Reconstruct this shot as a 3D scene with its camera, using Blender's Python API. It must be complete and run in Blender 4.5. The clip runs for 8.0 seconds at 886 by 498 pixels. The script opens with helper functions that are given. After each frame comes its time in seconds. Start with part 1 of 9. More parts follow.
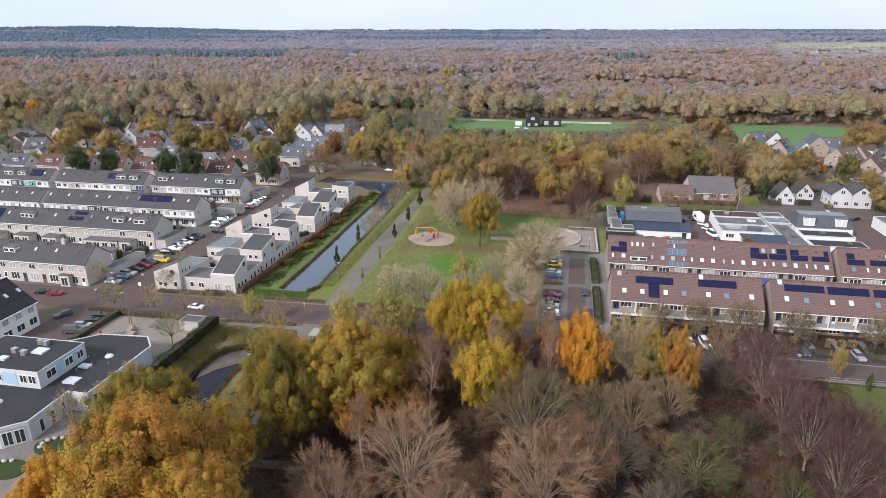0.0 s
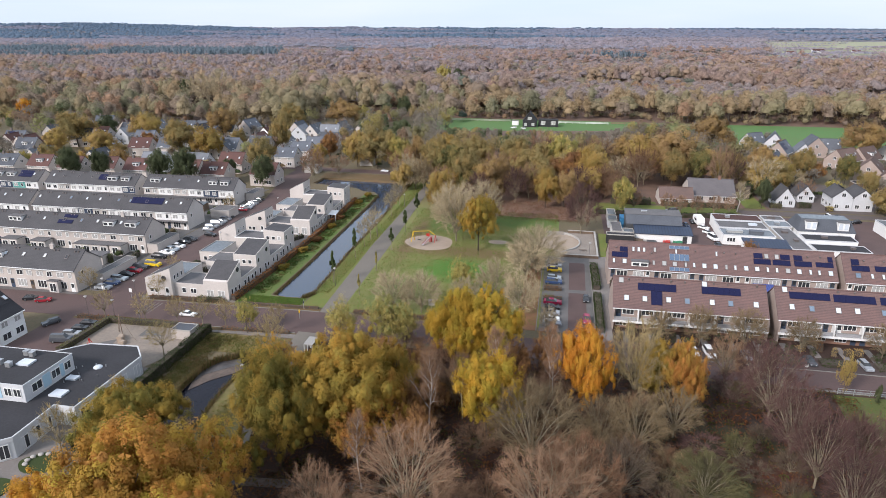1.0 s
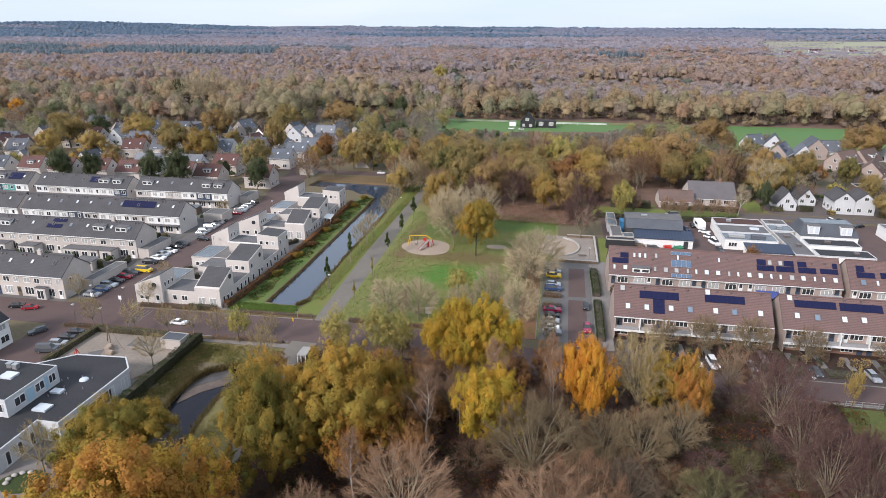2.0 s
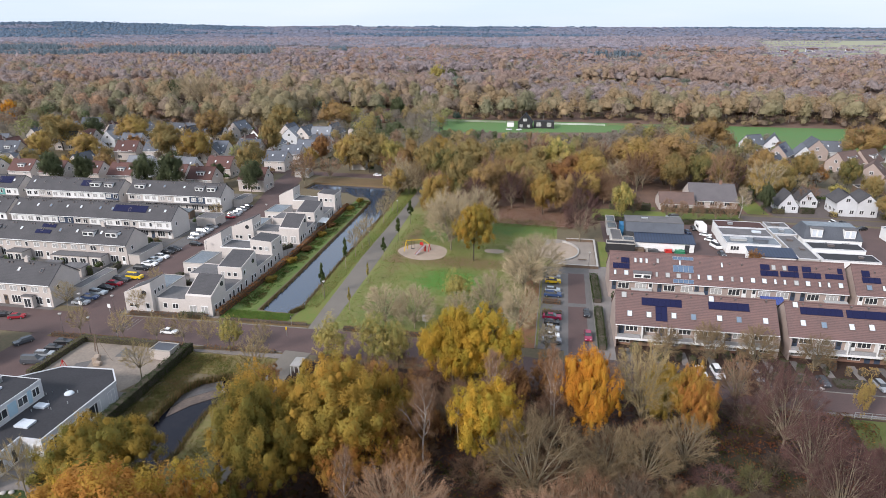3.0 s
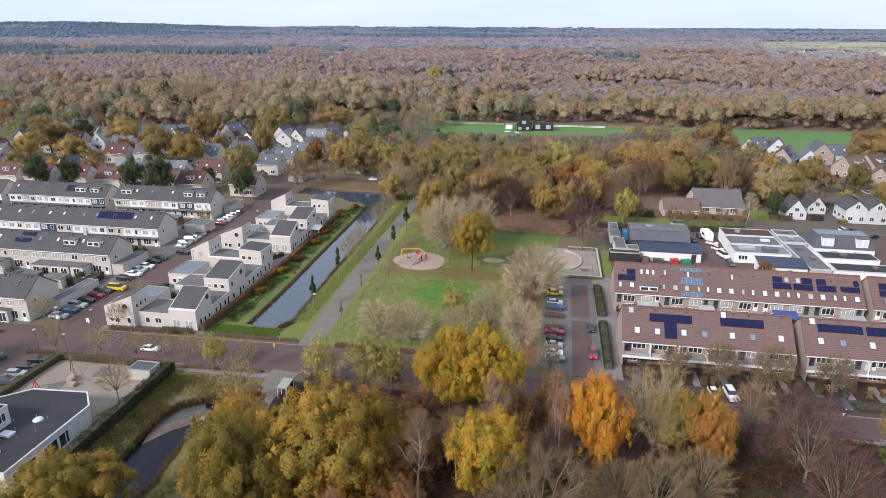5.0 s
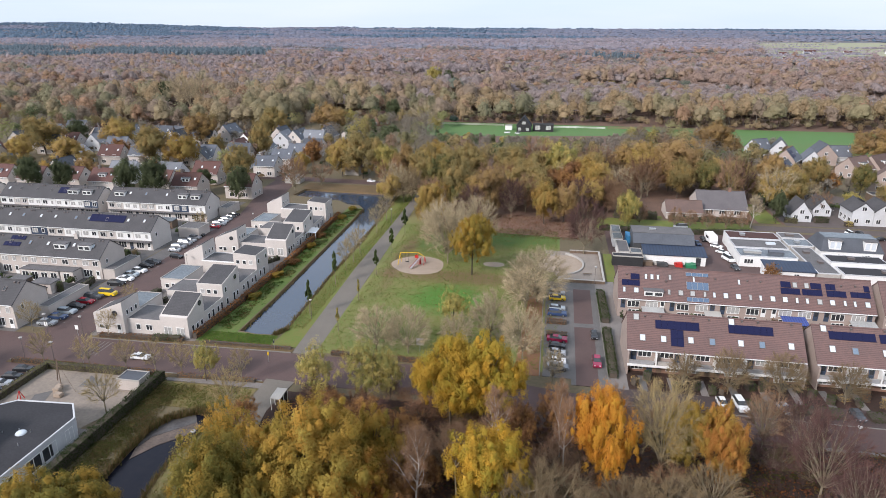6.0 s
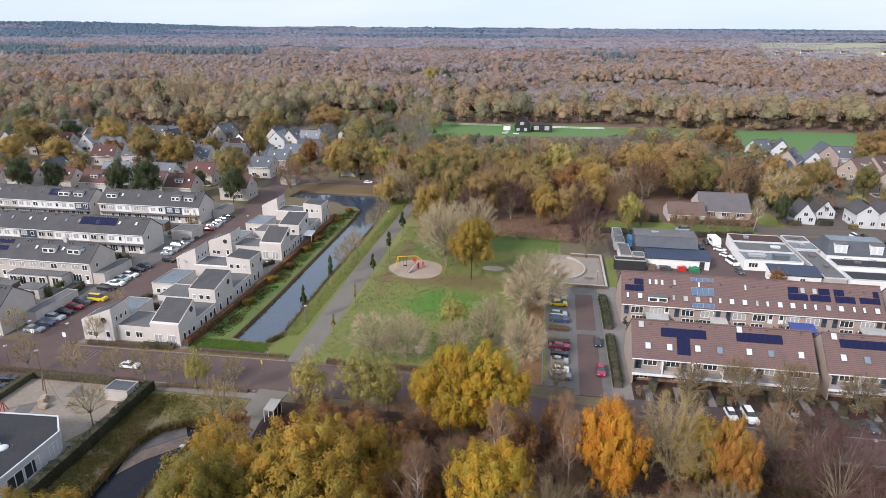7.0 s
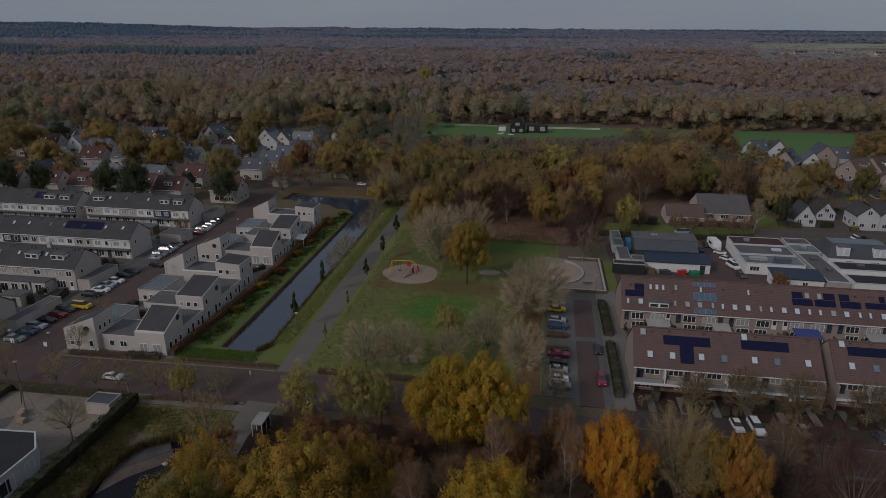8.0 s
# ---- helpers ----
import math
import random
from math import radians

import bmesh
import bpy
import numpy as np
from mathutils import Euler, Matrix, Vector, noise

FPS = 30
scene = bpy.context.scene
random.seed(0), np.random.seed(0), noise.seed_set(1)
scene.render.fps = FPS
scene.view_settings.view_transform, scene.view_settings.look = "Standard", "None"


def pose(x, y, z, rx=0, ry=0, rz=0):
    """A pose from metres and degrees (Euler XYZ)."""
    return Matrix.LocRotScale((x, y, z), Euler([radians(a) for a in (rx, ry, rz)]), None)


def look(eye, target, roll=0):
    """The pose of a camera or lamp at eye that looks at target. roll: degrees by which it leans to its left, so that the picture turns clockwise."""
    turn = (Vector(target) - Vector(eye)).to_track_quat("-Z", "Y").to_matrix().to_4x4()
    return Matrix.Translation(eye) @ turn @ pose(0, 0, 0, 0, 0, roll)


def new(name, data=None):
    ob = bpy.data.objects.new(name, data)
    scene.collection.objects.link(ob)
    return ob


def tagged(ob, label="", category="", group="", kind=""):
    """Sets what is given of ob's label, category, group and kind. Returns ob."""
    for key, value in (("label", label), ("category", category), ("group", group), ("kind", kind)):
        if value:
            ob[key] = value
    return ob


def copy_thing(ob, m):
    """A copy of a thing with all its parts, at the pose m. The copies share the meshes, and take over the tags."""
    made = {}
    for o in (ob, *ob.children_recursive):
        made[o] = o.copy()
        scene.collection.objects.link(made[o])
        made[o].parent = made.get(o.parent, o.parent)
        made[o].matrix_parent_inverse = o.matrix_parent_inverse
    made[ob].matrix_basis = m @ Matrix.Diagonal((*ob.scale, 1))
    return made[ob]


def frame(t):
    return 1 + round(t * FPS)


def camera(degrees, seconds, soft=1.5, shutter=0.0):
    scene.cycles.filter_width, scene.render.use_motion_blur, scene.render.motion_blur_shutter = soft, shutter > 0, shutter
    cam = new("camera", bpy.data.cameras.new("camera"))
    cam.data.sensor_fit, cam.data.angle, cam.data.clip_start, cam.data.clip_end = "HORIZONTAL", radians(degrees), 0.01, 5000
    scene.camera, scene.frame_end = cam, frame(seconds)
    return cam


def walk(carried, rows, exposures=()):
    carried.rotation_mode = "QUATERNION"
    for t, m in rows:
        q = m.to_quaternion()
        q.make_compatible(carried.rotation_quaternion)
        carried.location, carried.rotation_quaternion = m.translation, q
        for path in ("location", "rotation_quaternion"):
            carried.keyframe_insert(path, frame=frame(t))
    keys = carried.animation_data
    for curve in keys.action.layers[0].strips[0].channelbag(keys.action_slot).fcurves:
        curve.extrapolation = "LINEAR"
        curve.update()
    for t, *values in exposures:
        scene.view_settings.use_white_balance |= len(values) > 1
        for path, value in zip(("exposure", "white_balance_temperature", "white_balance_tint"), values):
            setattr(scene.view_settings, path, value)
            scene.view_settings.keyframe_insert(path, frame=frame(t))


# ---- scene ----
cam = camera(70.0, 8.0, soft=0.85)
PATH = [
    (0, (3.114, -11.148, 55.935), (2.754, -9.293, 55.28), -0.2),
    (0.5, (2.362, -9.577, 56.286), (2.011, -7.722, 55.627), -0.1),
    (1, (1.818, -8.07, 56.546), (1.474, -6.214, 55.885), 0.0),
    (1.5, (1.44, -6.441, 56.784), (1.101, -4.585, 56.122), 0.1),
    (3, (0.684, -1.42, 57.171), (0.357, 0.438, 56.507), 0.0),
    (3.5, (0.404, 0.219, 57.252), (0.079, 2.078, 56.589), 0.0),
    (4, (0.162, 1.947, 57.35), (-0.161, 3.806, 56.687), 0.0),
    (4.5, (-0.15, 3.646, 57.273), (-0.471, 5.506, 56.61), 0.1),
    (6, (-1.016, 8.88, 56.644), (-1.333, 10.741, 55.984), 0.1),
    (6.5, (-1.577, 10.572, 56.481), (-1.889, 12.435, 55.822), 0.2),
    (7, (-1.977, 12.303, 56.419), (-2.285, 14.166, 55.758), 0.2),
    (7.5, (-2.175, 14.092, 56.207), (-2.478, 15.956, 55.549), 0.2),
    (8, (-2.628, 15.977, 55.998), (-2.92, 17.843, 55.339), 0.2),
]

# fade towards black at the end: the picture's display level falls evenly after 7.1 s
LEVEL = 0.25
COOL = (6500, 13)
FADE = [(0.0, LEVEL, *COOL), (7.05, LEVEL, *COOL)] + [(7.1 + 0.1 * k, LEVEL + 2.2 * math.log2(1.0 - 0.061 * k + 0.0008 * k * k), *COOL) for k in range(1, 10)]
walk(cam, [(t, look(eye, target, roll)) for t, eye, target, roll in PATH], FADE)

# ---- light: bright overcast, a weak veiled sun ----
world = bpy.data.worlds.new("sky")
scene.world = world
world.use_nodes = True
wn = world.node_tree
sky = wn.nodes.new("ShaderNodeTexSky")
sky.sky_type, sky.sun_disc = "NISHITA", False
sky.sun_elevation, sky.sun_rotation = radians(32), radians(215)
sky.air_density, sky.dust_density, sky.ozone_density = 1.0, 3.0, 1.0
pale = wn.nodes.new("ShaderNodeHueSaturation")
pale.inputs["Saturation"].default_value = 0.8
# thin cloud veil: streaks of white over pale blue
where_ = wn.nodes.new("ShaderNodeTexCoord")
squash = wn.nodes.new("ShaderNodeMapping")
squash.inputs["Scale"].default_value = (1.2, 1.2, 9.0)
wisps = wn.nodes.new("ShaderNodeTexNoise")
wisps.inputs["Scale"].default_value, wisps.inputs["Detail"].default_value = 2.2, 5
veil = wn.nodes.new("ShaderNodeMix")
veil.data_type = "RGBA"
veil.inputs["A"].default_value, veil.inputs["B"].default_value = (4.7, 6.0, 7.7, 1), (6.6, 7.2, 7.9, 1)
cloud = wn.nodes.new("ShaderNodeMix")
cloud.data_type = "RGBA"
cloud.inputs["Factor"].default_value = 0.8
bg = wn.nodes["Background"]
bg.inputs["Strength"].default_value = 0.138
wn.links.new(where_.outputs["Generated"], squash.inputs[0])
wn.links.new(squash.outputs[0], wisps.inputs["Vector"])
wn.links.new(wisps.outputs["Fac"], veil.inputs["Factor"])
wn.links.new(sky.outputs[0], pale.inputs["Color"])
wn.links.new(pale.outputs[0], cloud.inputs["A"])
wn.links.new(veil.outputs["Result"], cloud.inputs["B"])
wn.links.new(cloud.outputs["Result"], bg.inputs["Color"])
lamp = bpy.data.lights.new("sun", "SUN")
lamp.energy, lamp.angle, lamp.color = 3.4, radians(12), (1.0, 0.945, 0.91)
sun = new("sun", lamp)
sun.matrix_world = look((-300, -400, 320), (0, 0, 0))

# ---- materials ----
def links(m):
    return m.node_tree.nodes, m.node_tree.links


def mat(name, a, b=None, rough=0.85, big=0.25, fine=6.0, bump=0.15, metal=0.0, spec=0.3, island=0.0, rand=0.0, stretch=None):
    """Two base colours mixed by a broad and a fine noise, with fine relief; island and rand vary the value piece by piece."""
    m = bpy.data.materials.new(name)
    m.use_nodes = True
    n, l = links(m)
    p = n["Principled BSDF"]
    b = b or tuple(c * 0.75 for c in a)
    geo = n.new("ShaderNodeNewGeometry")
    src = geo.outputs["Position"]
    if stretch:
        mp = n.new("ShaderNodeMapping")
        mp.inputs["Scale"].default_value = stretch
        l.new(src, mp.inputs[0])
        src = mp.outputs[0]
    n1, n2 = n.new("ShaderNodeTexNoise"), n.new("ShaderNodeTexNoise")
    for t, s, d in ((n1, big, 4), (n2, fine, 6)):
        t.inputs["Scale"].default_value, t.inputs["Detail"].default_value = s, d
        l.new(src, t.inputs["Vector"])
    add = n.new("ShaderNodeMath")
    add.operation = "MULTIPLY_ADD"
    add.inputs[1].default_value = 0.55
    l.new(n2.outputs["Fac"], add.inputs[0])
    half = n.new("ShaderNodeMath")
    half.operation = "MULTIPLY"
    half.inputs[1].default_value = 0.45
    l.new(n1.outputs["Fac"], half.inputs[0])
    l.new(half.outputs[0], add.inputs[2])
    rng = n.new("ShaderNodeMapRange")
    rng.inputs["From Min"].default_value, rng.inputs["From Max"].default_value = 0.35, 0.65
    l.new(add.outputs[0], rng.inputs["Value"])
    mix = n.new("ShaderNodeMix")
    mix.data_type = "RGBA"
    mix.inputs["A"].default_value, mix.inputs["B"].default_value = (*a, 1), (*b, 1)
    l.new(rng.outputs[0], mix.inputs["Factor"])
    col = mix.outputs["Result"]
    for amount, node, out in ((island, "ShaderNodeNewGeometry", "Random Per Island"), (rand, "ShaderNodeObjectInfo", "Random")):
        if amount:
            g = n.new(node)
            r = n.new("ShaderNodeMapRange")
            r.inputs["To Min"].default_value, r.inputs["To Max"].default_value = 1 - amount, 1 + amount
            l.new(g.outputs[out], r.inputs["Value"])
            hs = n.new("ShaderNodeHueSaturation")
            l.new(r.outputs[0], hs.inputs["Value"])
            l.new(col, hs.inputs["Color"])
            col = hs.outputs[0]
    l.new(col, p.inputs["Base Color"])
    p.inputs["Roughness"].default_value, p.inputs["Metallic"].default_value = rough, metal
    p.inputs["Specular IOR Level"].default_value = spec
    if bump:
        bp = n.new("ShaderNodeBump")
        bp.inputs["Strength"].default_value, bp.inputs["Distance"].default_value = bump, 0.1
        l.new(n2.outputs["Fac"], bp.inputs["Height"])
        l.new(bp.outputs[0], p.inputs["Normal"])
    return m


def courses(m, period, axis_scale=(0, 1, 1), depth=0.5, dark=0.55):
    """Lays rows of courses into a material: thin dark lines and relief every period metres."""
    n, l = links(m)
    p = n["Principled BSDF"]
    geo = n.new("ShaderNodeNewGeometry")
    mp = n.new("ShaderNodeVectorMath")
    mp.operation = "DOT_PRODUCT"
    mp.inputs[1].default_value = axis_scale
    l.new(geo.outputs["Position"], mp.inputs[0])
    fr = n.new("ShaderNodeMath")
    fr.operation = "MULTIPLY"
    fr.inputs[1].default_value = 1 / period
    l.new(mp.outputs["Value"], fr.inputs[0])
    f2 = n.new("ShaderNodeMath")
    f2.operation = "FRACT"
    l.new(fr.outputs[0], f2.inputs[0])
    rp = n.new("ShaderNodeValToRGB")
    rp.color_ramp.elements[0].color, rp.color_ramp.elements[1].color = (dark, dark, dark, 1), (1, 1, 1, 1)
    rp.color_ramp.elements[0].position, rp.color_ramp.elements[1].position = 0.0, 0.35
    l.new(f2.outputs[0], rp.inputs[0])
    old = p.inputs["Base Color"].links[0].from_socket
    mul = n.new("ShaderNodeMix")
    mul.data_type, mul.blend_type = "RGBA", "MULTIPLY"
    mul.inputs["Factor"].default_value = 1
    l.new(old, mul.inputs["A"])
    l.new(rp.outputs[0], mul.inputs["B"])
    l.new(mul.outputs["Result"], p.inputs["Base Color"])
    return m


def leafy(name, a, b, island=0.13, rand=0.15, tuft=None):
    """Leaves: colour varies leaf by leaf and tree by tree, with some light let through."""
    m = mat(name, a, b, rough=0.75, big=0.22, fine=0.6, bump=0, spec=0.15, island=island, rand=rand)
    n, l = links(m)
    p = n["Principled BSDF"]
    if tuft:
        at = n.new("ShaderNodeAttribute")
        at.attribute_name = "tuft"
        tone = n.new("ShaderNodeMix")
        tone.data_type = "RGBA"
        tone.inputs["B"].default_value = (*tuft, 1)
        l.new(at.outputs["Fac"], tone.inputs["Factor"])
        l.new(p.inputs["Base Color"].links[0].from_socket, tone.inputs["A"])
        l.new(tone.outputs["Result"], p.inputs["Base Color"])
    tr = n.new("ShaderNodeBsdfTranslucent")
    l.new(p.inputs["Base Color"].links[0].from_socket, tr.inputs["Color"])
    mx = n.new("ShaderNodeMixShader")
    mx.inputs[0].default_value = 0.4
    l.new(p.outputs[0], mx.inputs[1])
    l.new(tr.outputs[0], mx.inputs[2])
    l.new(mx.outputs[0], n["Material Output"].inputs["Surface"])
    return m


def tinted(name, rough=0.85, island=0.35):
    """Crowns far off: each takes the colour of its own kind of tree from the mesh, varied clump by clump."""
    m = mat(name, (1.1, 1.1, 1.1), (0.88, 0.87, 0.87), rough=rough, big=0.05, fine=0.45, bump=0.7, spec=0.1, island=island)
    n, l = links(m)
    n["Bump"].inputs["Distance"].default_value = 1.2
    p = n["Principled BSDF"]
    at = n.new("ShaderNodeAttribute")
    at.attribute_name = "kind_colour"
    old = p.inputs["Base Color"].links[0].from_socket
    mul = n.new("ShaderNodeMix")
    mul.data_type, mul.blend_type = "RGBA", "MULTIPLY"
    mul.inputs["Factor"].default_value = 1
    l.new(old, mul.inputs["A"])
    l.new(at.outputs["Color"], mul.inputs["B"])
    l.new(mul.outputs["Result"], p.inputs["Base Color"])
    tr = n.new("ShaderNodeBsdfTranslucent")
    l.new(mul.outputs["Result"], tr.inputs["Color"])
    mx = n.new("ShaderNodeMixShader")
    mx.inputs[0].default_value = 0.4
    l.new(p.outputs[0], mx.inputs[1])
    l.new(tr.outputs[0], mx.inputs[2])
    l.new(mx.outputs[0], n["Material Output"].inputs["Surface"])
    return m


M = {}
M["dry_litter"] = mat("dry_leaf_litter", (0.24, 0.14, 0.10), (0.14, 0.09, 0.066), big=0.15, fine=2.0, bump=0.6)
M["orange_litter"] = mat("orange_leaf_litter", (0.26, 0.125, 0.06), (0.16, 0.085, 0.05), big=0.3, fine=2.5, bump=0.6)
M["wood_litter"] = mat("grove_leaf_litter", (0.17, 0.10, 0.072), (0.095, 0.065, 0.05), big=0.15, fine=2.0, bump=0.6)
M["rough_land"] = mat("rough_land", (0.15, 0.112, 0.07), (0.098, 0.088, 0.048), big=0.05, fine=1.5, bump=0.4)
M["grass"] = mat("grass", (0.135, 0.13, 0.042), (0.21, 0.155, 0.075), big=0.12, fine=1.6, bump=0.3)
def patched(m, spots):
    """Round patches with ragged edges, worn, lush or just darker: (x, y, rx, ry, colour)."""
    n, l = links(m)
    p = n["Principled BSDF"]
    geo = n.new("ShaderNodeNewGeometry")
    edge = n.new("ShaderNodeTexNoise")
    edge.inputs["Scale"].default_value, edge.inputs["Detail"].default_value = 0.35, 5
    l.new(geo.outputs["Position"], edge.inputs["Vector"])
    for x, y, rx, ry, colour in spots:
        mp = n.new("ShaderNodeMapping")
        mp.vector_type = "TEXTURE"
        mp.inputs["Location"].default_value, mp.inputs["Scale"].default_value = (x, y, 0), (rx, ry, 1000)
        l.new(geo.outputs["Position"], mp.inputs[0])
        ln = n.new("ShaderNodeVectorMath")
        ln.operation = "LENGTH"
        l.new(mp.outputs[0], ln.inputs[0])
        ad = n.new("ShaderNodeMath")
        ad.operation = "MULTIPLY_ADD"
        ad.inputs[1].default_value = 0.9
        l.new(edge.outputs["Fac"], ad.inputs[0])
        l.new(ln.outputs["Value"], ad.inputs[2])
        rg = n.new("ShaderNodeMapRange")
        rg.inputs["From Min"].default_value, rg.inputs["From Max"].default_value = 1.05, 1.75
        rg.inputs["To Min"].default_value, rg.inputs["To Max"].default_value = 0.85, 0.0
        l.new(ad.outputs[0], rg.inputs["Value"])
        mx = n.new("ShaderNodeMix")
        mx.data_type = "RGBA"
        mx.inputs["B"].default_value = (*colour, 1)
        l.new(rg.outputs[0], mx.inputs["Factor"])
        l.new(p.inputs["Base Color"].links[0].from_socket, mx.inputs["A"])
        l.new(mx.outputs["Result"], p.inputs["Base Color"])
    return m


# mossy green, red leaf drift and darker purplish patches on the brown floor
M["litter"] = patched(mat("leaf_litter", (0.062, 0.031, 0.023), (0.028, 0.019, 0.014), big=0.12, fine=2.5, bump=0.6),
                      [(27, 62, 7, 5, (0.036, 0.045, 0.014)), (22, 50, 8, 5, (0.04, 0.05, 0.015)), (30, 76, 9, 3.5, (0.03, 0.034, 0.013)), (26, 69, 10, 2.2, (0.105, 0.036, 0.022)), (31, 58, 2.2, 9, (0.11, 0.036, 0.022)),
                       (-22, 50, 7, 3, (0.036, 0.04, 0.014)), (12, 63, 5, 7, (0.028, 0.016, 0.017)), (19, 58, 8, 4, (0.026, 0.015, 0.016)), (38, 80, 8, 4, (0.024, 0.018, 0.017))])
M["park"] = patched(mat("park_grass", (0.14, 0.18, 0.045), (0.195, 0.175, 0.068), big=0.3, fine=2.2, bump=0.4),
                    [(-10, 182, 16, 9, (0.065, 0.13, 0.03)), (-30, 176, 8, 12, (0.085, 0.135, 0.035)), (-22, 136, 8.5, 7.5, (0.06, 0.185, 0.026)), (-20, 149, 20, 4, (0.17, 0.115, 0.06)), (-4, 150, 5, 17, (0.19, 0.14, 0.085)),
                     (-33, 120, 5, 9, (0.09, 0.135, 0.035)), (-37.6, 160, 2.2, 20, (0.17, 0.115, 0.06)), (-6, 122, 6, 7, (0.17, 0.135, 0.08)), (-14, 203, 34, 13, (0.20, 0.118, 0.078))])
M["lush"] = mat("lush_grass", (0.105, 0.15, 0.03), (0.155, 0.14, 0.042), big=0.15, fine=2.0, bump=0.3)
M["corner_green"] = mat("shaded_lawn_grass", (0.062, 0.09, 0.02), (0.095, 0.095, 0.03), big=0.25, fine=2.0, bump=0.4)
M["bank_green"] = mat("lush_bank_grass", (0.075, 0.14, 0.028), (0.125, 0.135, 0.042), big=0.25, fine=2.0, bump=0.4)
M["meadow"] = mat("meadow", (0.075, 0.17, 0.05), (0.1, 0.155, 0.05), big=0.03, fine=0.4, bump=0.1)
M["dry"] = mat("dry_grass", (0.16, 0.10, 0.052), (0.10, 0.075, 0.035), big=0.3, fine=2.0, bump=0.5)
M["paver"] = mat("brick_pavers", (0.118, 0.076, 0.07), (0.084, 0.058, 0.054), big=0.2, fine=5, bump=0.2)
# darker copy of the road pavers, with tree shade put into the colour
M["shaded_paver"] = mat("shaded_brick_pavers", (0.082, 0.06, 0.057), (0.058, 0.044, 0.042), big=0.25, fine=5, bump=0.2)
M["grey_paver"] = mat("grey_pavers", (0.118, 0.095, 0.088), (0.09, 0.074, 0.068), big=0.25, fine=5, bump=0.2)
M["asphalt"] = mat("asphalt_path", (0.175, 0.155, 0.132), (0.14, 0.125, 0.107), big=0.3, fine=6, bump=0.1)
M["slabs"] = mat("concrete_slabs", (0.215, 0.192, 0.178), (0.15, 0.134, 0.124), big=0.4, fine=4, bump=0.1)
M["bay"] = mat("parking_bay_pavers", (0.15, 0.14, 0.135), (0.10, 0.095, 0.092), big=0.3, fine=5, bump=0.2)
M["kerb"] = mat("kerb_concrete", (0.22, 0.205, 0.185), big=1, fine=8)
M["sand"] = mat("sand", (0.36, 0.29, 0.23), (0.28, 0.22, 0.17), big=0.4, fine=3, bump=0.2)
M["court_sand"] = mat("court_sand", (0.29, 0.25, 0.215), (0.21, 0.18, 0.155), big=0.35, fine=3, bump=0.2)
M["yard_sand"] = mat("yard_sand", (0.27, 0.225, 0.185), (0.19, 0.16, 0.135), big=0.3, fine=2, bump=0.2)
M["mud"] = mat("mud", (0.155, 0.118, 0.10), (0.075, 0.06, 0.052), big=0.5, fine=3, bump=0.3)
M["wet_mud"] = mat("wet_mud", (0.10, 0.092, 0.09), (0.05, 0.046, 0.046), rough=0.3, big=0.5, fine=2.5, bump=0.15)
# blue in the base colour adds to the mirrored sky
M["water"] = mat("water", (0.035, 0.052, 0.085), (0.042, 0.06, 0.088), rough=0.05, big=0.3, fine=1.2, bump=0.02, spec=0.8)
M["pond_water"] = mat("pond_water", (0.009, 0.01, 0.017), (0.013, 0.013, 0.019), rough=0.06, big=0.3, fine=1.2, bump=0.02, spec=0.12)
M["cream"] = mat("cream_render", (0.56, 0.515, 0.482), (0.46, 0.425, 0.40), big=0.3, fine=5, bump=0.08)
M["pale_brick"] = mat("pale_brick", (0.50, 0.45, 0.415), (0.41, 0.365, 0.335), big=0.4, fine=7, bump=0.15)
M["white"] = mat("white_paint", (0.763, 0.763, 0.753), (0.67, 0.67, 0.66), rough=0.55, big=0.5, fine=4, bump=0.03)
M["school_white"] = mat("school_white", (0.56, 0.57, 0.585), (0.47, 0.48, 0.50), rough=0.6, big=0.4, fine=4, bump=0.05)
M["blue_panel"] = mat("pale_blue_panel", (0.36, 0.52, 0.62), (0.32, 0.46, 0.56), rough=0.4, bump=0)
M["teal_panel"] = mat("teal_panel", (0.12, 0.36, 0.33), rough=0.5, bump=0)
M["navy_panel"] = mat("navy_panel", (0.05, 0.07, 0.11), rough=0.5, bump=0)
M["concrete"] = mat("concrete", (0.42, 0.40, 0.37), (0.33, 0.31, 0.29), big=0.4, fine=4)
M["pink_brick"] = mat("pinkish_brick", (0.37, 0.30, 0.265), (0.29, 0.235, 0.21), big=0.4, fine=7, bump=0.15)
M["red_brick"] = mat("red_brick", (0.26, 0.15, 0.11), (0.20, 0.12, 0.09), big=0.5, fine=8)
M["roof_red"] = courses(mat("brown_red_tiles", (0.172, 0.104, 0.094), (0.125, 0.084, 0.08), big=0.35, fine=3, bump=0.3), 0.33, (0, 0.75, 0.66))
M["roof_dark"] = courses(mat("dark_grey_tiles", (0.086, 0.083, 0.087), (0.058, 0.057, 0.060), big=0.3, fine=4, bump=0.3), 0.36, (0, 0.8, 0.6), dark=0.75)
M["roof_slate"] = mat("slate_roof", (0.112, 0.122, 0.142), (0.078, 0.085, 0.1), big=0.3, fine=4, bump=0.2, rand=0.25)
M["roof_black"] = courses(mat("black_roof_tiles", (0.036, 0.036, 0.041), (0.024, 0.024, 0.028), big=0.3, fine=4, bump=0.3), 0.34, (0.7, 0, 0.7), dark=0.7)
M["island_green"] = mat("clipped_ground_cover", (0.028, 0.045, 0.012), (0.042, 0.058, 0.016), big=0.5, fine=5, bump=0.6)
M["roof_pale"] = mat("pale_grey_roof", (0.21, 0.22, 0.24), (0.15, 0.16, 0.18), big=0.3, fine=4, bump=0.2, rand=0.25)
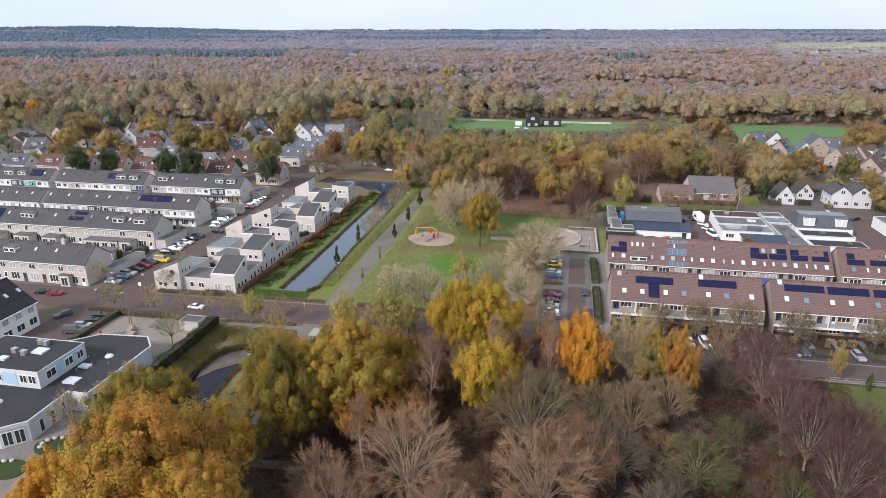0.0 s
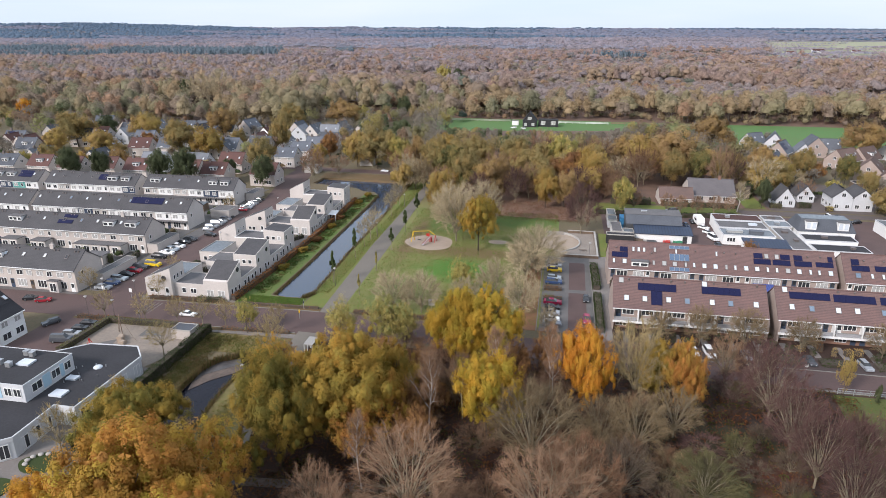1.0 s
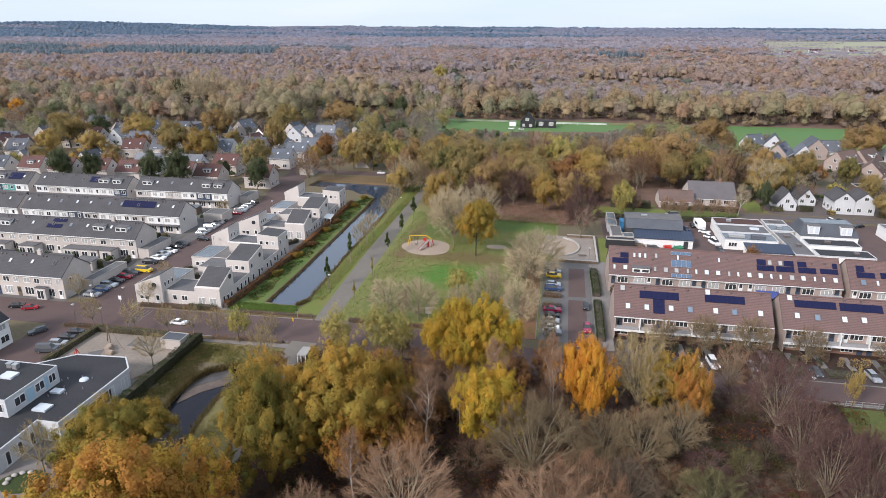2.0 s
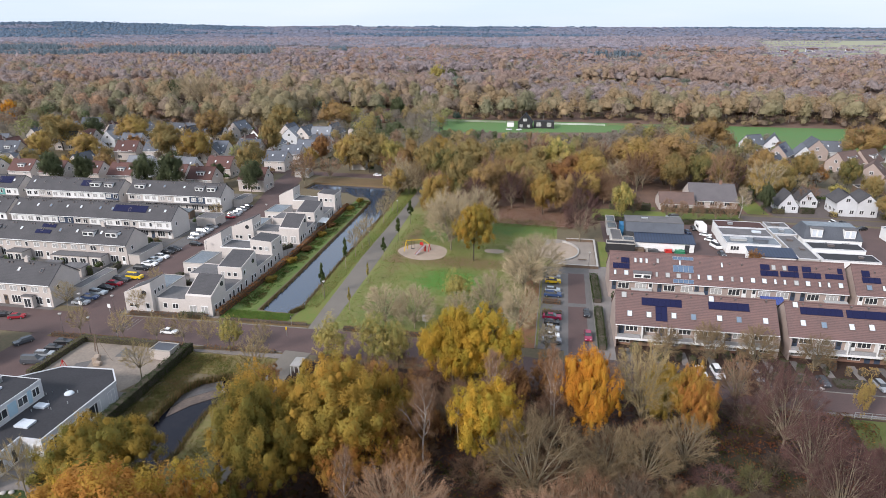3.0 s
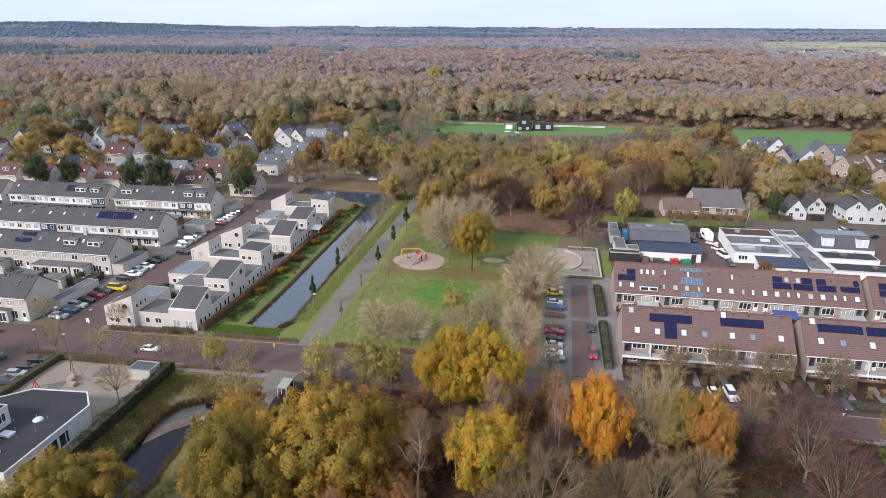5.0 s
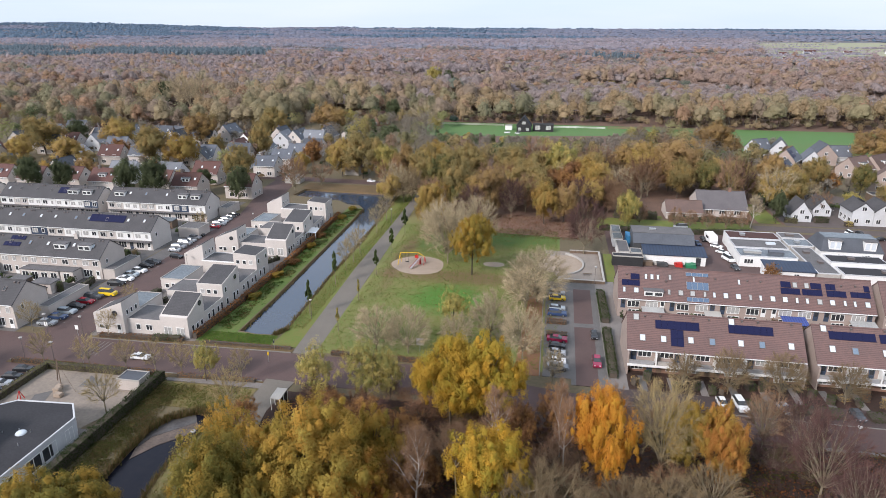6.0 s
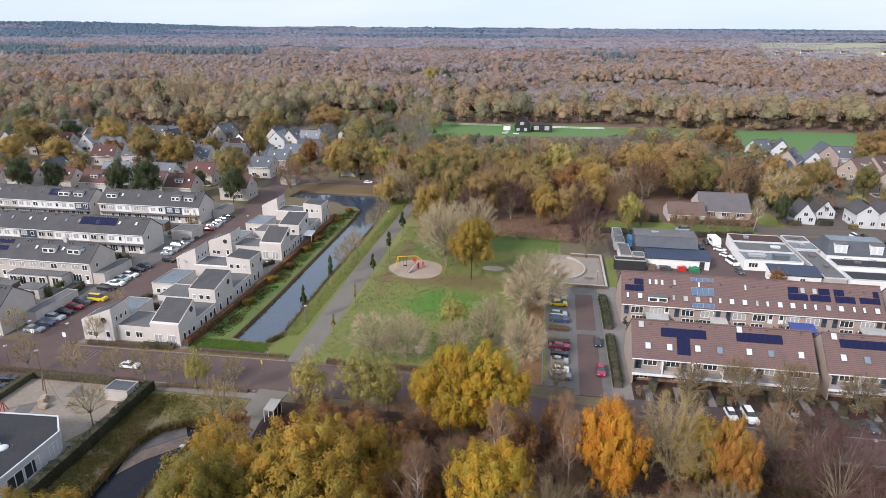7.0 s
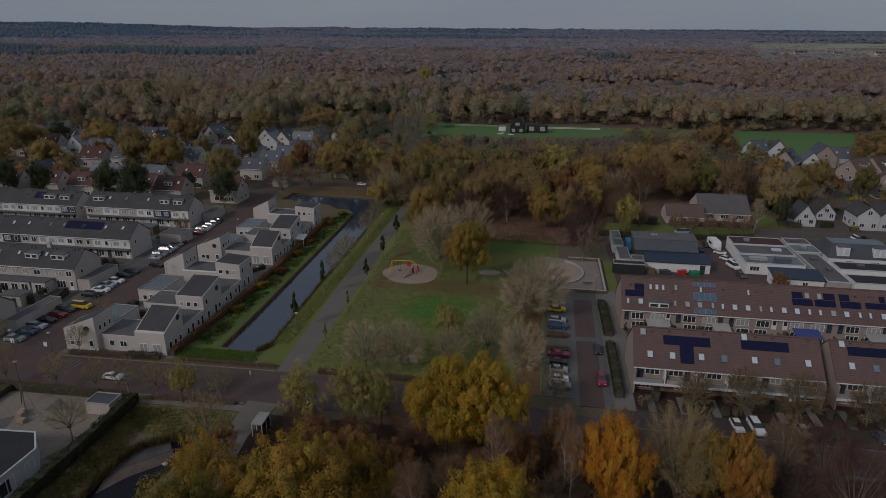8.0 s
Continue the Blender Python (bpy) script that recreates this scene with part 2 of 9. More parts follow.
M["roof_brick"] = mat("red_roof_tiles", (0.115, 0.055, 0.047), (0.08, 0.046, 0.042), big=0.3, fine=4, bump=0.2, rand=0.3)
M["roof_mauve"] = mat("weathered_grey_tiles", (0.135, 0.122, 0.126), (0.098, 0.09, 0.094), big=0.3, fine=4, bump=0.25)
M["roof_umber"] = mat("brown_roof_tiles", (0.135, 0.088, 0.075), (0.095, 0.068, 0.06), big=0.3, fine=4, bump=0.2, rand=0.2)
M["bitumen"] = mat("bitumen_roof", (0.042, 0.041, 0.046), (0.028, 0.028, 0.031), big=0.25, fine=3, bump=0.1)
M["bitumen_grey"] = mat("grey_bitumen_roof", (0.15, 0.144, 0.146), (0.095, 0.092, 0.094), big=0.4, fine=3, bump=0.1)
M["roof_wet"] = mat("wet_flat_roof", (0.15, 0.17, 0.185), (0.09, 0.105, 0.12), rough=0.25, big=0.25, fine=2, bump=0.05)
M["glass"] = mat("window_glass", (0.03, 0.034, 0.038), (0.05, 0.052, 0.056), rough=0.08, big=0.8, fine=2, bump=0, spec=0.6)
M["curtain"] = mat("curtained_glass", (0.42, 0.42, 0.41), (0.28, 0.28, 0.27), rough=0.2, bump=0, spec=0.5)
M["skylight"] = mat("skylight_glass", (0.62, 0.66, 0.70), (0.5, 0.55, 0.6), rough=0.12, bump=0, spec=0.6)
M["solar"] = mat("solar_cells", (0.01, 0.011, 0.042), (0.013, 0.015, 0.05), rough=0.4, bump=0, spec=0.15)
M["solar_pale"] = mat("pale_solar_cells", (0.10, 0.15, 0.22), (0.08, 0.12, 0.19), rough=0.2, bump=0, spec=0.5)
M["alu"] = mat("aluminium", (0.55, 0.56, 0.57), rough=0.4, metal=0.7, bump=0)
M["zinc"] = mat("zinc_vent", (0.2, 0.17, 0.16), (0.14, 0.12, 0.115), rough=0.5, metal=0.4, bump=0)
M["dark_metal"] = mat("dark_metal", (0.06, 0.062, 0.065), rough=0.5, bump=0)
M["timber"] = mat("weathered_timber", (0.17, 0.12, 0.085), (0.11, 0.08, 0.06), big=0.6, fine=6, stretch=(1, 1, 0.2))
M["black_board"] = mat("black_boards", (0.035, 0.035, 0.037), (0.025, 0.025, 0.027), big=0.6, fine=6)
M["corrugated_blue"] = courses(mat("corrugated_blue", (0.035, 0.05, 0.085), (0.028, 0.04, 0.07), rough=0.45, big=0.3, fine=3, bump=0.1), 0.8, (1, 0, 0), dark=0.6)
M["tarp_blue"] = mat("blue_tarpaulin", (0.05, 0.22, 0.42), rough=0.5, bump=0.1)
M["tarp_green"] = mat("green_tarpaulin", (0.03, 0.20, 0.10), rough=0.5, bump=0.1)
M["hedge_leaf"] = leafy("hedge_leaves", (0.06, 0.085, 0.026), (0.036, 0.055, 0.018))
M["hedge_brown"] = leafy("beech_hedge_leaves", (0.42, 0.19, 0.065), (0.3, 0.13, 0.05))
M["bark"] = mat("bark", (0.10, 0.080, 0.062), (0.06, 0.05, 0.04), big=0.8, fine=8, bump=0.5, rand=0.2)
M["bark_pale"] = mat("pale_bark", (0.27, 0.225, 0.155), (0.17, 0.145, 0.10), big=0.8, fine=8, bump=0.4, rand=0.2)
M["birch"] = mat("birch_bark", (0.55, 0.52, 0.48), (0.30, 0.27, 0.25), big=1.0, fine=5, bump=0.3)
M["twig_grey"] = mat("grey_twigs", (0.208, 0.15, 0.08), (0.14, 0.1, 0.057), bump=0, island=0.35, rand=0.2)
M["twig_brown"] = mat("brown_twigs", (0.272, 0.163, 0.097), (0.18, 0.11, 0.07), bump=0, island=0.35, rand=0.2)
M["twig_pale"] = mat("pale_twigs", (0.42, 0.34, 0.215), (0.32, 0.258, 0.165), bump=0, island=0.35, rand=0.2)
M["twig_dusk"] = mat("dusky_twigs", (0.125, 0.088, 0.058), (0.082, 0.058, 0.042), bump=0, island=0.35, rand=0.2)
M["twig_ochre"] = mat("straw_coloured_twigs", (0.36, 0.275, 0.13), (0.26, 0.2, 0.10), bump=0, island=0.35, rand=0.2)
M["twig_olive"] = mat("mossy_twigs", (0.12, 0.108, 0.042), (0.085, 0.077, 0.033), bump=0, island=0.35, rand=0.2)
M["twig_russet"] = mat("russet_twigs", (0.213, 0.111, 0.057), (0.139, 0.074, 0.045), bump=0, island=0.35, rand=0.25)
M["twig_red"] = mat("reddish_twigs", (0.115, 0.06, 0.052), (0.08, 0.043, 0.039), bump=0, island=0.35, rand=0.2)
M["leaf_orange"] = leafy("orange_leaves", (0.57, 0.255, 0.034), (0.45, 0.2, 0.032), tuft=(0.58, 0.345, 0.05))
M["leaf_yellow"] = leafy("yellow_leaves", (0.56, 0.335, 0.045), (0.42, 0.26, 0.04), tuft=(0.36, 0.29, 0.045))
M["leaf_amber"] = leafy("amber_leaves", (0.45, 0.31, 0.118), (0.35, 0.245, 0.104), tuft=(0.45, 0.34, 0.105))
M["leaf_olive"] = leafy("olive_leaves", (0.38, 0.265, 0.055), (0.24, 0.195, 0.046), tuft=(0.44, 0.255, 0.05))
M["leaf_green"] = leafy("dull_green_leaves", (0.255, 0.2, 0.046), (0.145, 0.148, 0.038), tuft=(0.39, 0.25, 0.05))
M["leaf_lime"] = leafy("yellow_green_leaves", (0.56, 0.45, 0.15), (0.38, 0.31, 0.11), tuft=(0.26, 0.26, 0.09))
M["leaf_russet"] = leafy("russet_leaves", (0.27, 0.14, 0.065), (0.17, 0.09, 0.048), tuft=(0.36, 0.19, 0.07))
M["leaf_gold"] = leafy("golden_brown_leaves", (0.56, 0.27, 0.06), (0.4, 0.2, 0.055), tuft=(0.42, 0.31, 0.05))
M["leaf_drab"] = leafy("drab_olive_leaves", (0.32, 0.25, 0.105), (0.23, 0.195, 0.088), tuft=(0.36, 0.245, 0.095))
M["leaf_moss"] = leafy("mossy_green_leaves", (0.20, 0.19, 0.075), (0.13, 0.135, 0.056), tuft=(0.30, 0.23, 0.085))
M["leaf_ochre"] = leafy("ochre_leaves", (0.46, 0.295, 0.085), (0.36, 0.23, 0.078), tuft=(0.34, 0.26, 0.085))
M["leaf_rust"] = leafy("rust_orange_leaves", (0.46, 0.21, 0.055), (0.34, 0.165, 0.05), tuft=(0.42, 0.27, 0.06))
M["leaf_tawny"] = leafy("tawny_leaves", (0.36, 0.24, 0.115), (0.28, 0.19, 0.10), tuft=(0.41, 0.28, 0.11))
M["leaf_fresh"] = leafy("fresh_green_leaves", (0.10, 0.13, 0.045), (0.06, 0.085, 0.03))
M["needle"] = leafy("pine_needles", (0.11, 0.125, 0.062), (0.07, 0.086, 0.044))
M["far_crown"] = tinted("woodland_crowns", island=0.0)
M["yellow_paint"] = mat("yellow_paint", (0.70, 0.46, 0.03), rough=0.4, bump=0)
M["red_paint"] = mat("red_paint", (0.50, 0.035, 0.03), rough=0.4, bump=0)
M["tyre"] = mat("tyre_rubber", (0.02, 0.02, 0.02), rough=0.9, bump=0)


# ---- building blocks ----
def box(bm, x0, x1, y0, y1, z0, z1):
    v = [bm.verts.new((x, y, z)) for z in (z0, z1) for x, y in ((x0, y0), (x1, y0), (x1, y1), (x0, y1))]
    for q in ((3, 2, 1, 0), (4, 5, 6, 7), (0, 1, 5, 4), (1, 2, 6, 5), (2, 3, 7, 6), (3, 0, 4, 7)):
        bm.faces.new([v[i] for i in q])


def prism(bm, outline, z0, z1):
    """A solid over an outline in plan; z1 may be one height or one for each corner."""
    tops = z1 if isinstance(z1, (list, tuple)) else [z1] * len(outline)
    a = [bm.verts.new((x, y, z0)) for x, y in outline]
    b = [bm.verts.new((x, y, t)) for (x, y), t in zip(outline, tops)]
    n = len(a)
    bm.faces.new(a[::-1])
    bm.faces.new(b)
    for i in range(n):
        bm.faces.new((a[i], a[(i + 1) % n], b[(i + 1) % n], b[i]))


def slab(bm, corners, thick):
    """A sheet of that thickness below four corners in space."""
    top = [bm.verts.new(c) for c in corners]
    low = [bm.verts.new((c[0], c[1], c[2] - thick)) for c in corners]
    n = len(top)
    bm.faces.new(top)
    bm.faces.new(low[::-1])
    for i in range(n):
        bm.faces.new((low[i], low[(i + 1) % n], top[(i + 1) % n], top[i]))


def tube(bm, points, radii, sides=6):
    """A tapered round bar through points."""
    rings = []
    for i, p in enumerate(points):
        d = (Vector(points[min(i + 1, len(points) - 1)]) - Vector(points[max(i - 1, 0)])).normalized()
        u = d.orthogonal().normalized()
        w = d.cross(u)
        rings.append([bm.verts.new(Vector(p) + (u * math.cos(a) + w * math.sin(a)) * radii[i])
                      for a in (2 * math.pi * k / sides for k in range(sides))])
    for r0, r1 in zip(rings, rings[1:]):
        for k in range(sides):
            bm.faces.new((r0[k], r0[(k + 1) % sides], r1[(k + 1) % sides], r1[k]))
    bm.faces.new(rings[0][::-1])
    bm.faces.new(rings[-1])


def to_mesh(name, bm, material, origin=(0, 0, 0), flip=True):
    if flip:
        bmesh.ops.recalc_face_normals(bm, faces=bm.faces[:])
    me = bpy.data.meshes.new(name)
    if any(origin):
        bmesh.ops.translate(bm, verts=bm.verts[:], vec=-Vector(origin))
    bm.to_mesh(me)
    bm.free()
    me.materials.append(material)
    return me


def root_of(ob):
    while ob.parent:
        ob = ob.parent
    return ob


def part(name, bm, material, parent, label=""):
    """Links a bmesh, given in world metres, as one mesh under an unturned thing or part."""
    ob = new(name, to_mesh(name, bm, material, root_of(parent).location))
    ob.parent = parent
    return tagged(ob, label)


def piece(name, mesh, parent, m):
    """A further object on a shared mesh at the world pose m, under an unturned thing or part."""
    ob = new(name, mesh)
    ob.parent = parent
    chain, p = Vector((0, 0, 0)), parent
    while p:
        chain += p.location
        p = p.parent
    ob.matrix_basis = Matrix.Translation(-chain) @ m
    return ob


def thing(name, at, label, category, group="", kind=""):
    ob = new(name)
    ob.location = (at[0], at[1], at[2] if len(at) > 2 else 0)
    ob.empty_display_size = 0.3
    return tagged(ob, label, category, group, kind)


def structure(name, bm, material, label, category):
    ob = new(name, to_mesh(name, bm, material))
    return tagged(ob, label, category, kind="structure")


def strip_outline(line, half):
    """The outline of a band along a line in plan; half is its half width or one for each point."""
    halves = half if isinstance(half, (list, tuple)) else [half] * len(line)
    left, right = [], []
    for i, (x, y) in enumerate(line):
        a, b = line[max(i - 1, 0)], line[min(i + 1, len(line) - 1)]
        d = Vector((b[0] - a[0], b[1] - a[1])).normalized()
        left.append((x - d.y * halves[i], y + d.x * halves[i]))
        right.append((x + d.y * halves[i], y - d.x * halves[i]))
    return right + left[::-1]


def sheet(name, outline, z, material, label, category, thick=0.3):
    """A flat piece of ground with a body that reaches below the land."""
    bm = bmesh.new()
    prism(bm, outline, z - thick, z)
    bmesh.ops.triangulate(bm, faces=bm.faces[:])
    return structure(name, bm, material, label, category)


def blob(cx, cy, rx, ry, n=28, wob=0.08, seed=0):
    r = random.Random(seed)
    ph = [r.uniform(0, 6.3) for _ in range(3)]
    out = []
    for k in range(n):
        a = 2 * math.pi * k / n
        w = 1 + wob * (math.sin(2 * a + ph[0]) + 0.6 * math.sin(3 * a + ph[1]) + 0.4 * math.sin(5 * a + ph[2]))
        out.append((cx + rx * w * math.cos(a), cy + ry * w * math.sin(a)))
    return out


def rect(x0, x1, y0, y1):
    return [(x0, y0), (x1, y0), (x1, y1), (x0, y1)]


# ---- the land: one sheet with the canal and the pond cut out ----
CANAL = [(-59.6, 113.4), (-56, 112.7), (-52, 112.9), (-50.6, 115.4), (-51.6, 145), (-51.8, 174), (-53.3, 217), (-53.6, 224.5),
         (-90, 226.6), (-91, 217), (-72, 212.5), (-68, 208.4), (-63.6, 207.8), (-61.2, 204.2), (-60.6, 188), (-59.9, 150), (-59.5, 130)]
POND = [(-50.6, 86.2), (-49.6, 82), (-50.5, 77), (-50.2, 71), (-49.4, 66), (-50.5, 61.5), (-54.5, 60.5), (-57.4, 64), (-57.8, 70),
        (-58.2, 76), (-58.2, 81), (-56.6, 84.6), (-53, 86.8)]


def inset(outline, d):
    n, out = len(outline), []
    area = sum(outline[i][0] * outline[(i + 1) % n][1] - outline[(i + 1) % n][0] * outline[i][1] for i in range(n))
    for i in range(n):
        a, p, b = (Vector(outline[j % n]) for j in (i - 1, i, i + 1))
        nrm = Vector((0, 0))
        for u, v in ((a, p), (p, b)):
            e = (v - u).normalized()
            nrm += Vector((-e.y, e.x)) * (1 if area > 0 else -1)
        out.append(tuple(p + nrm.normalized() * d))
    return out


def land():
    from_outer = [(-5200, -900), (5200, -900), (5200, 5200), (-5200, 5200)]
    from mathutils.geometry import tessellate_polygon
    loops = [from_outer, CANAL, POND]
    pts = [Vector((x, y, 0)) for lp in loops for x, y in lp]
    tris = tessellate_polygon([[Vector((x, y, 0)) for x, y in lp] for lp in loops])
    bm = bmesh.new()
    vs = [bm.verts.new(p) for p in pts]
    for t in tris:
        f = bm.faces.new([vs[i] for i in t])
        f.normal_update()
        if f.normal.z < 0:
            f.normal_flip()
    me = to_mesh("ground", bm, M["rough_land"], flip=False)
    tagged(new("ground", me), "brown and green rough land with fallen leaves", "ground", kind="structure")


land()


def basin(name, outline, depth, water_z, bank, label, water="water"):
    bm = bmesh.new()
    rim, foot = outline, inset(outline, 0.8)
    a = [bm.verts.new((x, y, 0.01)) for x, y in rim]
    b = [bm.verts.new((x, y, -depth)) for x, y in foot]
    n = len(a)
    for i in range(n):
        bm.faces.new((a[i], a[(i + 1) % n], b[(i + 1) % n], b[i]))
    bm.faces.new(b)
    structure(name + "_bank", bm, M[bank], "low muddy banks with dry reeds along the water", "bank")
    bm = bmesh.new()
    bm.faces.new([bm.verts.new((x, y, water_z)) for x, y in inset(outline, 0.25)])
    ob = structure(name + "_water", bm, M[water], label, "water")
    return ob


basin("canal", CANAL, 1.6, -0.6, "dry", "still dark canal water mirroring the pale sky")
basin("pond", POND, 1.4, -0.7, "dry", "dark pond water between overgrown banks", "pond_water")
sheet("mud_bank", [(-56.9, 74.6), (-54.8, 78.2), (-51.9, 81.1), (-50.9, 83.0), (-52.1, 84.3), (-54.3, 82.1), (-56.7, 79.8), (-57.5, 76.9)], -0.62, M["mud"],
      "pinkish grey mud bank drying in the pond", "mud")
sheet("mud_shallows", [(-57.6, 76.9), (-56.8, 79.9), (-54.4, 82.2), (-52.2, 84.4), (-53.4, 86.2), (-56.4, 84.3), (-57.9, 81)], -0.66, M["wet_mud"],
      "wet grey shallows with dead leaves", "mud")

# lawns, meadows and leaf-strewn floors
sheet("park_lawn", [(-42.2, 107.5), (3, 107.5), (3, 150), (3, 205), (-44.2, 205)], 0.03, M["park"], "worn green park lawn with brown patches", "lawn")
sheet("canal_verge_east", [(-50.9, 108.5), (-45.9, 108.5), (-47.2, 150), (-47.2, 190), (-47.9, 226), (-53.0, 226), (-53.1, 217), (-51.6, 174), (-51.4, 145), (-50.4, 115.4)], 0.035, M["lush"],
      "green grass verge between canal and path", "verge")
sheet("canal_verge_south", [(-66, 108.2), (-51.0, 108.2), (-51.0, 112.6), (-56, 112.4), (-59.9, 112.9), (-66, 112.9)], 0.035, M["bank_green"], "bright green lawn at the head of the canal", "verge")
sheet("canal_verge_west", [(-65.6, 112.95), (-59.9, 112.95), (-59.8, 130), (-60.2, 150), (-60.9, 188), (-61.4, 204), (-66.2, 204), (-66, 181), (-65.2, 156), (-65.2, 135)], 0.035, M["bank_green"], "bright green canal bank lawn", "verge")
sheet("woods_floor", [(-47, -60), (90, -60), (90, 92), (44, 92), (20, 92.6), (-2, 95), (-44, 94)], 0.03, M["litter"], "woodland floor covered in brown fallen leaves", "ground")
sheet("pond_lawn", [(-63.6, 86.8), (-46.8, 86.8), (-46.8, 93.6), (-63.6, 93.6)], 0.032, M["grass"], "rough lawn at the head of the pond", "lawn")
sheet("pond_side_lawn", [(-49.2, 50), (-41, 50), (-45.6, 86.8), (-50.4, 86.8), (-49.2, 82), (-50.2, 77), (-49.9, 71), (-49.1, 66)], 0.042, M["grass"],
      "rough grass between pond and path", "lawn")
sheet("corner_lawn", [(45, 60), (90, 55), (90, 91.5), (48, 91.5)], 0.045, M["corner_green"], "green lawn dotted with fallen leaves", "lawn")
sheet("meadow_west", [(-76, 355), (-25, 362), (8, 368), (83, 381), (83, 409.5), (-76, 411)], 0.04, M["meadow"], "bright green meadow before the woods", "meadow")
sheet("meadow_east", [(84, 330), (190, 330), (215, 409), (100, 409)], 0.04, M["meadow"], "bright green meadow before the woods", "meadow")

sheet("forest_floor", [(-2600, 353), (-150, 353), (-150, 411.5), (215, 410), (215, 331), (2600, 331), (2600, 1190), (-2600, 1190)], 0.025, M["wood_litter"], "forest floor under brown leaves", "ground")
sheet("grove_floor", [(14, 208.6), (76, 208.8), (70, 232), (84, 262), (84, 381), (8, 368), (-25, 362), (-56, 357), (-56, 243.6), (8, 243.6), (8, 235), (14, 222)], 0.036, M["wood_litter"], "shaded grove floor under brown leaves", "ground")
sheet("hall_lawn", [(63.5, 208.9), (70, 208.9), (70, 232), (63.5, 232)], 0.05, M["lush"], "narrow lawn beside the hall", "lawn")
sheet("hall_court", [(20, 208.7), (35, 208.7), (35, 212), (20, 212)], 0.052, M["lush"], "strip of lawn along the lane", "lawn")
sheet("house_drive", [(71, 207.9), (108, 207.6), (108, 238), (100, 250), (86, 250), (88, 232), (71, 232)], 0.052, M["grey_paver"], "grey paved drives between the white houses", "drive")
# roads, paths and paved yards
ROAD = [(-260, 99), (-95, 100.4), (-60, 101), (-40, 101.4), (-20, 101.2), (0, 98.5), (20, 96.4), (60, 96), (140, 96)]
sheet("main_road", strip_outline(ROAD, [5, 5, 5, 5, 4.6, 3.6, 3, 3, 3]), 0.06, M["paver"], "reddish brown brick-paved road", "road")
sheet("residential_street", [(-98, 105), (-87.6, 105), (-87.6, 168), (-90.5, 196), (-97, 232), (-107, 240), (-106, 225), (-98, 190)], 0.065, M["paver"],
      "brick-paved residential street", "road")
sheet("parking_bays", [(-102.6, 108), (-98, 108), (-98, 190), (-102.6, 190)], 0.06, M["bay"], "grey paved parking bays beside the street", "parking")
sheet("end_road", strip_outline([(-230, 246), (-120, 243), (-60, 240), (-44, 238), (20, 240)], 3.2), 0.06, M["paver"], "dark paved road beyond the canal", "road")
sheet("park_path", [(-45.8, 106.4), (-41.6, 106.4), (-42.4, 150), (-43.8, 190), (-45.2, 236), (-48.0, 236), (-47.3, 190), (-47.3, 150), (-46.1, 114)], 0.072, M["asphalt"], "grey asphalt park path", "path")
sheet("south_path", strip_outline([(-44, 97), (-44.4, 88), (-41.6, 70), (-40.4, 58)], [2.6, 1.9, 1.2, 0.8]), 0.078, M["asphalt"], "narrow worn path beside the pond", "path")
sheet("wood_path", strip_outline([(-39.5, 54.4), (-33.5, 54.9), (-22, 56.2), (-10, 57.6)], [0.8, 0.85, 0.8, 0.7]), 0.07, M["mud"], "trodden earth path into the wood", "path")
sheet("cycle_path", strip_outline([(-64, 94.6), (-46, 94.9)], 0.8), 0.07, M["slabs"], "pale concrete footpath beside the road", "path")
sheet("parking_lane", [(5.5, 104), (9.3, 104), (9.7, 146), (5.9, 146)], 0.07, M["paver"], "brown brick-paved lane between parking bays", "road")
sheet("lane_gutter", [(4.7, 104), (10.9, 104), (10.9, 152), (4.7, 152)], 0.062, M["bay"], "grey paved strips along the lane", "road")
sheet("lane_crossing", [(4.8, 126.2), (10.8, 126.4), (10.8, 128.2), (4.8, 128.0)], 0.076, M["bay"], "grey paved crossing over the lane", "road")
sheet("parking_court", [(-0.2, 106), (4.7, 106), (4.7, 150), (-0.2, 150)], 0.06, M["bay"], "grey paved parking bays with fallen leaves", "parking")
sheet("lane_pavement", [(10.9, 104), (14.1, 104), (14.2, 120), (15.3, 146), (15.3, 152), (10.9, 152)], 0.055, M["slabs"], "grey footpath slabs beside the lane", "pavement")
sheet("court_lawn", [(13.9, 152.2), (16.2, 152.2), (16.4, 172), (14.2, 172)], 0.055, M["lush"], "strip of green lawn beside the play court", "lawn")
sheet("sand_court", [(2.6, 150.6), (13.2, 150.6), (13.8, 171.5), (-1, 172.5)], 0.05, M["court_sand"], "pale sandy play court", "court")
sheet("sandpit", blob(3.5, 162, 5.2, 7.2, seed=3), 0.08, M["sand"], "pale sand pit in the play court", "sandpit")
sheet("play_sand", blob(-32.3, 155.4, 6.9, 6.2, seed=5, wob=0.05), 0.07, M["sand"], "round pale sand bed of the playground", "sandpit")
sheet("tree_sand", blob(-13.5, 159, 2.6, 1.8, seed=8), 0.07, M["sand"], "small bare patch of pale sand", "sand")
sheet("front_parking", [(10, 99.4), (75, 99.2), (75, 104), (10, 104.4)], 0.05, M["shaded_paver"], "parking strip before the terraced houses", "parking")
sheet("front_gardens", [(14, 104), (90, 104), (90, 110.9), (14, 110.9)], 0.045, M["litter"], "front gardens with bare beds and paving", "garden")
sheet("garden_strip", [(13.9, 120.5), (98, 120.5), (98, 133.5), (13.9, 133.5)], 0.045, M["slabs"], "narrow paved back gardens between the terraces", "garden")
sheet("workshop_yard", [(16, 146), (110, 146), (110, 199), (16, 199)], 0.045, M["paver"], "paved yard between low workshops", "yard")
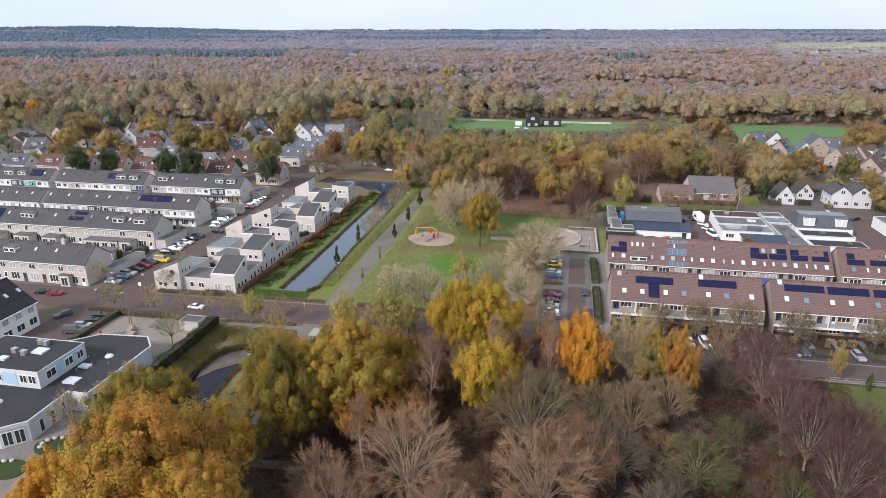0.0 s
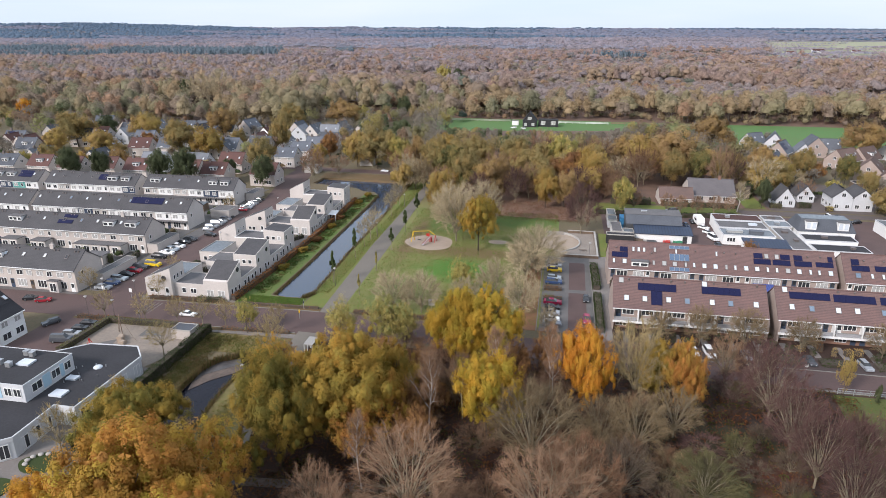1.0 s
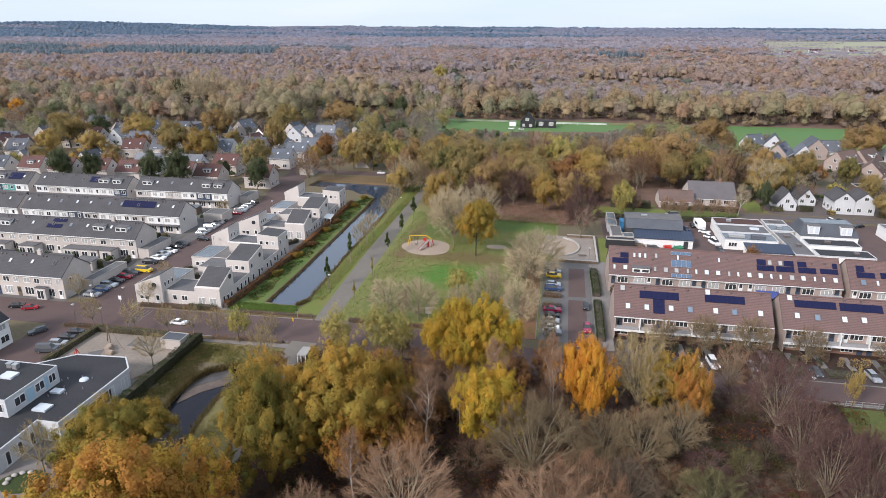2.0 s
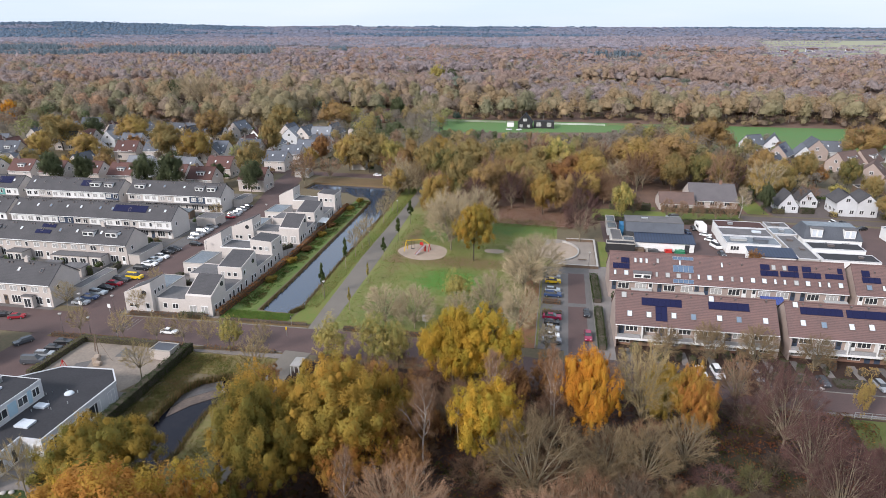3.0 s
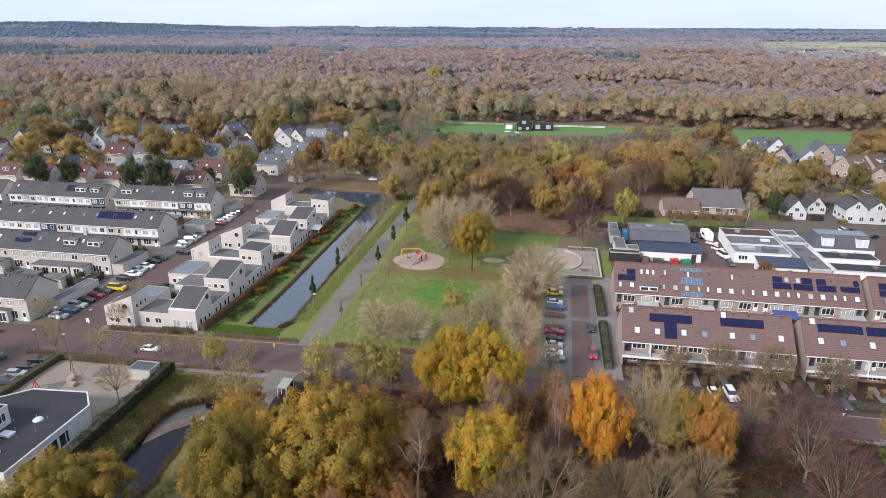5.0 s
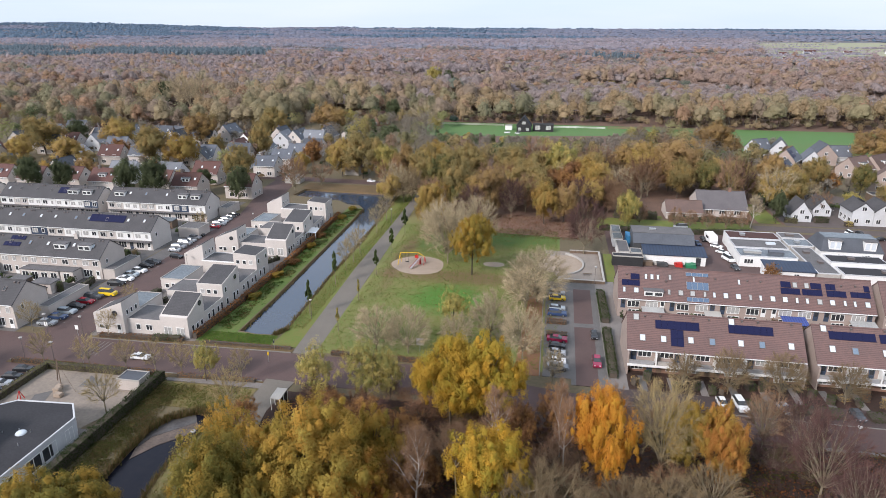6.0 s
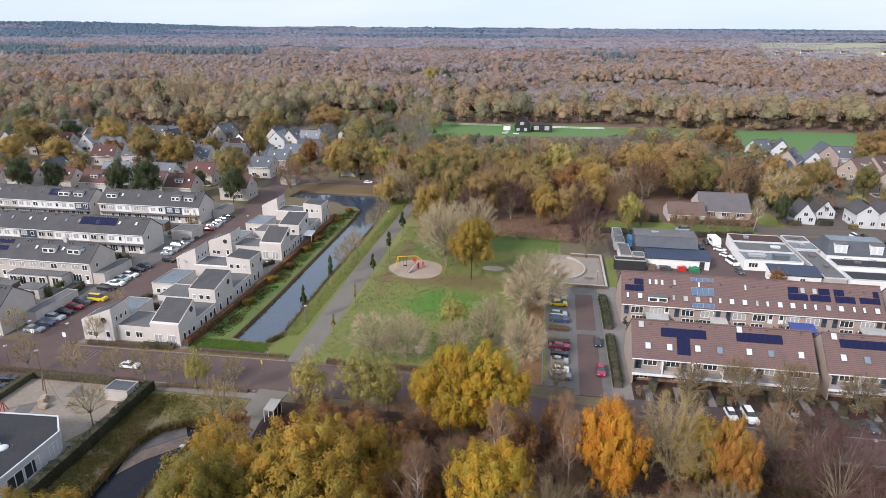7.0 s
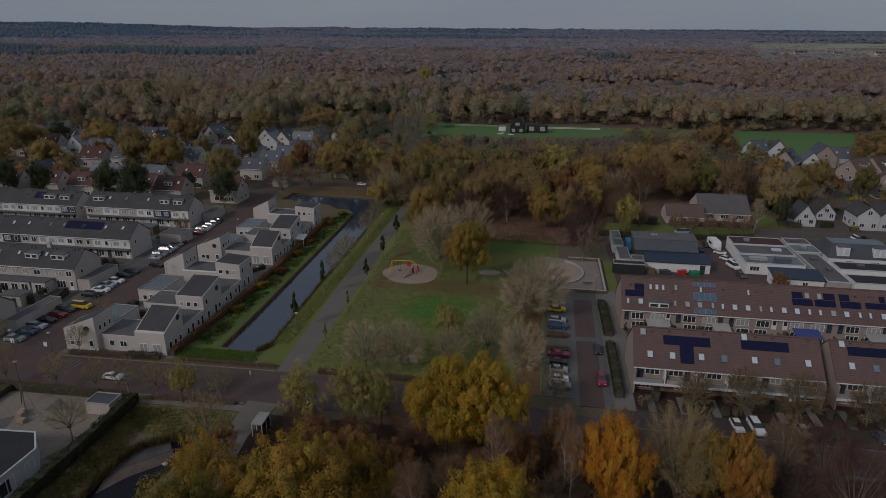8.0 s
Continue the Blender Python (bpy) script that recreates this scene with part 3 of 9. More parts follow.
sheet("far_lane", strip_outline([(60.4, 203.4), (90, 204), (120, 203)], 2.6), 0.06, M["grey_paver"], "paved lane behind the workshops", "road")
sheet("lane_verge", [(14, 194.4), (40, 194.6), (58.6, 197.6), (60, 207), (14, 206.8)], 0.05, M["lush"], "green lawn under bare trees before the hall", "verge")
sheet("school_yard", [(-87, 79), (-68, 79), (-64.6, 87), (-65, 94), (-87, 93.6)], 0.05, M["yard_sand"], "pale sandy school playground", "yard")
sheet("school_forecourt", [(-80, 40), (-60, 40), (-64, 63), (-66, 79), (-72, 79)], 0.045, M["slabs"], "pale paved forecourt of the school", "yard")
sheet("school_parking", [(-98.5, 72), (-86.8, 72), (-86.8, 95.8), (-98.5, 95.8)], 0.05, M["paver"], "brick-paved car park beside the school", "parking")
sheet("canal_house_gardens", [(-87.4, 106.6), (-66, 106.6), (-66.6, 150), (-68.2, 194), (-87.4, 194)], 0.04, M["slabs"], "paved gardens round the canal houses", "garden")
sheet("terrace_gardens_west", [(-215, 104.5), (-103, 104.5), (-103, 205), (-215, 205)], 0.04, M["bay"], "paved gardens and yards between the terraces", "garden")
sheet("park_leaves", [(-30, 186), (12, 184), (14, 202.8), (8, 208), (8, 235), (-41, 233), (-36, 205)], 0.043, M["dry_litter"], "carpet of brown fallen leaves under the park trees", "ground")
sheet("lot_leaves", [(-5.2, 106), (-0.6, 106), (-0.6, 148), (-3.6, 148)], 0.045, M["orange_litter"], "strip of orange fallen leaves beside the bays", "ground")
sheet("north_bank", [(-92, 226.4), (-53.6, 225), (-47, 226), (-47, 234), (-92, 236)], 0.045, M["dry"], "dry brown grass bank beyond the canal", "verge")
sheet("road_verge_south", [(-95, 94.6), (-64.2, 94.6), (-46.5, 95.9), (-60, 96.2), (-95, 95.6)], 0.08, M["dry"], "brown planted verge along the road", "verge")
sheet("road_verge_north", [(-86, 105.6), (-46, 106.5), (-46, 107.9), (-86, 107.2)], 0.08, M["dry"], "brown planted verge along the road", "verge")


def kerb(name, line):
    bm = bmesh.new()
    prism(bm, strip_outline(line, 0.09), -0.2, 0.16)
    bmesh.ops.triangulate(bm, faces=bm.faces[:])
    structure(name, bm, M["kerb"], "raised pale concrete kerb", "kerb")


kerb("kerb_north", [(-87, 105.5), (-60, 106.1), (-46, 106.45)])
kerb("kerb_south", [(-95, 95.55), (-60, 96.05), (-47, 96.3)])
kerb("kerb_lane_east", [(10.95, 106), (10.95, 147.8)])
kerb("kerb_lane_west", [(-0.7, 106), (-0.7, 147)])
kerb("kerb_front", [(12, 99.3), (75, 99.1)])
kerb("kerb_street", [(-87.5, 107), (-87.5, 168)])


# ---- windows, dormers and other pieces that buildings share ----
CACHE = {}


def shared(key, build, material):
    if key not in CACHE:
        bm = bmesh.new()
        build(bm)
        CACHE[key] = to_mesh(key[0], bm, M[material])
    return CACHE[key]


def lattice(bm, xs, zs, solid, y0, y1):
    """A plate with openings, in one piece: cells (i, j) for which solid says so, between y0 and y1."""
    n, m = len(xs) - 1, len(zs) - 1
    at = {(i, j, k): bm.verts.new((x, y, z)) for i, x in enumerate(xs) for j, z in enumerate(zs) for k, y in enumerate((y0, y1))}
    full = lambda i, j: 0 <= i < n and 0 <= j < m and solid(i, j)
    for i in range(n):
        for j in range(m):
            if not full(i, j):
                continue
            bm.faces.new([at[q] for q in ((i, j, 0), (i + 1, j, 0), (i + 1, j + 1, 0), (i, j + 1, 0))])
            for di, dj, e in ((-1, 0, ((i, j), (i, j + 1))), (1, 0, ((i + 1, j + 1), (i + 1, j))), (0, -1, ((i + 1, j), (i, j))), (0, 1, ((i, j + 1), (i + 1, j + 1)))):
                if not full(i + di, j + dj):
                    (p, q), (r, t) = e
                    bm.faces.new((at[p, q, 0], at[r, t, 0], at[r, t, 1], at[p, q, 1]))
    for v in [v for v in bm.verts if not v.link_faces]:
        bm.verts.remove(v)


def frame_bars(bm, w, h, bars):
    t = 0.09
    xs = [-w / 2]
    for k in range(bars):
        a = -w / 2 + (w - t) * k / bars + t
        xs += [a, a + (w - t) / bars - t]
    xs.append(w / 2)
    lattice(bm, xs, [0, t, h - t, h], lambda i, j: i % 2 == 0 or j != 1, -0.07, 0.02)


def window(parent, x, y, z, w, h, rz=0, pane="glass", bars=None, trim="white", name="window"):
    """An upright window on a wall that faces -y (turned by rz); z is its sill."""
    bars = bars or (1 if w < 1.1 else 2 if w < 2 else 3)
    ob = piece(name, shared(("window_frame", w, h, bars, trim), lambda bm: frame_bars(bm, w, h, bars), trim), parent, pose(x, y, z, 0, 0, rz))
    glass = new("pane", shared(("pane", w, h, pane), lambda bm: box(bm, -w / 2 + 0.05, w / 2 - 0.05, -0.03, 0.01, 0.05, h - 0.05), pane))
    glass.parent = ob
    return ob


def door(parent, x, y, z, w, h, rz=0, material="white"):
    ob = piece("door", shared(("door", w, h, material), lambda bm: box(bm, -w / 2, w / 2, -0.06, 0.02, 0, h), material), parent, pose(x, y, z, 0, 0, rz))
    glass = new("pane", shared(("pane", w, h, "door"), lambda bm: box(bm, -w / 2 + 0.15, w / 2 - 0.15, -0.08, -0.05, h * 0.45, h - 0.2), "glass"))
    glass.parent = ob
    return ob


def roof_window(parent, x, y, z, pitch, w=0.95, h=1.2, pane="skylight"):
    def rim(bm):
        lattice(bm, [-w / 2, -w / 2 + 0.09, w / 2 - 0.09, w / 2], [-h / 2, -h / 2 + 0.09, h / 2 - 0.09, h / 2], lambda i, j: (i, j) != (1, 1), -0.12, 0.05)
        bmesh.ops.rotate(bm, verts=bm.verts[:], matrix=Matrix.Rotation(-math.pi / 2, 3, "X"))
    ob = piece("roof_window", shared(("roof_window", w, h), rim, "zinc"), parent, pose(x, y, z, pitch, 0, 0))
    glass = new("pane", shared(("pane", w, h, pane, "roof"), lambda bm: box(bm, -w / 2 + 0.06, w / 2 - 0.06, -h / 2 + 0.06, h / 2 - 0.06, -0.04, 0.09), pane))
    glass.parent = ob
    return ob


def solar_panel(parent, x, y, z, pitch, w=1.0, h=1.6, cell="solar"):
    ob = piece("solar_panel", shared(("solar_panel", w, h, cell), lambda bm: box(bm, -w / 2 + 0.015, w / 2 - 0.015, -h / 2 + 0.015, h / 2 - 0.015, 0.06, 0.11), cell),
               parent, pose(x, y, z, pitch, 0, 0))
    rim = new("panel_rim", shared(("panel_rim", w, h, cell), lambda bm: [box(bm, *q, 0.05, 0.125) for q in (
        (-w / 2, w / 2, -h / 2, -h / 2 + 0.03), (-w / 2, w / 2, h / 2 - 0.03, h / 2), (-w / 2, -w / 2 + 0.03, -h / 2 + 0.03, h / 2 - 0.03),
        (w / 2 - 0.03, w / 2, -h / 2 + 0.03, h / 2 - 0.03))], "alu" if cell == "solar_pale" else "solar"))
    rim.parent = ob
    return ob


def vent(parent, x, y, z):
    def shape(bm):
        box(bm, -0.13, 0.13, -0.13, 0.13, -0.3, 0.22)
        box(bm, -0.17, 0.17, -0.17, 0.17, 0.22, 0.29)
    return piece("roof_vent", shared(("roof_vent",), shape, "zinc"), parent, pose(x, y, z))


def chimney(parent, x, y, z, material="pale_brick"):
    def shape(bm):
        box(bm, -0.45, 0.45, -0.35, 0.35, -1.2, 0.9)
        box(bm, -0.52, 0.52, -0.42, 0.42, 0.9, 1.0)
        box(bm, -0.2, 0.2, -0.15, 0.15, 1.0, 1.3)
    return piece("chimney", shared(("chimney", material), shape, material), parent, pose(x, y, z))


def dormer(parent, x, y, z, w, h, depth, pane="glass", trim="white"):
    """A flat-roofed dormer; y, z is the foot of its front on the roof slope."""
    body = piece("dormer", shared(("dormer", w, h, depth, trim), lambda bm: box(bm, -w / 2, w / 2, 0, depth, -0.5, h), trim), parent, pose(x, y, z))
    lid = new("dormer_roof", shared(("dormer_roof", w, depth), lambda bm: box(bm, -w / 2 - 0.15, w / 2 + 0.15, -0.2, depth, h, h + 0.14), "bitumen_grey"))
    lid.parent = body
    n = max(1, round(w / 1.5))
    for k in range(n):
        ww = w / n - 0.25
        win = new("window", shared(("window_frame", ww, h - 0.45, 1, "white"), lambda bm: frame_bars(bm, ww, h - 0.45, 1), "white"))
        win.parent, win.location = body, (-w / 2 + w * (k + 0.5) / n, -0.01, 0.22)
        pn = new("pane", shared(("pane_inner", ww, h - 0.45, pane), lambda bm: box(bm, -ww / 2 + 0.05, ww / 2 - 0.05, -0.03, 0.01, 0.05, h - 0.5), pane))
        pn.parent, pn.location = body, (-w / 2 + w * (k + 0.5) / n, -0.01, 0.22)
    return body


def roof_slabs(parent, x0, x1, y0, yr, y1, ze, zr, material, over=0.35, zb=None):
    """Two roof slopes with a ridge along x; each is a part."""
    k0, k1 = (zr - ze) / (yr - y0), (zr - (zb or ze)) / (y1 - yr)
    for nm, e, k, sgn in (("roof_slope", y0 - over, k0, 1), ("roof_slope", y1 + over, k1, -1)):
        bm = bmesh.new()
        ez = zr - abs(yr - e) * k
        slab(bm, [(x0 - 0.12, e, ez + 0.12), (x1 + 0.12, e, ez + 0.12), (x1 + 0.12, yr, zr + 0.12), (x0 - 0.12, yr, zr + 0.12)], 0.2)
        part(nm, bm, material, parent)
    bm = bmesh.new()
    tube(bm, [(x0 - 0.15, yr, zr + 0.1), (x1 + 0.15, yr, zr + 0.1)], [0.16, 0.16], 6)
    part("ridge", bm, material, parent)
    bm = bmesh.new()
    box(bm, x0 - 0.1, x1 + 0.1, y0 - over - 0.14, y0 - over, ze - over * k0 - 0.06, ze - over * k0 + 0.08)
    part("gutter", bm, M["white"], parent)


def gable_body(bm, x0, x1, y0, yr, y1, ze, zr, zb=None):
    """Walls with gables at the ends of x."""
    zb = zb or ze
    sec = [(y0, 0), (y1, 0), (y1, zb - 0.1), (yr, zr - 0.1), (y0, ze - 0.1)]
    a = [bm.verts.new((x0, y, z)) for y, z in sec]
    b = [bm.verts.new((x1, y, z)) for y, z in sec]
    bm.faces.new(a)
    bm.faces.new(b[::-1])
    for i in range(5):
        bm.faces.new((a[i], a[(i + 1) % 5], b[(i + 1) % 5], b[i]))


# ---- terraces with red tiled roofs and balconies beside the lane ----
def balcony_terrace(x0, x1, units, label, solar, wins, vents, blue):
    y0, yr, y1, ze, zr = 110.2, 115.5, 120.8, 4.35, 9.0
    k = (zr - ze) / (yr - y0)
    pitch = math.degrees(math.atan(k))
    t = thing("terraced_houses", ((x0 + x1) / 2, y0 + 5), label, "terrace", "red-roofed terraces")
    on = lambda y: ze + k * (y - y0) + 0.12
    yw = y0 + 0.5
    bm = bmesh.new()
    gable_body(bm, x0, x1, yw, yr, y1, ze + 0.5 * k, zr)
    part("wall", bm, M["pink_brick"], t)
    roof_slabs(t, x0, x1, y0, yr, y1, ze, zr, M["roof_red"], over=0.05)
    for side in (x0 + 0.12, x1 - 0.12):
        bm = bmesh.new()
        box(bm, side - 0.12, side + 0.12, y0 - 0.85, yw - 0.004, 0.03, ze - 0.2)
        part("end_wall", bm, M["pink_brick"], t)
    bm = bmesh.new()
    box(bm, x0 + 0.25, x1 - 0.25, y0 - 0.8, yw - 0.004, 1.9, 2.08)
    part("balcony_floor", bm, M["concrete"], t)
    bm = bmesh.new()
    box(bm, x0, x1, y0 - 0.95, y0 - 0.86, 1.72, 2.16)
    part("balcony_edge", bm, M["white"], t, "white balcony edge beam")
    bm = bmesh.new()
    box(bm, x0 + 0.25, x1 - 0.25, yw - 0.06, yw - 0.003, 0.03, 1.88)
    part("ground_floor_face", bm, M["red_brick"], t, "brown brick ground floor")
    rnd = random.Random(int(x0 * 10))
    u = (x1 - x0) / units
    for i in range(units):
        cx = x0 + u * (i + 0.5)
        m = 1 if i % 2 else -1
        bm = bmesh.new()
        box(bm, x0 + u * i + 0.3, x0 + u * (i + 1) - 0.3, y0 - 0.84, y0 - 0.80, 2.2, 2.86)
        part("balcony_panel", bm, M[rnd.choice(("concrete", "balustrade", "balustrade"))], t, "grey balcony balustrade")
        bm = bmesh.new()
        box(bm, x0 + u * i + 0.28, x0 + u * (i + 1) - 0.28, y0 - 0.87, y0 - 0.77, 2.87, 2.93)
        part("handrail", bm, M["alu"], t)
        if i:
            bm = bmesh.new()
            box(bm, x0 + u * i - 0.09, x0 + u * i + 0.09, y0 - 0.8, yw - 0.004, 2.09, ze - 0.12)
            part("divider", bm, M["white"], t)
        window(t, cx - 0.55 * m, yw - 0.01, 2.95, 2.3, 1.2, pane=rnd.choice(("glass", "glass", "curtain")))
        door(t, cx + 1.25 * m, yw - 0.01, 2.1, 0.9, 2.05, material=rnd.choice(("navy_panel", "white", "navy_panel")))
        door(t, cx - 1.6 * m, yw - 0.065, 0.05, 0.95, 1.8, material=rnd.choice(("white", "navy_panel", "timber")))
        window(t, cx + 0.6 * m, yw - 0.065, 0.5, 2.1, 1.1, pane=rnd.choice(("glass", "curtain")))
        # a chair or a planter stands out on the balcony
        bm = bmesh.new()
        px = cx + rnd.uniform(-0.3, 0.3)
        box(bm, px - 0.3, px + 0.3, y0 - 0.6, y0 - 0.2, 2.08, 2.5)
        part("planter", bm, M[rnd.choice(("timber", "dark_metal", "white"))], t)
    for i, (x, y) in enumerate(wins):
        roof_window(t, x, y, on(y), pitch, 1.0, 1.25, pane="roof_blue" if i in blue else "curtain" if i == 7 else "skylight")
    for x, y in vents:
        vent(t, x, y, on(y))
    for ax, bx, ay, by in solar:
        nx, ny = max(1, round((bx - ax) / 1.02)), max(1, round((by - ay) / 1.2))
        for i in range(nx):
            for j in range(ny):
                y = ay + (by - ay) * (j + 0.5) / ny
                solar_panel(t, ax + (bx - ax) * (i + 0.5) / nx, y, on(y), pitch, (bx - ax) / nx * 0.99, (by - ay) / ny * 1.32)
    return t


M["roof_blue"] = mat("sky_blue_roof_glass", (0.18, 0.235, 0.295), (0.13, 0.175, 0.235), rough=0.1, bump=0, spec=0.6)
M["awning_blue"] = courses(mat("blue_striped_cloth", (0.07, 0.10, 0.30), (0.05, 0.075, 0.24), rough=0.8, bump=0), 0.5, (1, 0, 0), dark=0.5)
M["balustrade"] = mat("grey_balustrade", (0.36, 0.36, 0.37), (0.27, 0.27, 0.28), rough=0.4, big=0.6, fine=3, bump=0)
balcony_terrace(14.1, 42.8, 6, "brown-red tiled terrace with white balconies and solar panels",
                [(18.8, 26.1, 113.3, 114.5), (21.3, 23.4, 111.0, 113.27), (30.9, 38.1, 113.4, 114.6)],
                [(16.6, 111.9), (20.1, 111.9), (24.6, 112.0), (28.1, 112.0), (32.7, 112.1), (36.1, 112.1), (40.7, 112.2), (15.6, 114.8), (31.5, 115.0)],
                [(17.0, 114.9), (19.7, 115.0), (25.2, 115.0), (27.8, 115.0), (33.2, 115.1), (35.8, 115.1), (41.2, 115.1)], (3, 5))
balcony_terrace(44.5, 78.3, 7, "brown-red tiled terrace with balconies and long solar arrays",
                [(46.9, 54.1, 113.6, 114.7), (54.7, 62.0, 113.5, 114.7), (62.8, 70.0, 113.5, 114.7)],
                [(47.1, 112.3), (50.6, 112.2), (55.2, 112.2), (58.5, 112.3), (63.1, 112.3), (66.6, 112.3), (71.0, 112.3), (74.6, 112.3), (46.2, 115.0)],
                [(47.5, 115.1), (50.5, 115.1), (55.7, 115.1), (58.6, 115.1), (63.6, 115.1), (66.4, 115.1), (72, 115.1)], (1, 4))


def garden_terrace(x0, x1, units, label, solar, wins, vents, dormers):
    """A terrace seen over its back gardens: ground-floor rooms, sheds and awnings under a tiled slope."""
    y0, yr, y1, ze, zr = 133.0, 138.5, 144.0, 4.15, 9.05
    k = (zr - ze) / (yr - y0)
    pitch = math.degrees(math.atan(k))
    on = lambda y: ze + k * (y - y0) + 0.12
    t = thing("terraced_houses", ((x0 + x1) / 2, y0 + 6), label, "terrace", "red-roofed terraces")
    bm = bmesh.new()
    gable_body(bm, x0, x1, y0 + 0.3, yr, y1, ze + 0.3 * k, zr)
    part("wall", bm, M["pink_brick"], t)
    roof_slabs(t, x0, x1, y0, yr, y1, ze, zr, M["roof_red"], over=0.05)
    u = (x1 - x0) / units
    rnd = random.Random(int(x0 * 7))
    for i in range(units):
        cx = x0 + u * (i + 0.5)
        m = 1 if i % 2 else -1
        window(t, cx - 0.6 * m, y0 + 0.29, 2.3, 2.4, 1.4, pane=rnd.choice(("glass", "glass", "curtain")))
        door(t, cx + 1.45 * m, y0 + 0.29, 2.0, 0.9, 2.0, material=rnd.choice(("navy_panel", "white", "navy_panel")))
        window(t, cx - 0.8 * m, y0 + 0.29, 0.3, 2.3, 1.5)
    for x, y in vents:
        vent(t, x, y, on(y))
    for x, y, w, pane in wins:
        roof_window(t, x, y, on(y), pitch, w, 1.25, pane=pane)
    for ax, bx, ay, by, cell in solar:
        nx, ny = max(1, round((bx - ax) / 1.05)), max(1, round((by - ay) / 1.25))
        for i in range(nx):
            for j in range(ny):
                y = ay + (by - ay) * (j + 0.5) / ny
                solar_panel(t, ax + (bx - ax) * (i + 0.5) / nx, y, on(y), pitch, (bx - ax) / nx * 0.98, (by - ay) / ny * 1.32, cell)
    for x, y, w in dormers:
        dormer(t, x, y, on(y) - 0.15, w, 1.25, 1.9)
    return t


garden_terrace(14.6, 63.2, 10, "long brown-red tiled terrace with rows of roof windows and solar panels",
               [(17.0, 18.8, 136.3, 137.3, "solar"), (15.2, 18.8, 135.2, 136.2, "solar"), (28.1, 32.5, 137.4, 138.0, "solar_pale"), (28.1, 32.4, 135.1, 136.4, "solar_pale"), (28.0, 32.3, 133.1, 133.8, "solar_pale"),
                (46.3, 48.2, 136.5, 137.5, "solar"), (46.2, 49.8, 135.4, 136.4, "solar"), (51.9, 53.9, 136.5, 137.5, "solar"), (50.2, 53.9, 135.4, 136.4, "solar"), (54.7, 56.5, 136.5, 137.5, "solar"),
                (54.7, 58.3, 135.4, 136.4, "solar"), (61.7, 62.7, 136.5, 137.5, "solar"), (59.1, 62.7, 135.5, 136.4, "solar")],
               [(x, 134.45, 0.6 if w else 1.0, "curtain" if c else "skylight") for x, w, c in ((15.7, 1, 0), (18.1, 0, 0), (24.6, 1, 1), (26.9, 0, 1), (29.2, 0, 1), (31.6, 1, 1), (33.4, 1, 0), (35.6, 0, 0), (38.0, 0, 0), (40.3, 1, 1),
                                                                                           (42.2, 1, 0), (44.5, 0, 0), (46.8, 0, 0), (49.0, 1, 0), (50.9, 1, 0), (53.2, 0, 1), (55.5, 0, 0), (57.8, 1, 0), (59.6, 1, 0), (61.9, 0, 0))]
               + [(20.1, 136.9, 0.6, "skylight"), (21.3, 136.9, 0.7, "skylight"), (22.5, 136.9, 0.6, "skylight"), (24.9, 137.0, 0.6, "curtain"), (38.4, 136.9, 0.5, "skylight"), (29.6, 136.9, 0.5, "skylight"), (49.0, 137.0, 0.9, "curtain"), (51.2, 137.0, 0.9, "curtain")],
               [(16.2, 137.0), (33.8, 137.1), (40.0, 137.1), (42.5, 137.1), (57.6, 137.2), (60.2, 137.3), (24.1, 136.2)], [(21.5, 133.6, 3.7)])
garden_terrace(64.8, 98.0, 7, "brown-red tiled terrace end block with solar panels",
               [(66.4, 68.0, 136.3, 137.4, "solar"), (66.3, 69.9, 135.2, 136.2, "solar"), (71.0, 76.0, 135.3, 136.3, "solar")],
               [(67.4, 134.4, 1.1, "roof_blue"), (70.2, 134.4, 0.6, "skylight"), (72.4, 134.4, 0.6, "skylight"), (74.8, 134.5, 1.0, "skylight"), (77.7, 134.5, 0.7, "skylight"),
                (74.7, 137.0, 1.0, "skylight"), (81.0, 134.5, 1.0, "skylight")], [(69, 137.1), (73, 137.1), (78, 137.1)], [])


# back garden sheds, awnings and fences between the two terraces
def garden_shed(x, y, w, d, h, wall, roof, label):
    t = thing("garden_shed", (x, y), label, "shed", "garden sheds")
    bm = bmesh.new()
    box(bm, x - w / 2, x + w / 2, y - d / 2, y + d / 2, 0.04, h)
    part("wall", bm, M[wall], t)
    bm = bmesh.new()
    slab(bm, [(x - w / 2 - 0.12, y - d / 2 - 0.12, h + 0.08), (x + w / 2 + 0.12, y - d / 2 - 0.12, h + 0.08), (x + w / 2 + 0.12, y + d / 2 + 0.12, h + 0.22), (x - w / 2 - 0.12, y + d / 2 + 0.12, h + 0.22)], 0.14)
    part("roof", bm, M[roof], t)
    door(t, x + w * 0.2, y - d / 2 - 0.005, 0.05, 0.85, min(1.95, h - 0.25), material=wall if wall != "pale_brick" else "timber")
    return t


def awning(x, y, w, d, z, material, label):
    t = thing("patio_cover", (x, y), label, "awning", "patio covers")
    bm = bmesh.new()
    slab(bm, [(x - w / 2, y - d, z - 0.5), (x + w / 2, y - d, z - 0.5), (x + w / 2, y, z), (x - w / 2, y, z)], 0.08)
    part("canopy", bm, M[material], t)
    for sx in (-1, 1):
        bm = bmesh.new()
        px = x + sx * (w / 2 - 0.15)
        box(bm, px - 0.05, px + 0.05, y - d + 0.1, y - d + 0.2, 0.04, z - 0.57)
        part("post", bm, M["white"], t)
    return t


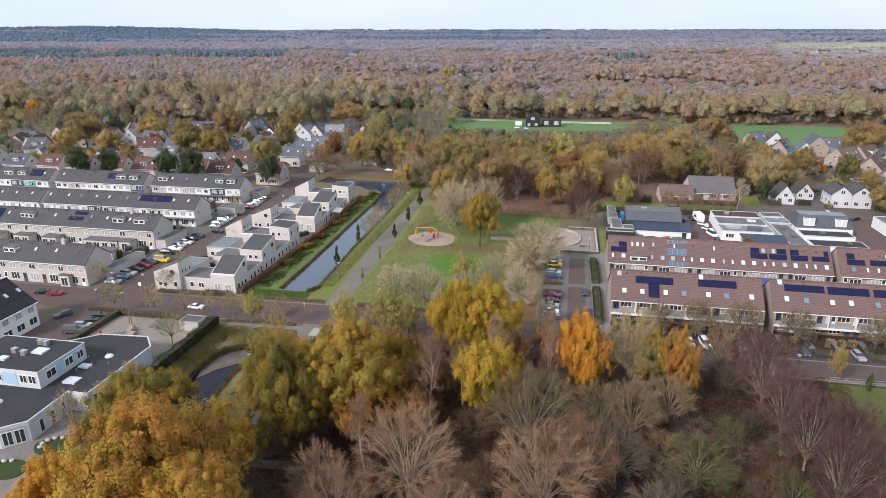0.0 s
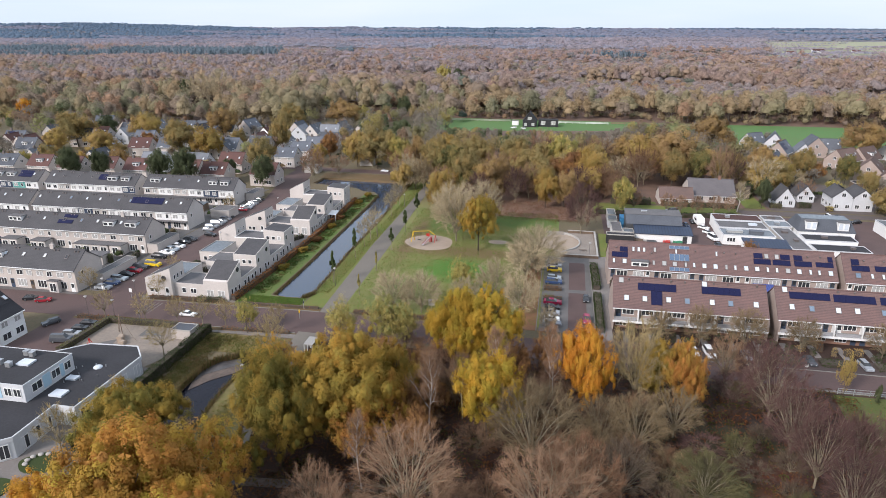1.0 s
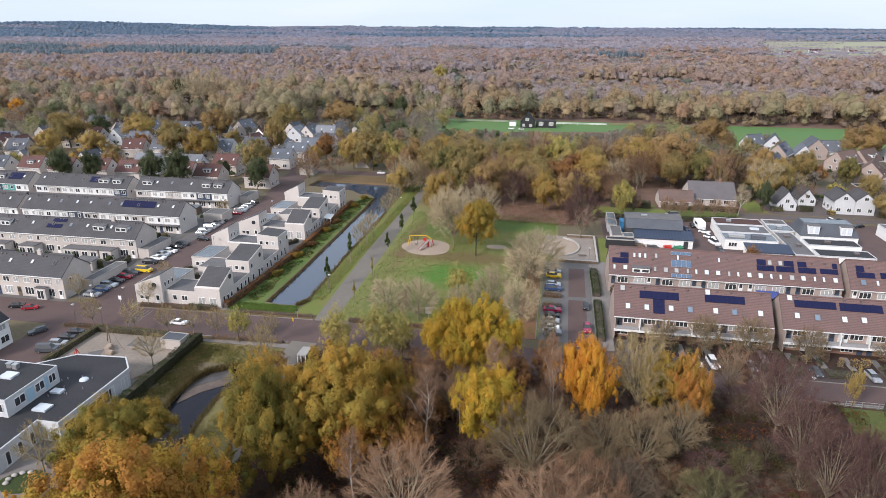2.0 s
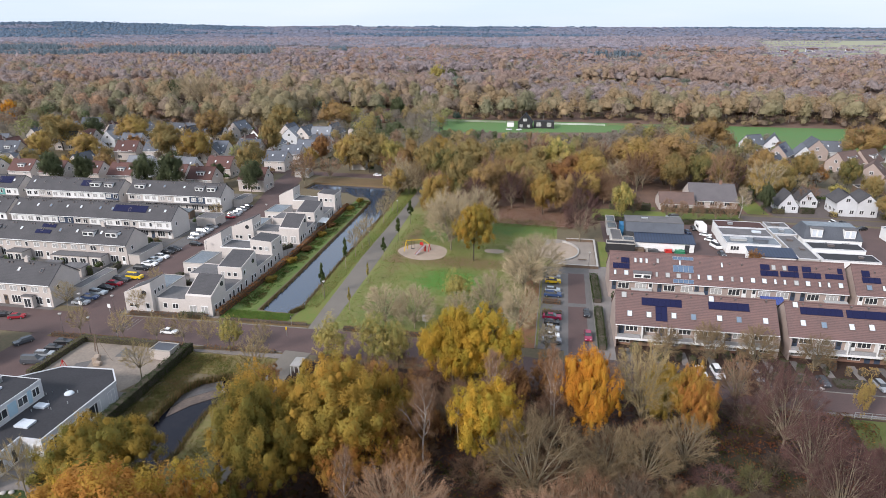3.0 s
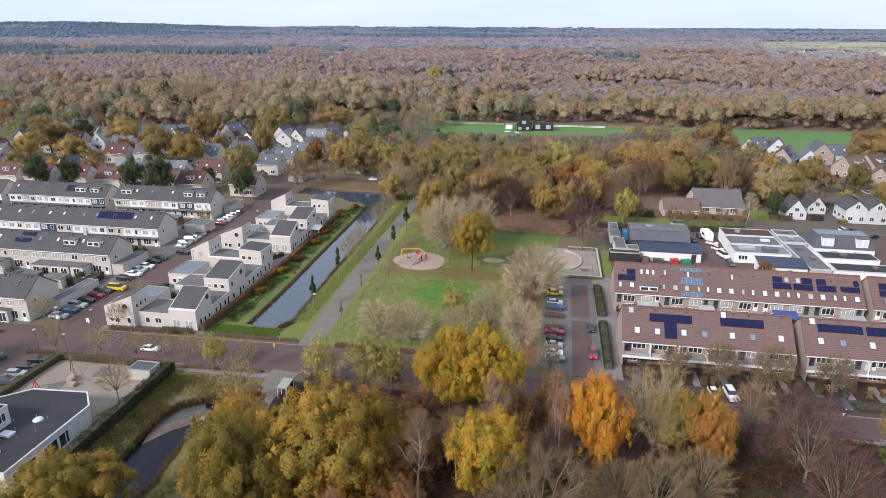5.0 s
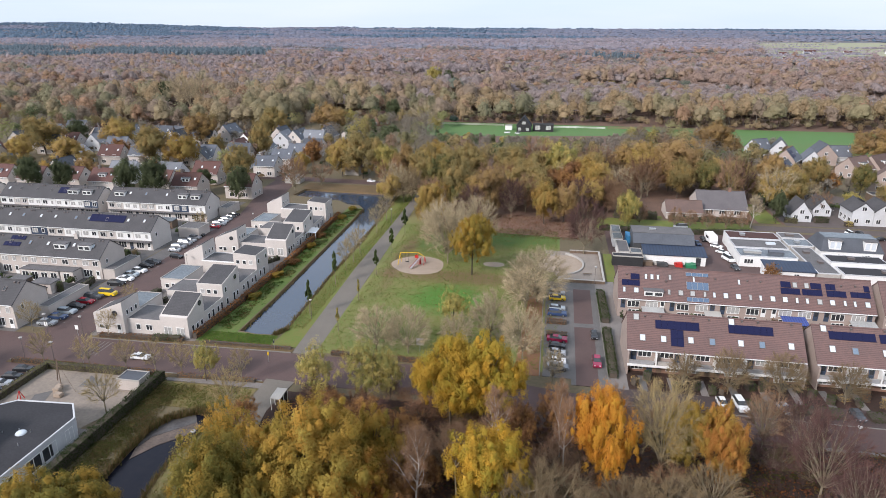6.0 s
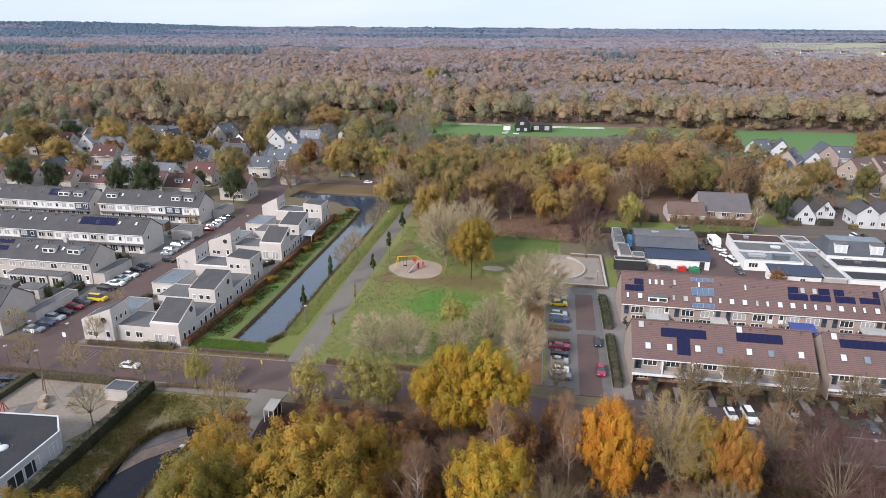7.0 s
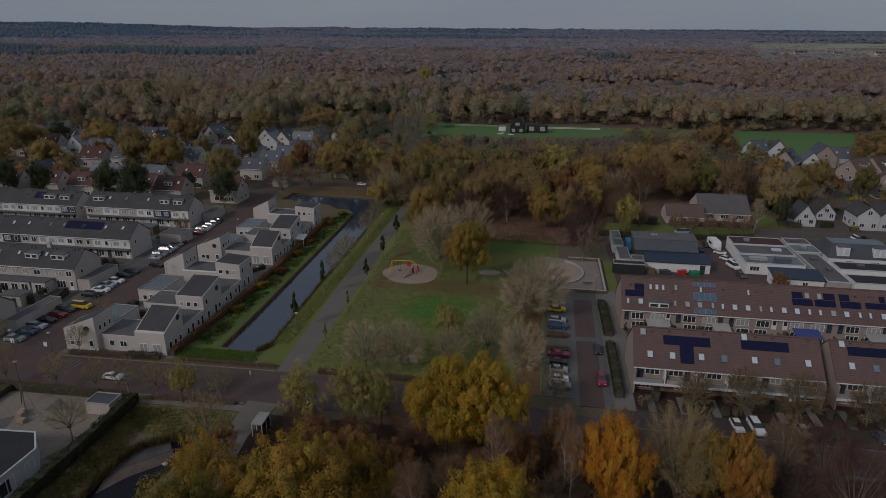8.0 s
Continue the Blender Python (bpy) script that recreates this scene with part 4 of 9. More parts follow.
for x, w, mt, lb in ((21.4, 4.4, "curtain", "white glass patio cover on slender posts"), (48.2, 4.6, "awning_blue", "blue striped awning pulled out over a patio"),
                     (60.8, 4.6, "curtain", "white pitched patio cover"), (33.0, 3.2, "concrete", "grey patio cover with posts")):
    awning(x, 133.0, w, 3.0, 2.7, mt, lb)
for k, (x, w, wall, roof) in enumerate(((16, 2.6, "timber", "bitumen"), (26, 2.8, "pale_brick", "bitumen_grey"), (30.2, 2.4, "black_board", "bitumen"), (37, 2.6, "timber", "bitumen_grey"),
                                        (41, 2.8, "black_board", "bitumen"), (52, 2.6, "pale_brick", "bitumen_grey"), (56, 2.4, "timber", "bitumen"), (69, 2.8, "timber", "bitumen"))):
    garden_shed(x, 123.2, w, 2.2, 2.3, wall, roof, "small garden shed of " + {"timber": "brown boards", "pale_brick": "pale brick", "black_board": "black boards"}[wall] + " in a back garden")
for k in range(11):
    x = 18.9 + 4.92 * k
    t = thing("garden_fence", (x, 126), "weathered wooden fence between two back gardens", "fence", "garden fences")
    bm = bmesh.new()
    box(bm, x - 0.04, x + 0.04, 121, 132.9, 0.1, 1.75)
    part("panel", bm, M["timber"], t)
    for j in range(6):
        bm = bmesh.new()
        box(bm, x - 0.07, x + 0.07, 121.1 + j * 2.1, 121.24 + j * 2.1, 0.04, 1.85)
        part("post", bm, M["timber"], t)


# ---- pale terraces west of the street ----
def pale_terrace(x0, x1, y0, units, label, style, wins=(), solar=(), dormers=(), ext=()):
    yr, y1, ze, zr = y0 + 4.4, y0 + 8.8, 5.3, 8.5
    k = (zr - ze) / 4.4
    pitch = math.degrees(math.atan(k))
    on = lambda y: ze + k * (y - y0) + 0.12
    t = thing("terraced_houses", ((x0 + x1) / 2, y0 + 4), label, "terrace", "grey-roofed terraces")
    bm = bmesh.new()
    gable_body(bm, x0, x1, y0, yr, y1, ze, zr)
    part("wall", bm, M["pale_brick" if style != "white" else "cream"], t)
    roof_slabs(t, x0, x1, y0, yr, y1, ze, zr, M["roof_dark"], over=0.35)
    rnd = random.Random(int(x0 * 3 + y0))
    u = (x1 - x0) / units
    for i in range(units):
        cx = x0 + u * (i + 0.5)
        if style == "white":
            if rnd.random() < 0.85:
                bm = bmesh.new()
                box(bm, cx - u / 2 + 0.1, cx + u / 2 - 0.1, y0 - 0.09, y0 - 0.004, 2.75, 4.95)
                part("cladding", bm, M[rnd.choice(("white", "white", "white", "white", "teal_panel", "navy_panel"))], t, "painted upper-storey boarding")
            yy = y0 - 0.1
        else:
            yy = y0 - 0.01
        window(t, cx - 1.2, yy, 3.3, 1.7, 1.25, pane=rnd.choice(("glass", "curtain", "curtain")))
        window(t, cx + 1.3, yy, 3.3, rnd.choice((0.9, 1.4)), 1.25, pane=rnd.choice(("glass", "curtain")))
        window(t, cx - 1.0, y0 - 0.01, 0.5, 2.3, 1.8, pane=rnd.choice(("glass", "glass", "curtain")))
        door(t, cx + 1.6, y0 - 0.01, 0.05, 0.95, 2.15, material=rnd.choice(("white", "timber", "navy_panel")))
        if style == "white":
            bm = bmesh.new()
            box(bm, cx - u / 2 + 0.05, cx + u / 2 - 0.05, y0 - 1.1, y0 - 0.01, 2.45, 2.62)
            part("canopy", bm, M["bitumen_grey"], t)
        roof_window(t, cx + rnd.uniform(-1.6, 0), y0 + 2.6, on(y0 + 2.6), pitch, 0.75, 1.1, pane=rnd.choice(("skylight", "skylight", "glass", "roof_blue")))
        for dx in (0.5, 1.4):
            vent(t, cx + dx, yr - 0.6, on(yr - 0.6))
    for ax, bx, ay, by in solar:
        nx, ny = max(1, round((bx - ax) / 1.02)), max(1, round((by - ay) / 1.35))
        for i in range(nx):
            for j in range(ny):
                y = ay + (by - ay) * (j + 0.5) / ny
                solar_panel(t, ax + (bx - ax) * (i + 0.5) / nx, y, on(y), pitch, (bx - ax) / nx * 0.97, (by - ay) / ny * 1.2)
    for x, w in dormers:
        dormer(t, x, y0 + 1.5, on(y0 + 1.5) - 0.1, w, 1.35, 2.2)
    if style != "white":
        chimney(t, x0 + u * 1.5, yr, zr)
        chimney(t, x1 - u * 1.6, yr, zr)
    for x, w, d in ext:
        bm = bmesh.new()
        box(bm, x - w / 2, x + w / 2, y0 - d, y0 - 0.15, 0.04, 2.7)
        part("rear_room", bm, M["cream"], t, "low flat-roofed back room")
        bm = bmesh.new()
        box(bm, x - w / 2 - 0.15, x + w / 2 + 0.15, y0 - d - 0.15, y0 - 0.15, 2.7, 2.85)
        part("flat_roof", bm, M["bitumen_grey"], t)
        for q in range(max(1, round(w / 2.4))):
            window(t, x - w / 2 + w * (q + 0.5) / max(1, round(w / 2.4)), y0 - d - 0.01, 0.2, 1.7, 2.1)
    # small window high in the end gable
    window(t, x1 + 0.01, yr - 2.2, 3.4, 0.8, 1.1, rz=90)
    return t


pale_terrace(-140, -103.4, 106.6, 7, "cream brick terrace with dark grey tiled roof", "plain", dormers=[(-124.5, 3.0)], ext=[(-108.5, 2.4, 1.2)])
pale_terrace(-164, -104.0, 132.9, 11, "cream brick terrace with dormers and back extensions", "plain", solar=[(-131, -126.5, 134.4, 135.4), (-130, -126, 136.0, 136.9), (-157, -152.5, 134, 136.6)],
             dormers=[(-115.4, 3.2), (-108.9, 3.2), (-144, 4.0)], ext=[(-118, 10, 3.2), (-111, 3.4, 3.0), (-134, 4.6, 3.2), (-143, 4.8, 3.0), (-152, 4.6, 3.0)])
pale_terrace(-156.5, -104.6, 153.8, 10, "long terrace with white boarded upper storey and grey roof", "white", solar=[(-124, -113.5, 155.6, 157.6)])
pale_terrace(-198, -158.0, 153.8, 7, "terrace with white boarded upper storey and grey roof", "white", dormers=[(-176, 3.2)])
pale_terrace(-137.5, -104.2, 181.0, 6, "white boarded terrace with dormers before the evergreens", "white", dormers=[(-133.8, 3.4), (-112.4, 2.8), (-108.2, 2.8)])
pale_terrace(-175.5, -140.5, 180.6, 7, "white boarded terrace with dormers and a solar panel", "white", dormers=[(-150, 3.6), (-145, 3.0)], solar=[(-155.5, -152.4, 182.2, 184.2)])
pale_terrace(-215, -178.5, 180.6, 7, "white boarded terrace with a large solar array", "white", dormers=[(-196, 3.6), (-190.5, 3.0), (-203, 3.2)], solar=[(-187.5, -182, 182, 184.4)])


def flat_block(name, x0, x1, y0, y1, h, wall, roof, label, category, group="", parapet=0.18, wins=()):
    """A low block with a raised roof edge."""
    t = thing(name, ((x0 + x1) / 2, (y0 + y1) / 2), label, category, group)
    bm = bmesh.new()
    box(bm, x0, x1, y0, y1, 0.02, h)
    part("wall", bm, M[wall], t)
    flat_top(t, x0, x1, y0, y1, h, roof, parapet, "school_white" if category == "workshop" else "concrete")
    for x, z, w, hh in wins:
        window(t, x, y0 - 0.01, z, w, hh)
    return t


def flat_top(t, x0, x1, y0, y1, h, roof, parapet=0.18, edge="white"):
    bm = bmesh.new()
    box(bm, x0 + 0.10, x1 - 0.10, y0 + 0.10, y1 - 0.10, h, h + 0.05)
    part("flat_roof", bm, M[roof], t)
    bm = bmesh.new()
    for q in ((x0 - 0.03, x1 + 0.03, y0 - 0.03, y0 + 0.10), (x0 - 0.03, x1 + 0.03, y1 - 0.10, y1 + 0.03), (x0 - 0.03, x0 + 0.10, y0 + 0.10, y1 - 0.10), (x1 - 0.10, x1 + 0.03, y0 + 0.10, y1 - 0.10)):
        box(bm, *q, h - 0.1, h + parapet)
    part("roof_edge", bm, M[edge], t, "white roof edge")


# garages and sheds at the street ends of the pale terraces
for x0, x1, y0, y1, h in ((-103.2, -100.6, 112, 124, 2.5), (-103.8, -100.8, 133, 143, 2.6), (-104.4, -98.2, 166, 172, 2.7), (-103.8, -100.8, 188, 196, 2.6)):
    flat_block("garage", x0, x1, y0, y1, h, "pale_brick", "bitumen_grey", "low flat-roofed pale brick garage at the terrace end", "garage", "end garages")
for k, (x, y, w, d) in enumerate(((-112, 124.5, 5, 3), (-119, 125, 4, 3), (-127, 124, 5, 3), (-136, 125, 4, 3), (-146, 124, 5, 3), (-112, 147, 4, 3), (-122, 147, 5, 3), (-133, 147.5, 4, 3),
                                  (-144, 147, 5, 3), (-155, 147, 4, 3), (-113, 174, 5, 3), (-124, 174, 4, 3), (-136, 174.5, 5, 3), (-149, 174, 4, 3), (-163, 174, 5, 3), (-178, 174, 5, 3))):
    garden_shed(x, y, w, d, 2.4, ("pale_brick", "timber", "cream")[k % 3], ("bitumen_grey", "bitumen", "roof_wet")[(k // 2) % 3], "garden shed with a flat roof behind the terrace")


# ---- white canal houses with single-pitch towers ----
def tower(t, x0, x1, y0, y1, zs, roof_mat="roof_dark"):
    """A block whose roof slopes: zs are the heights at SW, SE, NE, NW."""
    bm = bmesh.new()
    prism(bm, rect(x0, x1, y0, y1), 0.03, list(zs))
    part("tower", bm, M["cream"], t)
    bm = bmesh.new()
    c = [(x0 + 0.18, y0 + 0.18), (x1 - 0.18, y0 + 0.18), (x1 - 0.18, y1 - 0.18), (x0 + 0.18, y1 - 0.18)]
    slab(bm, [(*q, z + 0.07) for q, z in zip(c, zs)], 0.12)
    part("roof", bm, M[roof_mat], t)


def porthole(t, x, y, z, rz=0):
    def ring(bm):
        bmesh.ops.create_cone(bm, cap_ends=True, segments=16, radius1=0.55, radius2=0.55, depth=0.1, matrix=Matrix.Rotation(math.pi / 2, 4, "X"))
    piece("round_window", shared(("round_window",), ring, "glass"), t, pose(x, y, z, 0, 0, rz))


def canal_house_south(dy, label):
    t = thing("canal_house", (-77, 112 + dy), label, "house", "canal houses")
    tower(t, -87, -80.6, 108 + dy, 113.2 + dy, (4.2, 6.8, 6.8, 4.2))
    tower(t, -73.1, -67.3, 108.3 + dy, 114.4 + dy, (4.4, 4.4, 7.1, 7.1))
    for x0, x1, y0, y1, h, rf in ((-80.6, -73.1, 108.9, 115.5, 3.0, "bitumen_grey"), (-73.1, -67.3, 114.4, 121.9, 2.9, "bitumen_grey"), (-86.4, -81.2, 113.3, 121.5, 3.0, "roof_wet")):
        bm = bmesh.new()
        box(bm, x0, x1, y0 + dy, y1 + dy, 0.03, h)
        part("low_wing", bm, M["cream"], t)
        flat_top(t, x0, x1, y0 + dy, y1 + dy, h, rf, edge="cream" if rf == "bitumen_grey" else "concrete")
    porthole(t, -82.3, 107.97 + dy, 4.4)
    porthole(t, -67.27, 113 + dy, 5.6, 90)
    for x, z, w, h in ((-85.6, 1.0, 1.0, 0.9), (-84.4, 0.8, 1.0, 1.1), (-76, 0.9, 1.4, 1.2), (-78.3, 0.9, 1.0, 1.2)):
        window(t, x, (107.99 if x < -81 else 108.89) + dy, z, w, h)
    door(t, -81.8, 107.99 + dy, 0.05, 0.95, 2.2)
    for x in (-71.6, -69.0):
        window(t, x, 108.29 + dy, 0.3, 1.6, 2.0, pane="curtain")
    for y in (109.3, 110.6, 112):
        window(t, -80.59, y + dy, 3.7, 0.7, 1.1, rz=90)
    for y, z, h in ((109.8, 0.3, 2.0), (111.4, 0.9, 1.2), (113, 0.9, 1.2), (115.8, 0.8, 1.3), (117.5, 0.3, 2.0), (119.5, 0.8, 1.3), (121, 0.3, 2.0)):
        window(t, -67.29, y + dy, z, 0.9, h, rz=90)
    return t


def canal_house_middle(dy, label, north=True):
    t = thing("canal_house", (-76, 128 + dy), label, "house", "canal houses")
    tower(t, -73.1, -67.3, 122.0 + dy, 129.4 + dy, (5.7, 5.7, 7.3, 7.3))
    for x0, x1, y0, y1, h, rf in ((-86.4, -81.0, 129.2, 138, 3.0, "roof_wet"), (-81.0, -73.1, 123, 129.6, 3.0, "bitumen_grey"), (-73.1, -67.3, 129.4, 138.4, 2.9, "bitumen_grey")):
        bm = bmesh.new()
        box(bm, x0, x1, y0 + dy, y1 + dy, 0.03, h)
        part("low_wing", bm, M["cream"], t)
        flat_top(t, x0, x1, y0 + dy, y1 + dy, h, rf, edge="cream" if rf == "bitumen_grey" else "concrete")
    for x in (-71.9, -70.4, -68.9):
        window(t, x, 121.99 + dy, 3.5, 0.95, 1.0, pane="curtain" if x < -71 else "glass")
    porthole(t, -67.27, 127.6 + dy, 5.4, 90)
    for y, z, h in ((123.2, 3.6, 1.2), (123.5, 0.6, 1.6), (126.5, 0.3, 2.0), (128, 0.9, 1.2), (131, 0.9, 1.2), (133, 0.3, 2.0), (135.4, 0.9, 1.2), (137, 0.3, 2.0)):
        window(t, -67.29, y + dy, z, 0.9, h, rz=90)
    door(t, -83.4, 129.19 + dy, 0.05, 1.0, 2.1)
    window(t, -84.9, 129.19 + dy, 0.8, 1.0, 1.1)
    return t


def canal_house_north(dy, label):
    t = thing("canal_house", (-76, 143 + dy), label, "house", "canal houses")
    tower(t, -88.3, -83.2, 142.4 + dy, 148.2 + dy, (4.2, 6.8, 6.8, 4.2))
    tower(t, -73.2, -67.5, 138.5 + dy, 144.6 + dy, (6.7, 6.3, 6.3, 6.7))
    bm = bmesh.new()
    box(bm, -83.2, -73.2, 141.5 + dy, 147.5 + dy, 0.03, 3.0)
    part("low_wing", bm, M["cream"], t)
    flat_top(t, -83.2, -73.2, 141.5 + dy, 147.5 + dy, 3.0, "bitumen_grey")
    for x in (-72.1, -70.5, -68.9):
        window(t, x, 138.49 + dy, 4.0, 0.95, 1.0, pane="curtain" if x > -69 else "glass")
    for y, z, h in ((139.6, 4.0, 1.2), (140, 0.6, 1.6), (142, 0.3, 2.0), (143.6, 4.0, 1.2)):
        window(t, -67.49, y + dy, z, 0.9, h, rz=90)
    for y in (143.6, 145.2, 146.8):
        window(t, -83.19, y + dy, 3.7, 0.7, 1.1, rz=90)
    return t


canal_house_south(0, "cream rendered canal house with two single-pitch towers")
canal_house_middle(0, "cream rendered canal house with a square tower")
canal_house_north(0, "cream rendered canal house with a tall flat tower")
canal_house_south(47.0, "cream rendered canal house with round windows")
canal_house_middle(45.5, "cream rendered canal house beside a white carport")
canal_house_north(47.6, "cream rendered canal house at the canal bend")
awning(-66.6, 173.4, 3.6, 3.4, 2.6, "white", "white open carport on posts beside the canal house")


# ---- the flat-roofed school by the pond ----
def school():
    t = thing("school", (-74, 66), "white flat-roofed school with dark bitumen roofs and blue panels", "school")
    low = [(-66.6, 77), (-69.4, 80.2), (-78.2, 79.6), (-84, 74.5), (-92, 70), (-92, 50), (-72.6, 51.0), (-69.8, 53.4), (-70.1, 61.4), (-66.7, 61.4)]
    bm = bmesh.new()
    prism(bm, low, 0.03, 3.3)
    bmesh.ops.triangulate(bm, faces=bm.faces[:])
    part("wall", bm, M["school_white"], t)
    bm = bmesh.new()
    prism(bm, inset(low, 0.1), 3.28, 3.36)
    bmesh.ops.triangulate(bm, faces=bm.faces[:])
    part("flat_roof", bm, M["bitumen"], t)
    bm = bmesh.new()
    n = len(low)
    out, inn = inset(low, -0.14), inset(low, 0.1)
    for i in range(n):
        j = (i + 1) % n
        prism(bm, [out[i], out[j], inn[j], inn[i]], 2.85, 3.46)
    part("fascia", bm, M["school_white"], t, "deep white fascia")
    bm = bmesh.new()
    box(bm, -90, -74.6, 61.2, 71.3, 3.3, 6.2)
    part("upper_storey", bm, M["school_white"], t)
    flat_top(t, -90, -74.6, 61.2, 71.3, 6.2, "bitumen", 0.12, "school_white")
    for y, w, m in ((63.6, 2.0, "glass"), (67.4, 1.8, "glass"), (69.9, 1.4, "glass")):
        window(t, -74.58, y, 4.2, w, 1.4, rz=90, pane=m, bars=2)
    for y0, y1 in ((64.8, 66.3), (68.4, 69.1)):
        bm = bmesh.new()
        box(bm, -74.6, -74.55, y0, y1, 3.7, 5.8)
        part("panel", bm, M["blue_panel"], t, "pale blue wall panel")
    for x in (-75.8, -77.4, -82, -84, -87):
        window(t, x, 61.18, 4.2, 1.3, 1.4)
    bm = bmesh.new()
    box(bm, -81.2, -78.6, 61.14, 61.19, 3.7, 5.8)
    part("panel", bm, M["blue_panel"], t, "pale blue wall panel")
    for x, y, z, w, d in ((-79.4, 67.2, 6.25, 2.2, 1.8), (-83.4, 64.0, 6.25, 1.4, 1.2), (-71.6, 64.2, 3.36, 2.2, 1.8), (-72.8, 68.6, 3.36, 1.8, 1.2)):
        bm = bmesh.new()
        box(bm, x - w / 2, x + w / 2, y - d / 2, y + d / 2, z, z + 0.3)
        part("rooflight", bm, M["skylight"], t, "white square rooflight")
    for x, y in ((-81.4, 69.6), (-80.2, 69.4), (-83.2, 66.2), (-81.2, 65.8)):
        bm = bmesh.new()
        box(bm, x - 0.4, x + 0.4, y - 0.35, y + 0.35, 6.25, 7.0)
        box(bm, x - 0.46, x + 0.46, y - 0.41, y + 0.41, 7.0, 7.08)
        part("roof_unit", bm, M["alu"], t, "grey ventilation unit")
    for x, y in ((-71.3, 72.5), (-78.2, 56.8)):
        bm = bmesh.new()
        bmesh.ops.create_uvsphere(bm, u_segments=16, v_segments=8, radius=0.75, matrix=Matrix.Translation((x, y, 3.36)) @ Matrix.Diagonal((1, 1, 0.5, 1)))
        part("dome_light", bm, M["skylight"], t, "round white dome light")
    for y, w in ((63.3, 2.0), (65.6, 1.6), (69, 2.6), (71.8, 2.6), (75.6, 1.6)):
        window(t, -66.66, y, 0.4, w, 2.1, rz=90, bars=2)
    for x in (-69.4, -67.6):
        window(t, x, 61.39, 0.3, 1.3, 2.2, pane="curtain")
    for k in range(3):
        window(t, -73.6 - 1.5 * k, 50.92 - 0.077 * k, 0.3, 1.3, 2.2, rz=2.9)
    for y in (55.2, 57.4, 59.6):
        window(t, -70.0 - 0.0375 * (y - 53.4) + 0.17, y, 0.3, 1.5, 2.1, rz=88)
    d = Vector((2.8, 2.4)).normalized()
    for k in range(2):
        window(t, -71.9 + 1.5 * k * d.x, 51.58 + 1.5 * k * d.y, 0.3, 1.3, 2.2, rz=40.6)
    for k in range(14):
        x, y = -69.5 - 0.62 * k, 70 + 3.1 * math.sin(k * 1.9)
        bm = bmesh.new()
        tube(bm, [(x, y, 3.3), (x, y, 3.75)], [0.06, 0.06], 6)
        part("roof_pipe", bm, M["alu"], t)
    return t


school()
flat_block("play_shed", -69.4, -65.3, 89.8, 92.8, 1.9, "pale_brick", "roof_slate", "grey flat-roofed shed in the school playground", "shed")


def gabled_house(x, y, w, d, ze, zr, rz, wall, roof, label, group="", dorm=True, solar=False, bays=2):
    """A detached house, w along its ridge, gables at the ends; turned by rz degrees."""
    key = ("gabled_house", w, d, ze, zr, wall, roof, dorm, solar, bays)
    if key not in CACHE:
        t = thing("house", (0, 0), label, "house", group)
        bm = bmesh.new()
        gable_body(bm, -w / 2, w / 2, -d / 2, 0, d / 2, ze, zr)
        part("wall", bm, M[wall], t)
        roof_slabs(t, -w / 2, w / 2, -d / 2, 0, d / 2, ze, zr, M[roof], over=0.4)
        k = (zr - ze) / (d / 2)
        pitch = math.degrees(math.atan(k))
        for i in range(bays):
            cx = -w / 2 + w * (i + 0.5) / bays
            window(t, cx, -d / 2 - 0.01, 0.8, 1.9, 1.4)
            if ze > 4:
                window(t, cx, -d / 2 - 0.01, 3.3, 1.5, 1.2, pane="curtain")
            window(t, cx, d / 2 + 0.01, 0.8, 1.6, 1.4, rz=180)
            roof_window(t, cx + 0.9, -d / 4, ze + k * d / 4 + 0.12, pitch, 0.8, 1.1)
        for sx, rz2 in ((1, 90), (-1, -90)):
            for yy, z in ((-1.6, 0.9), (1.6, 0.9), (0, ze + 0.1)):
                window(t, sx * (w / 2 + 0.01), yy, z, 1.3, 1.3, rz=rz2)
        if bays == 2 and wall not in ("school_white", "pink_brick"):
            chimney(t, -w / 4, 0, zr, "red_brick" if wall == "red_brick" else "zinc")
        if dorm:
            dormer(t, 0.2, -d / 2 + 1.1, ze + k * 1.1, 2.6, 1.35, 2.2)
        if solar:
            for i in range(4):
                for j in range(2):
                    yy = -d / 2 + 1.6 + j * 1.45
                    solar_panel(t, -w / 2 + 1.2 + i * 1.05, yy, ze + k * (yy + d / 2) + 0.12, pitch, 1.02, 1.6)
        t.matrix_basis = pose(x, y, 0, 0, 0, rz)
        CACHE[key] = t
        return t
    t = copy_thing(CACHE[key], pose(x, y, 0, 0, 0, rz))
    return tagged(t, label, "house", group)


# the white house beside the school car park
gabled_house(-104.2, 82.5, 9, 11, 5.2, 9.6, 90, "white", "roof_black", "white house with a steep dark tiled roof", dorm=False, bays=3)
gabled_house(-106, 70, 9, 11, 5.2, 9.6, 90, "white", "roof_black", "white house with a steep dark tiled roof", dorm=False, bays=3)


# ---- workshops and sheds behind the terraces ----
def pitched_shed(name, x0, x1, y0, y1, h0, h1, wall, roof, label):
    t = thing(name, ((x0 + x1) / 2, (y0 + y1) / 2), label, "workshop", "workshops")
    bm = bmesh.new()
    prism(bm, rect(x0, x1, y0, y1), 0.03, [h0, h0, h1, h1])
    part("wall", bm, M[wall], t)
    bm = bmesh.new()
    slab(bm, [(x0 - 0.3, y0 - 0.3, h0 + 0.1), (x1 + 0.3, y0 - 0.3, h0 + 0.1), (x1 + 0.3, y1 + 0.3, h1 + 0.1), (x0 - 0.3, y1 + 0.3, h1 + 0.1)], 0.14)
    part("roof", bm, M[roof], t)
    return t


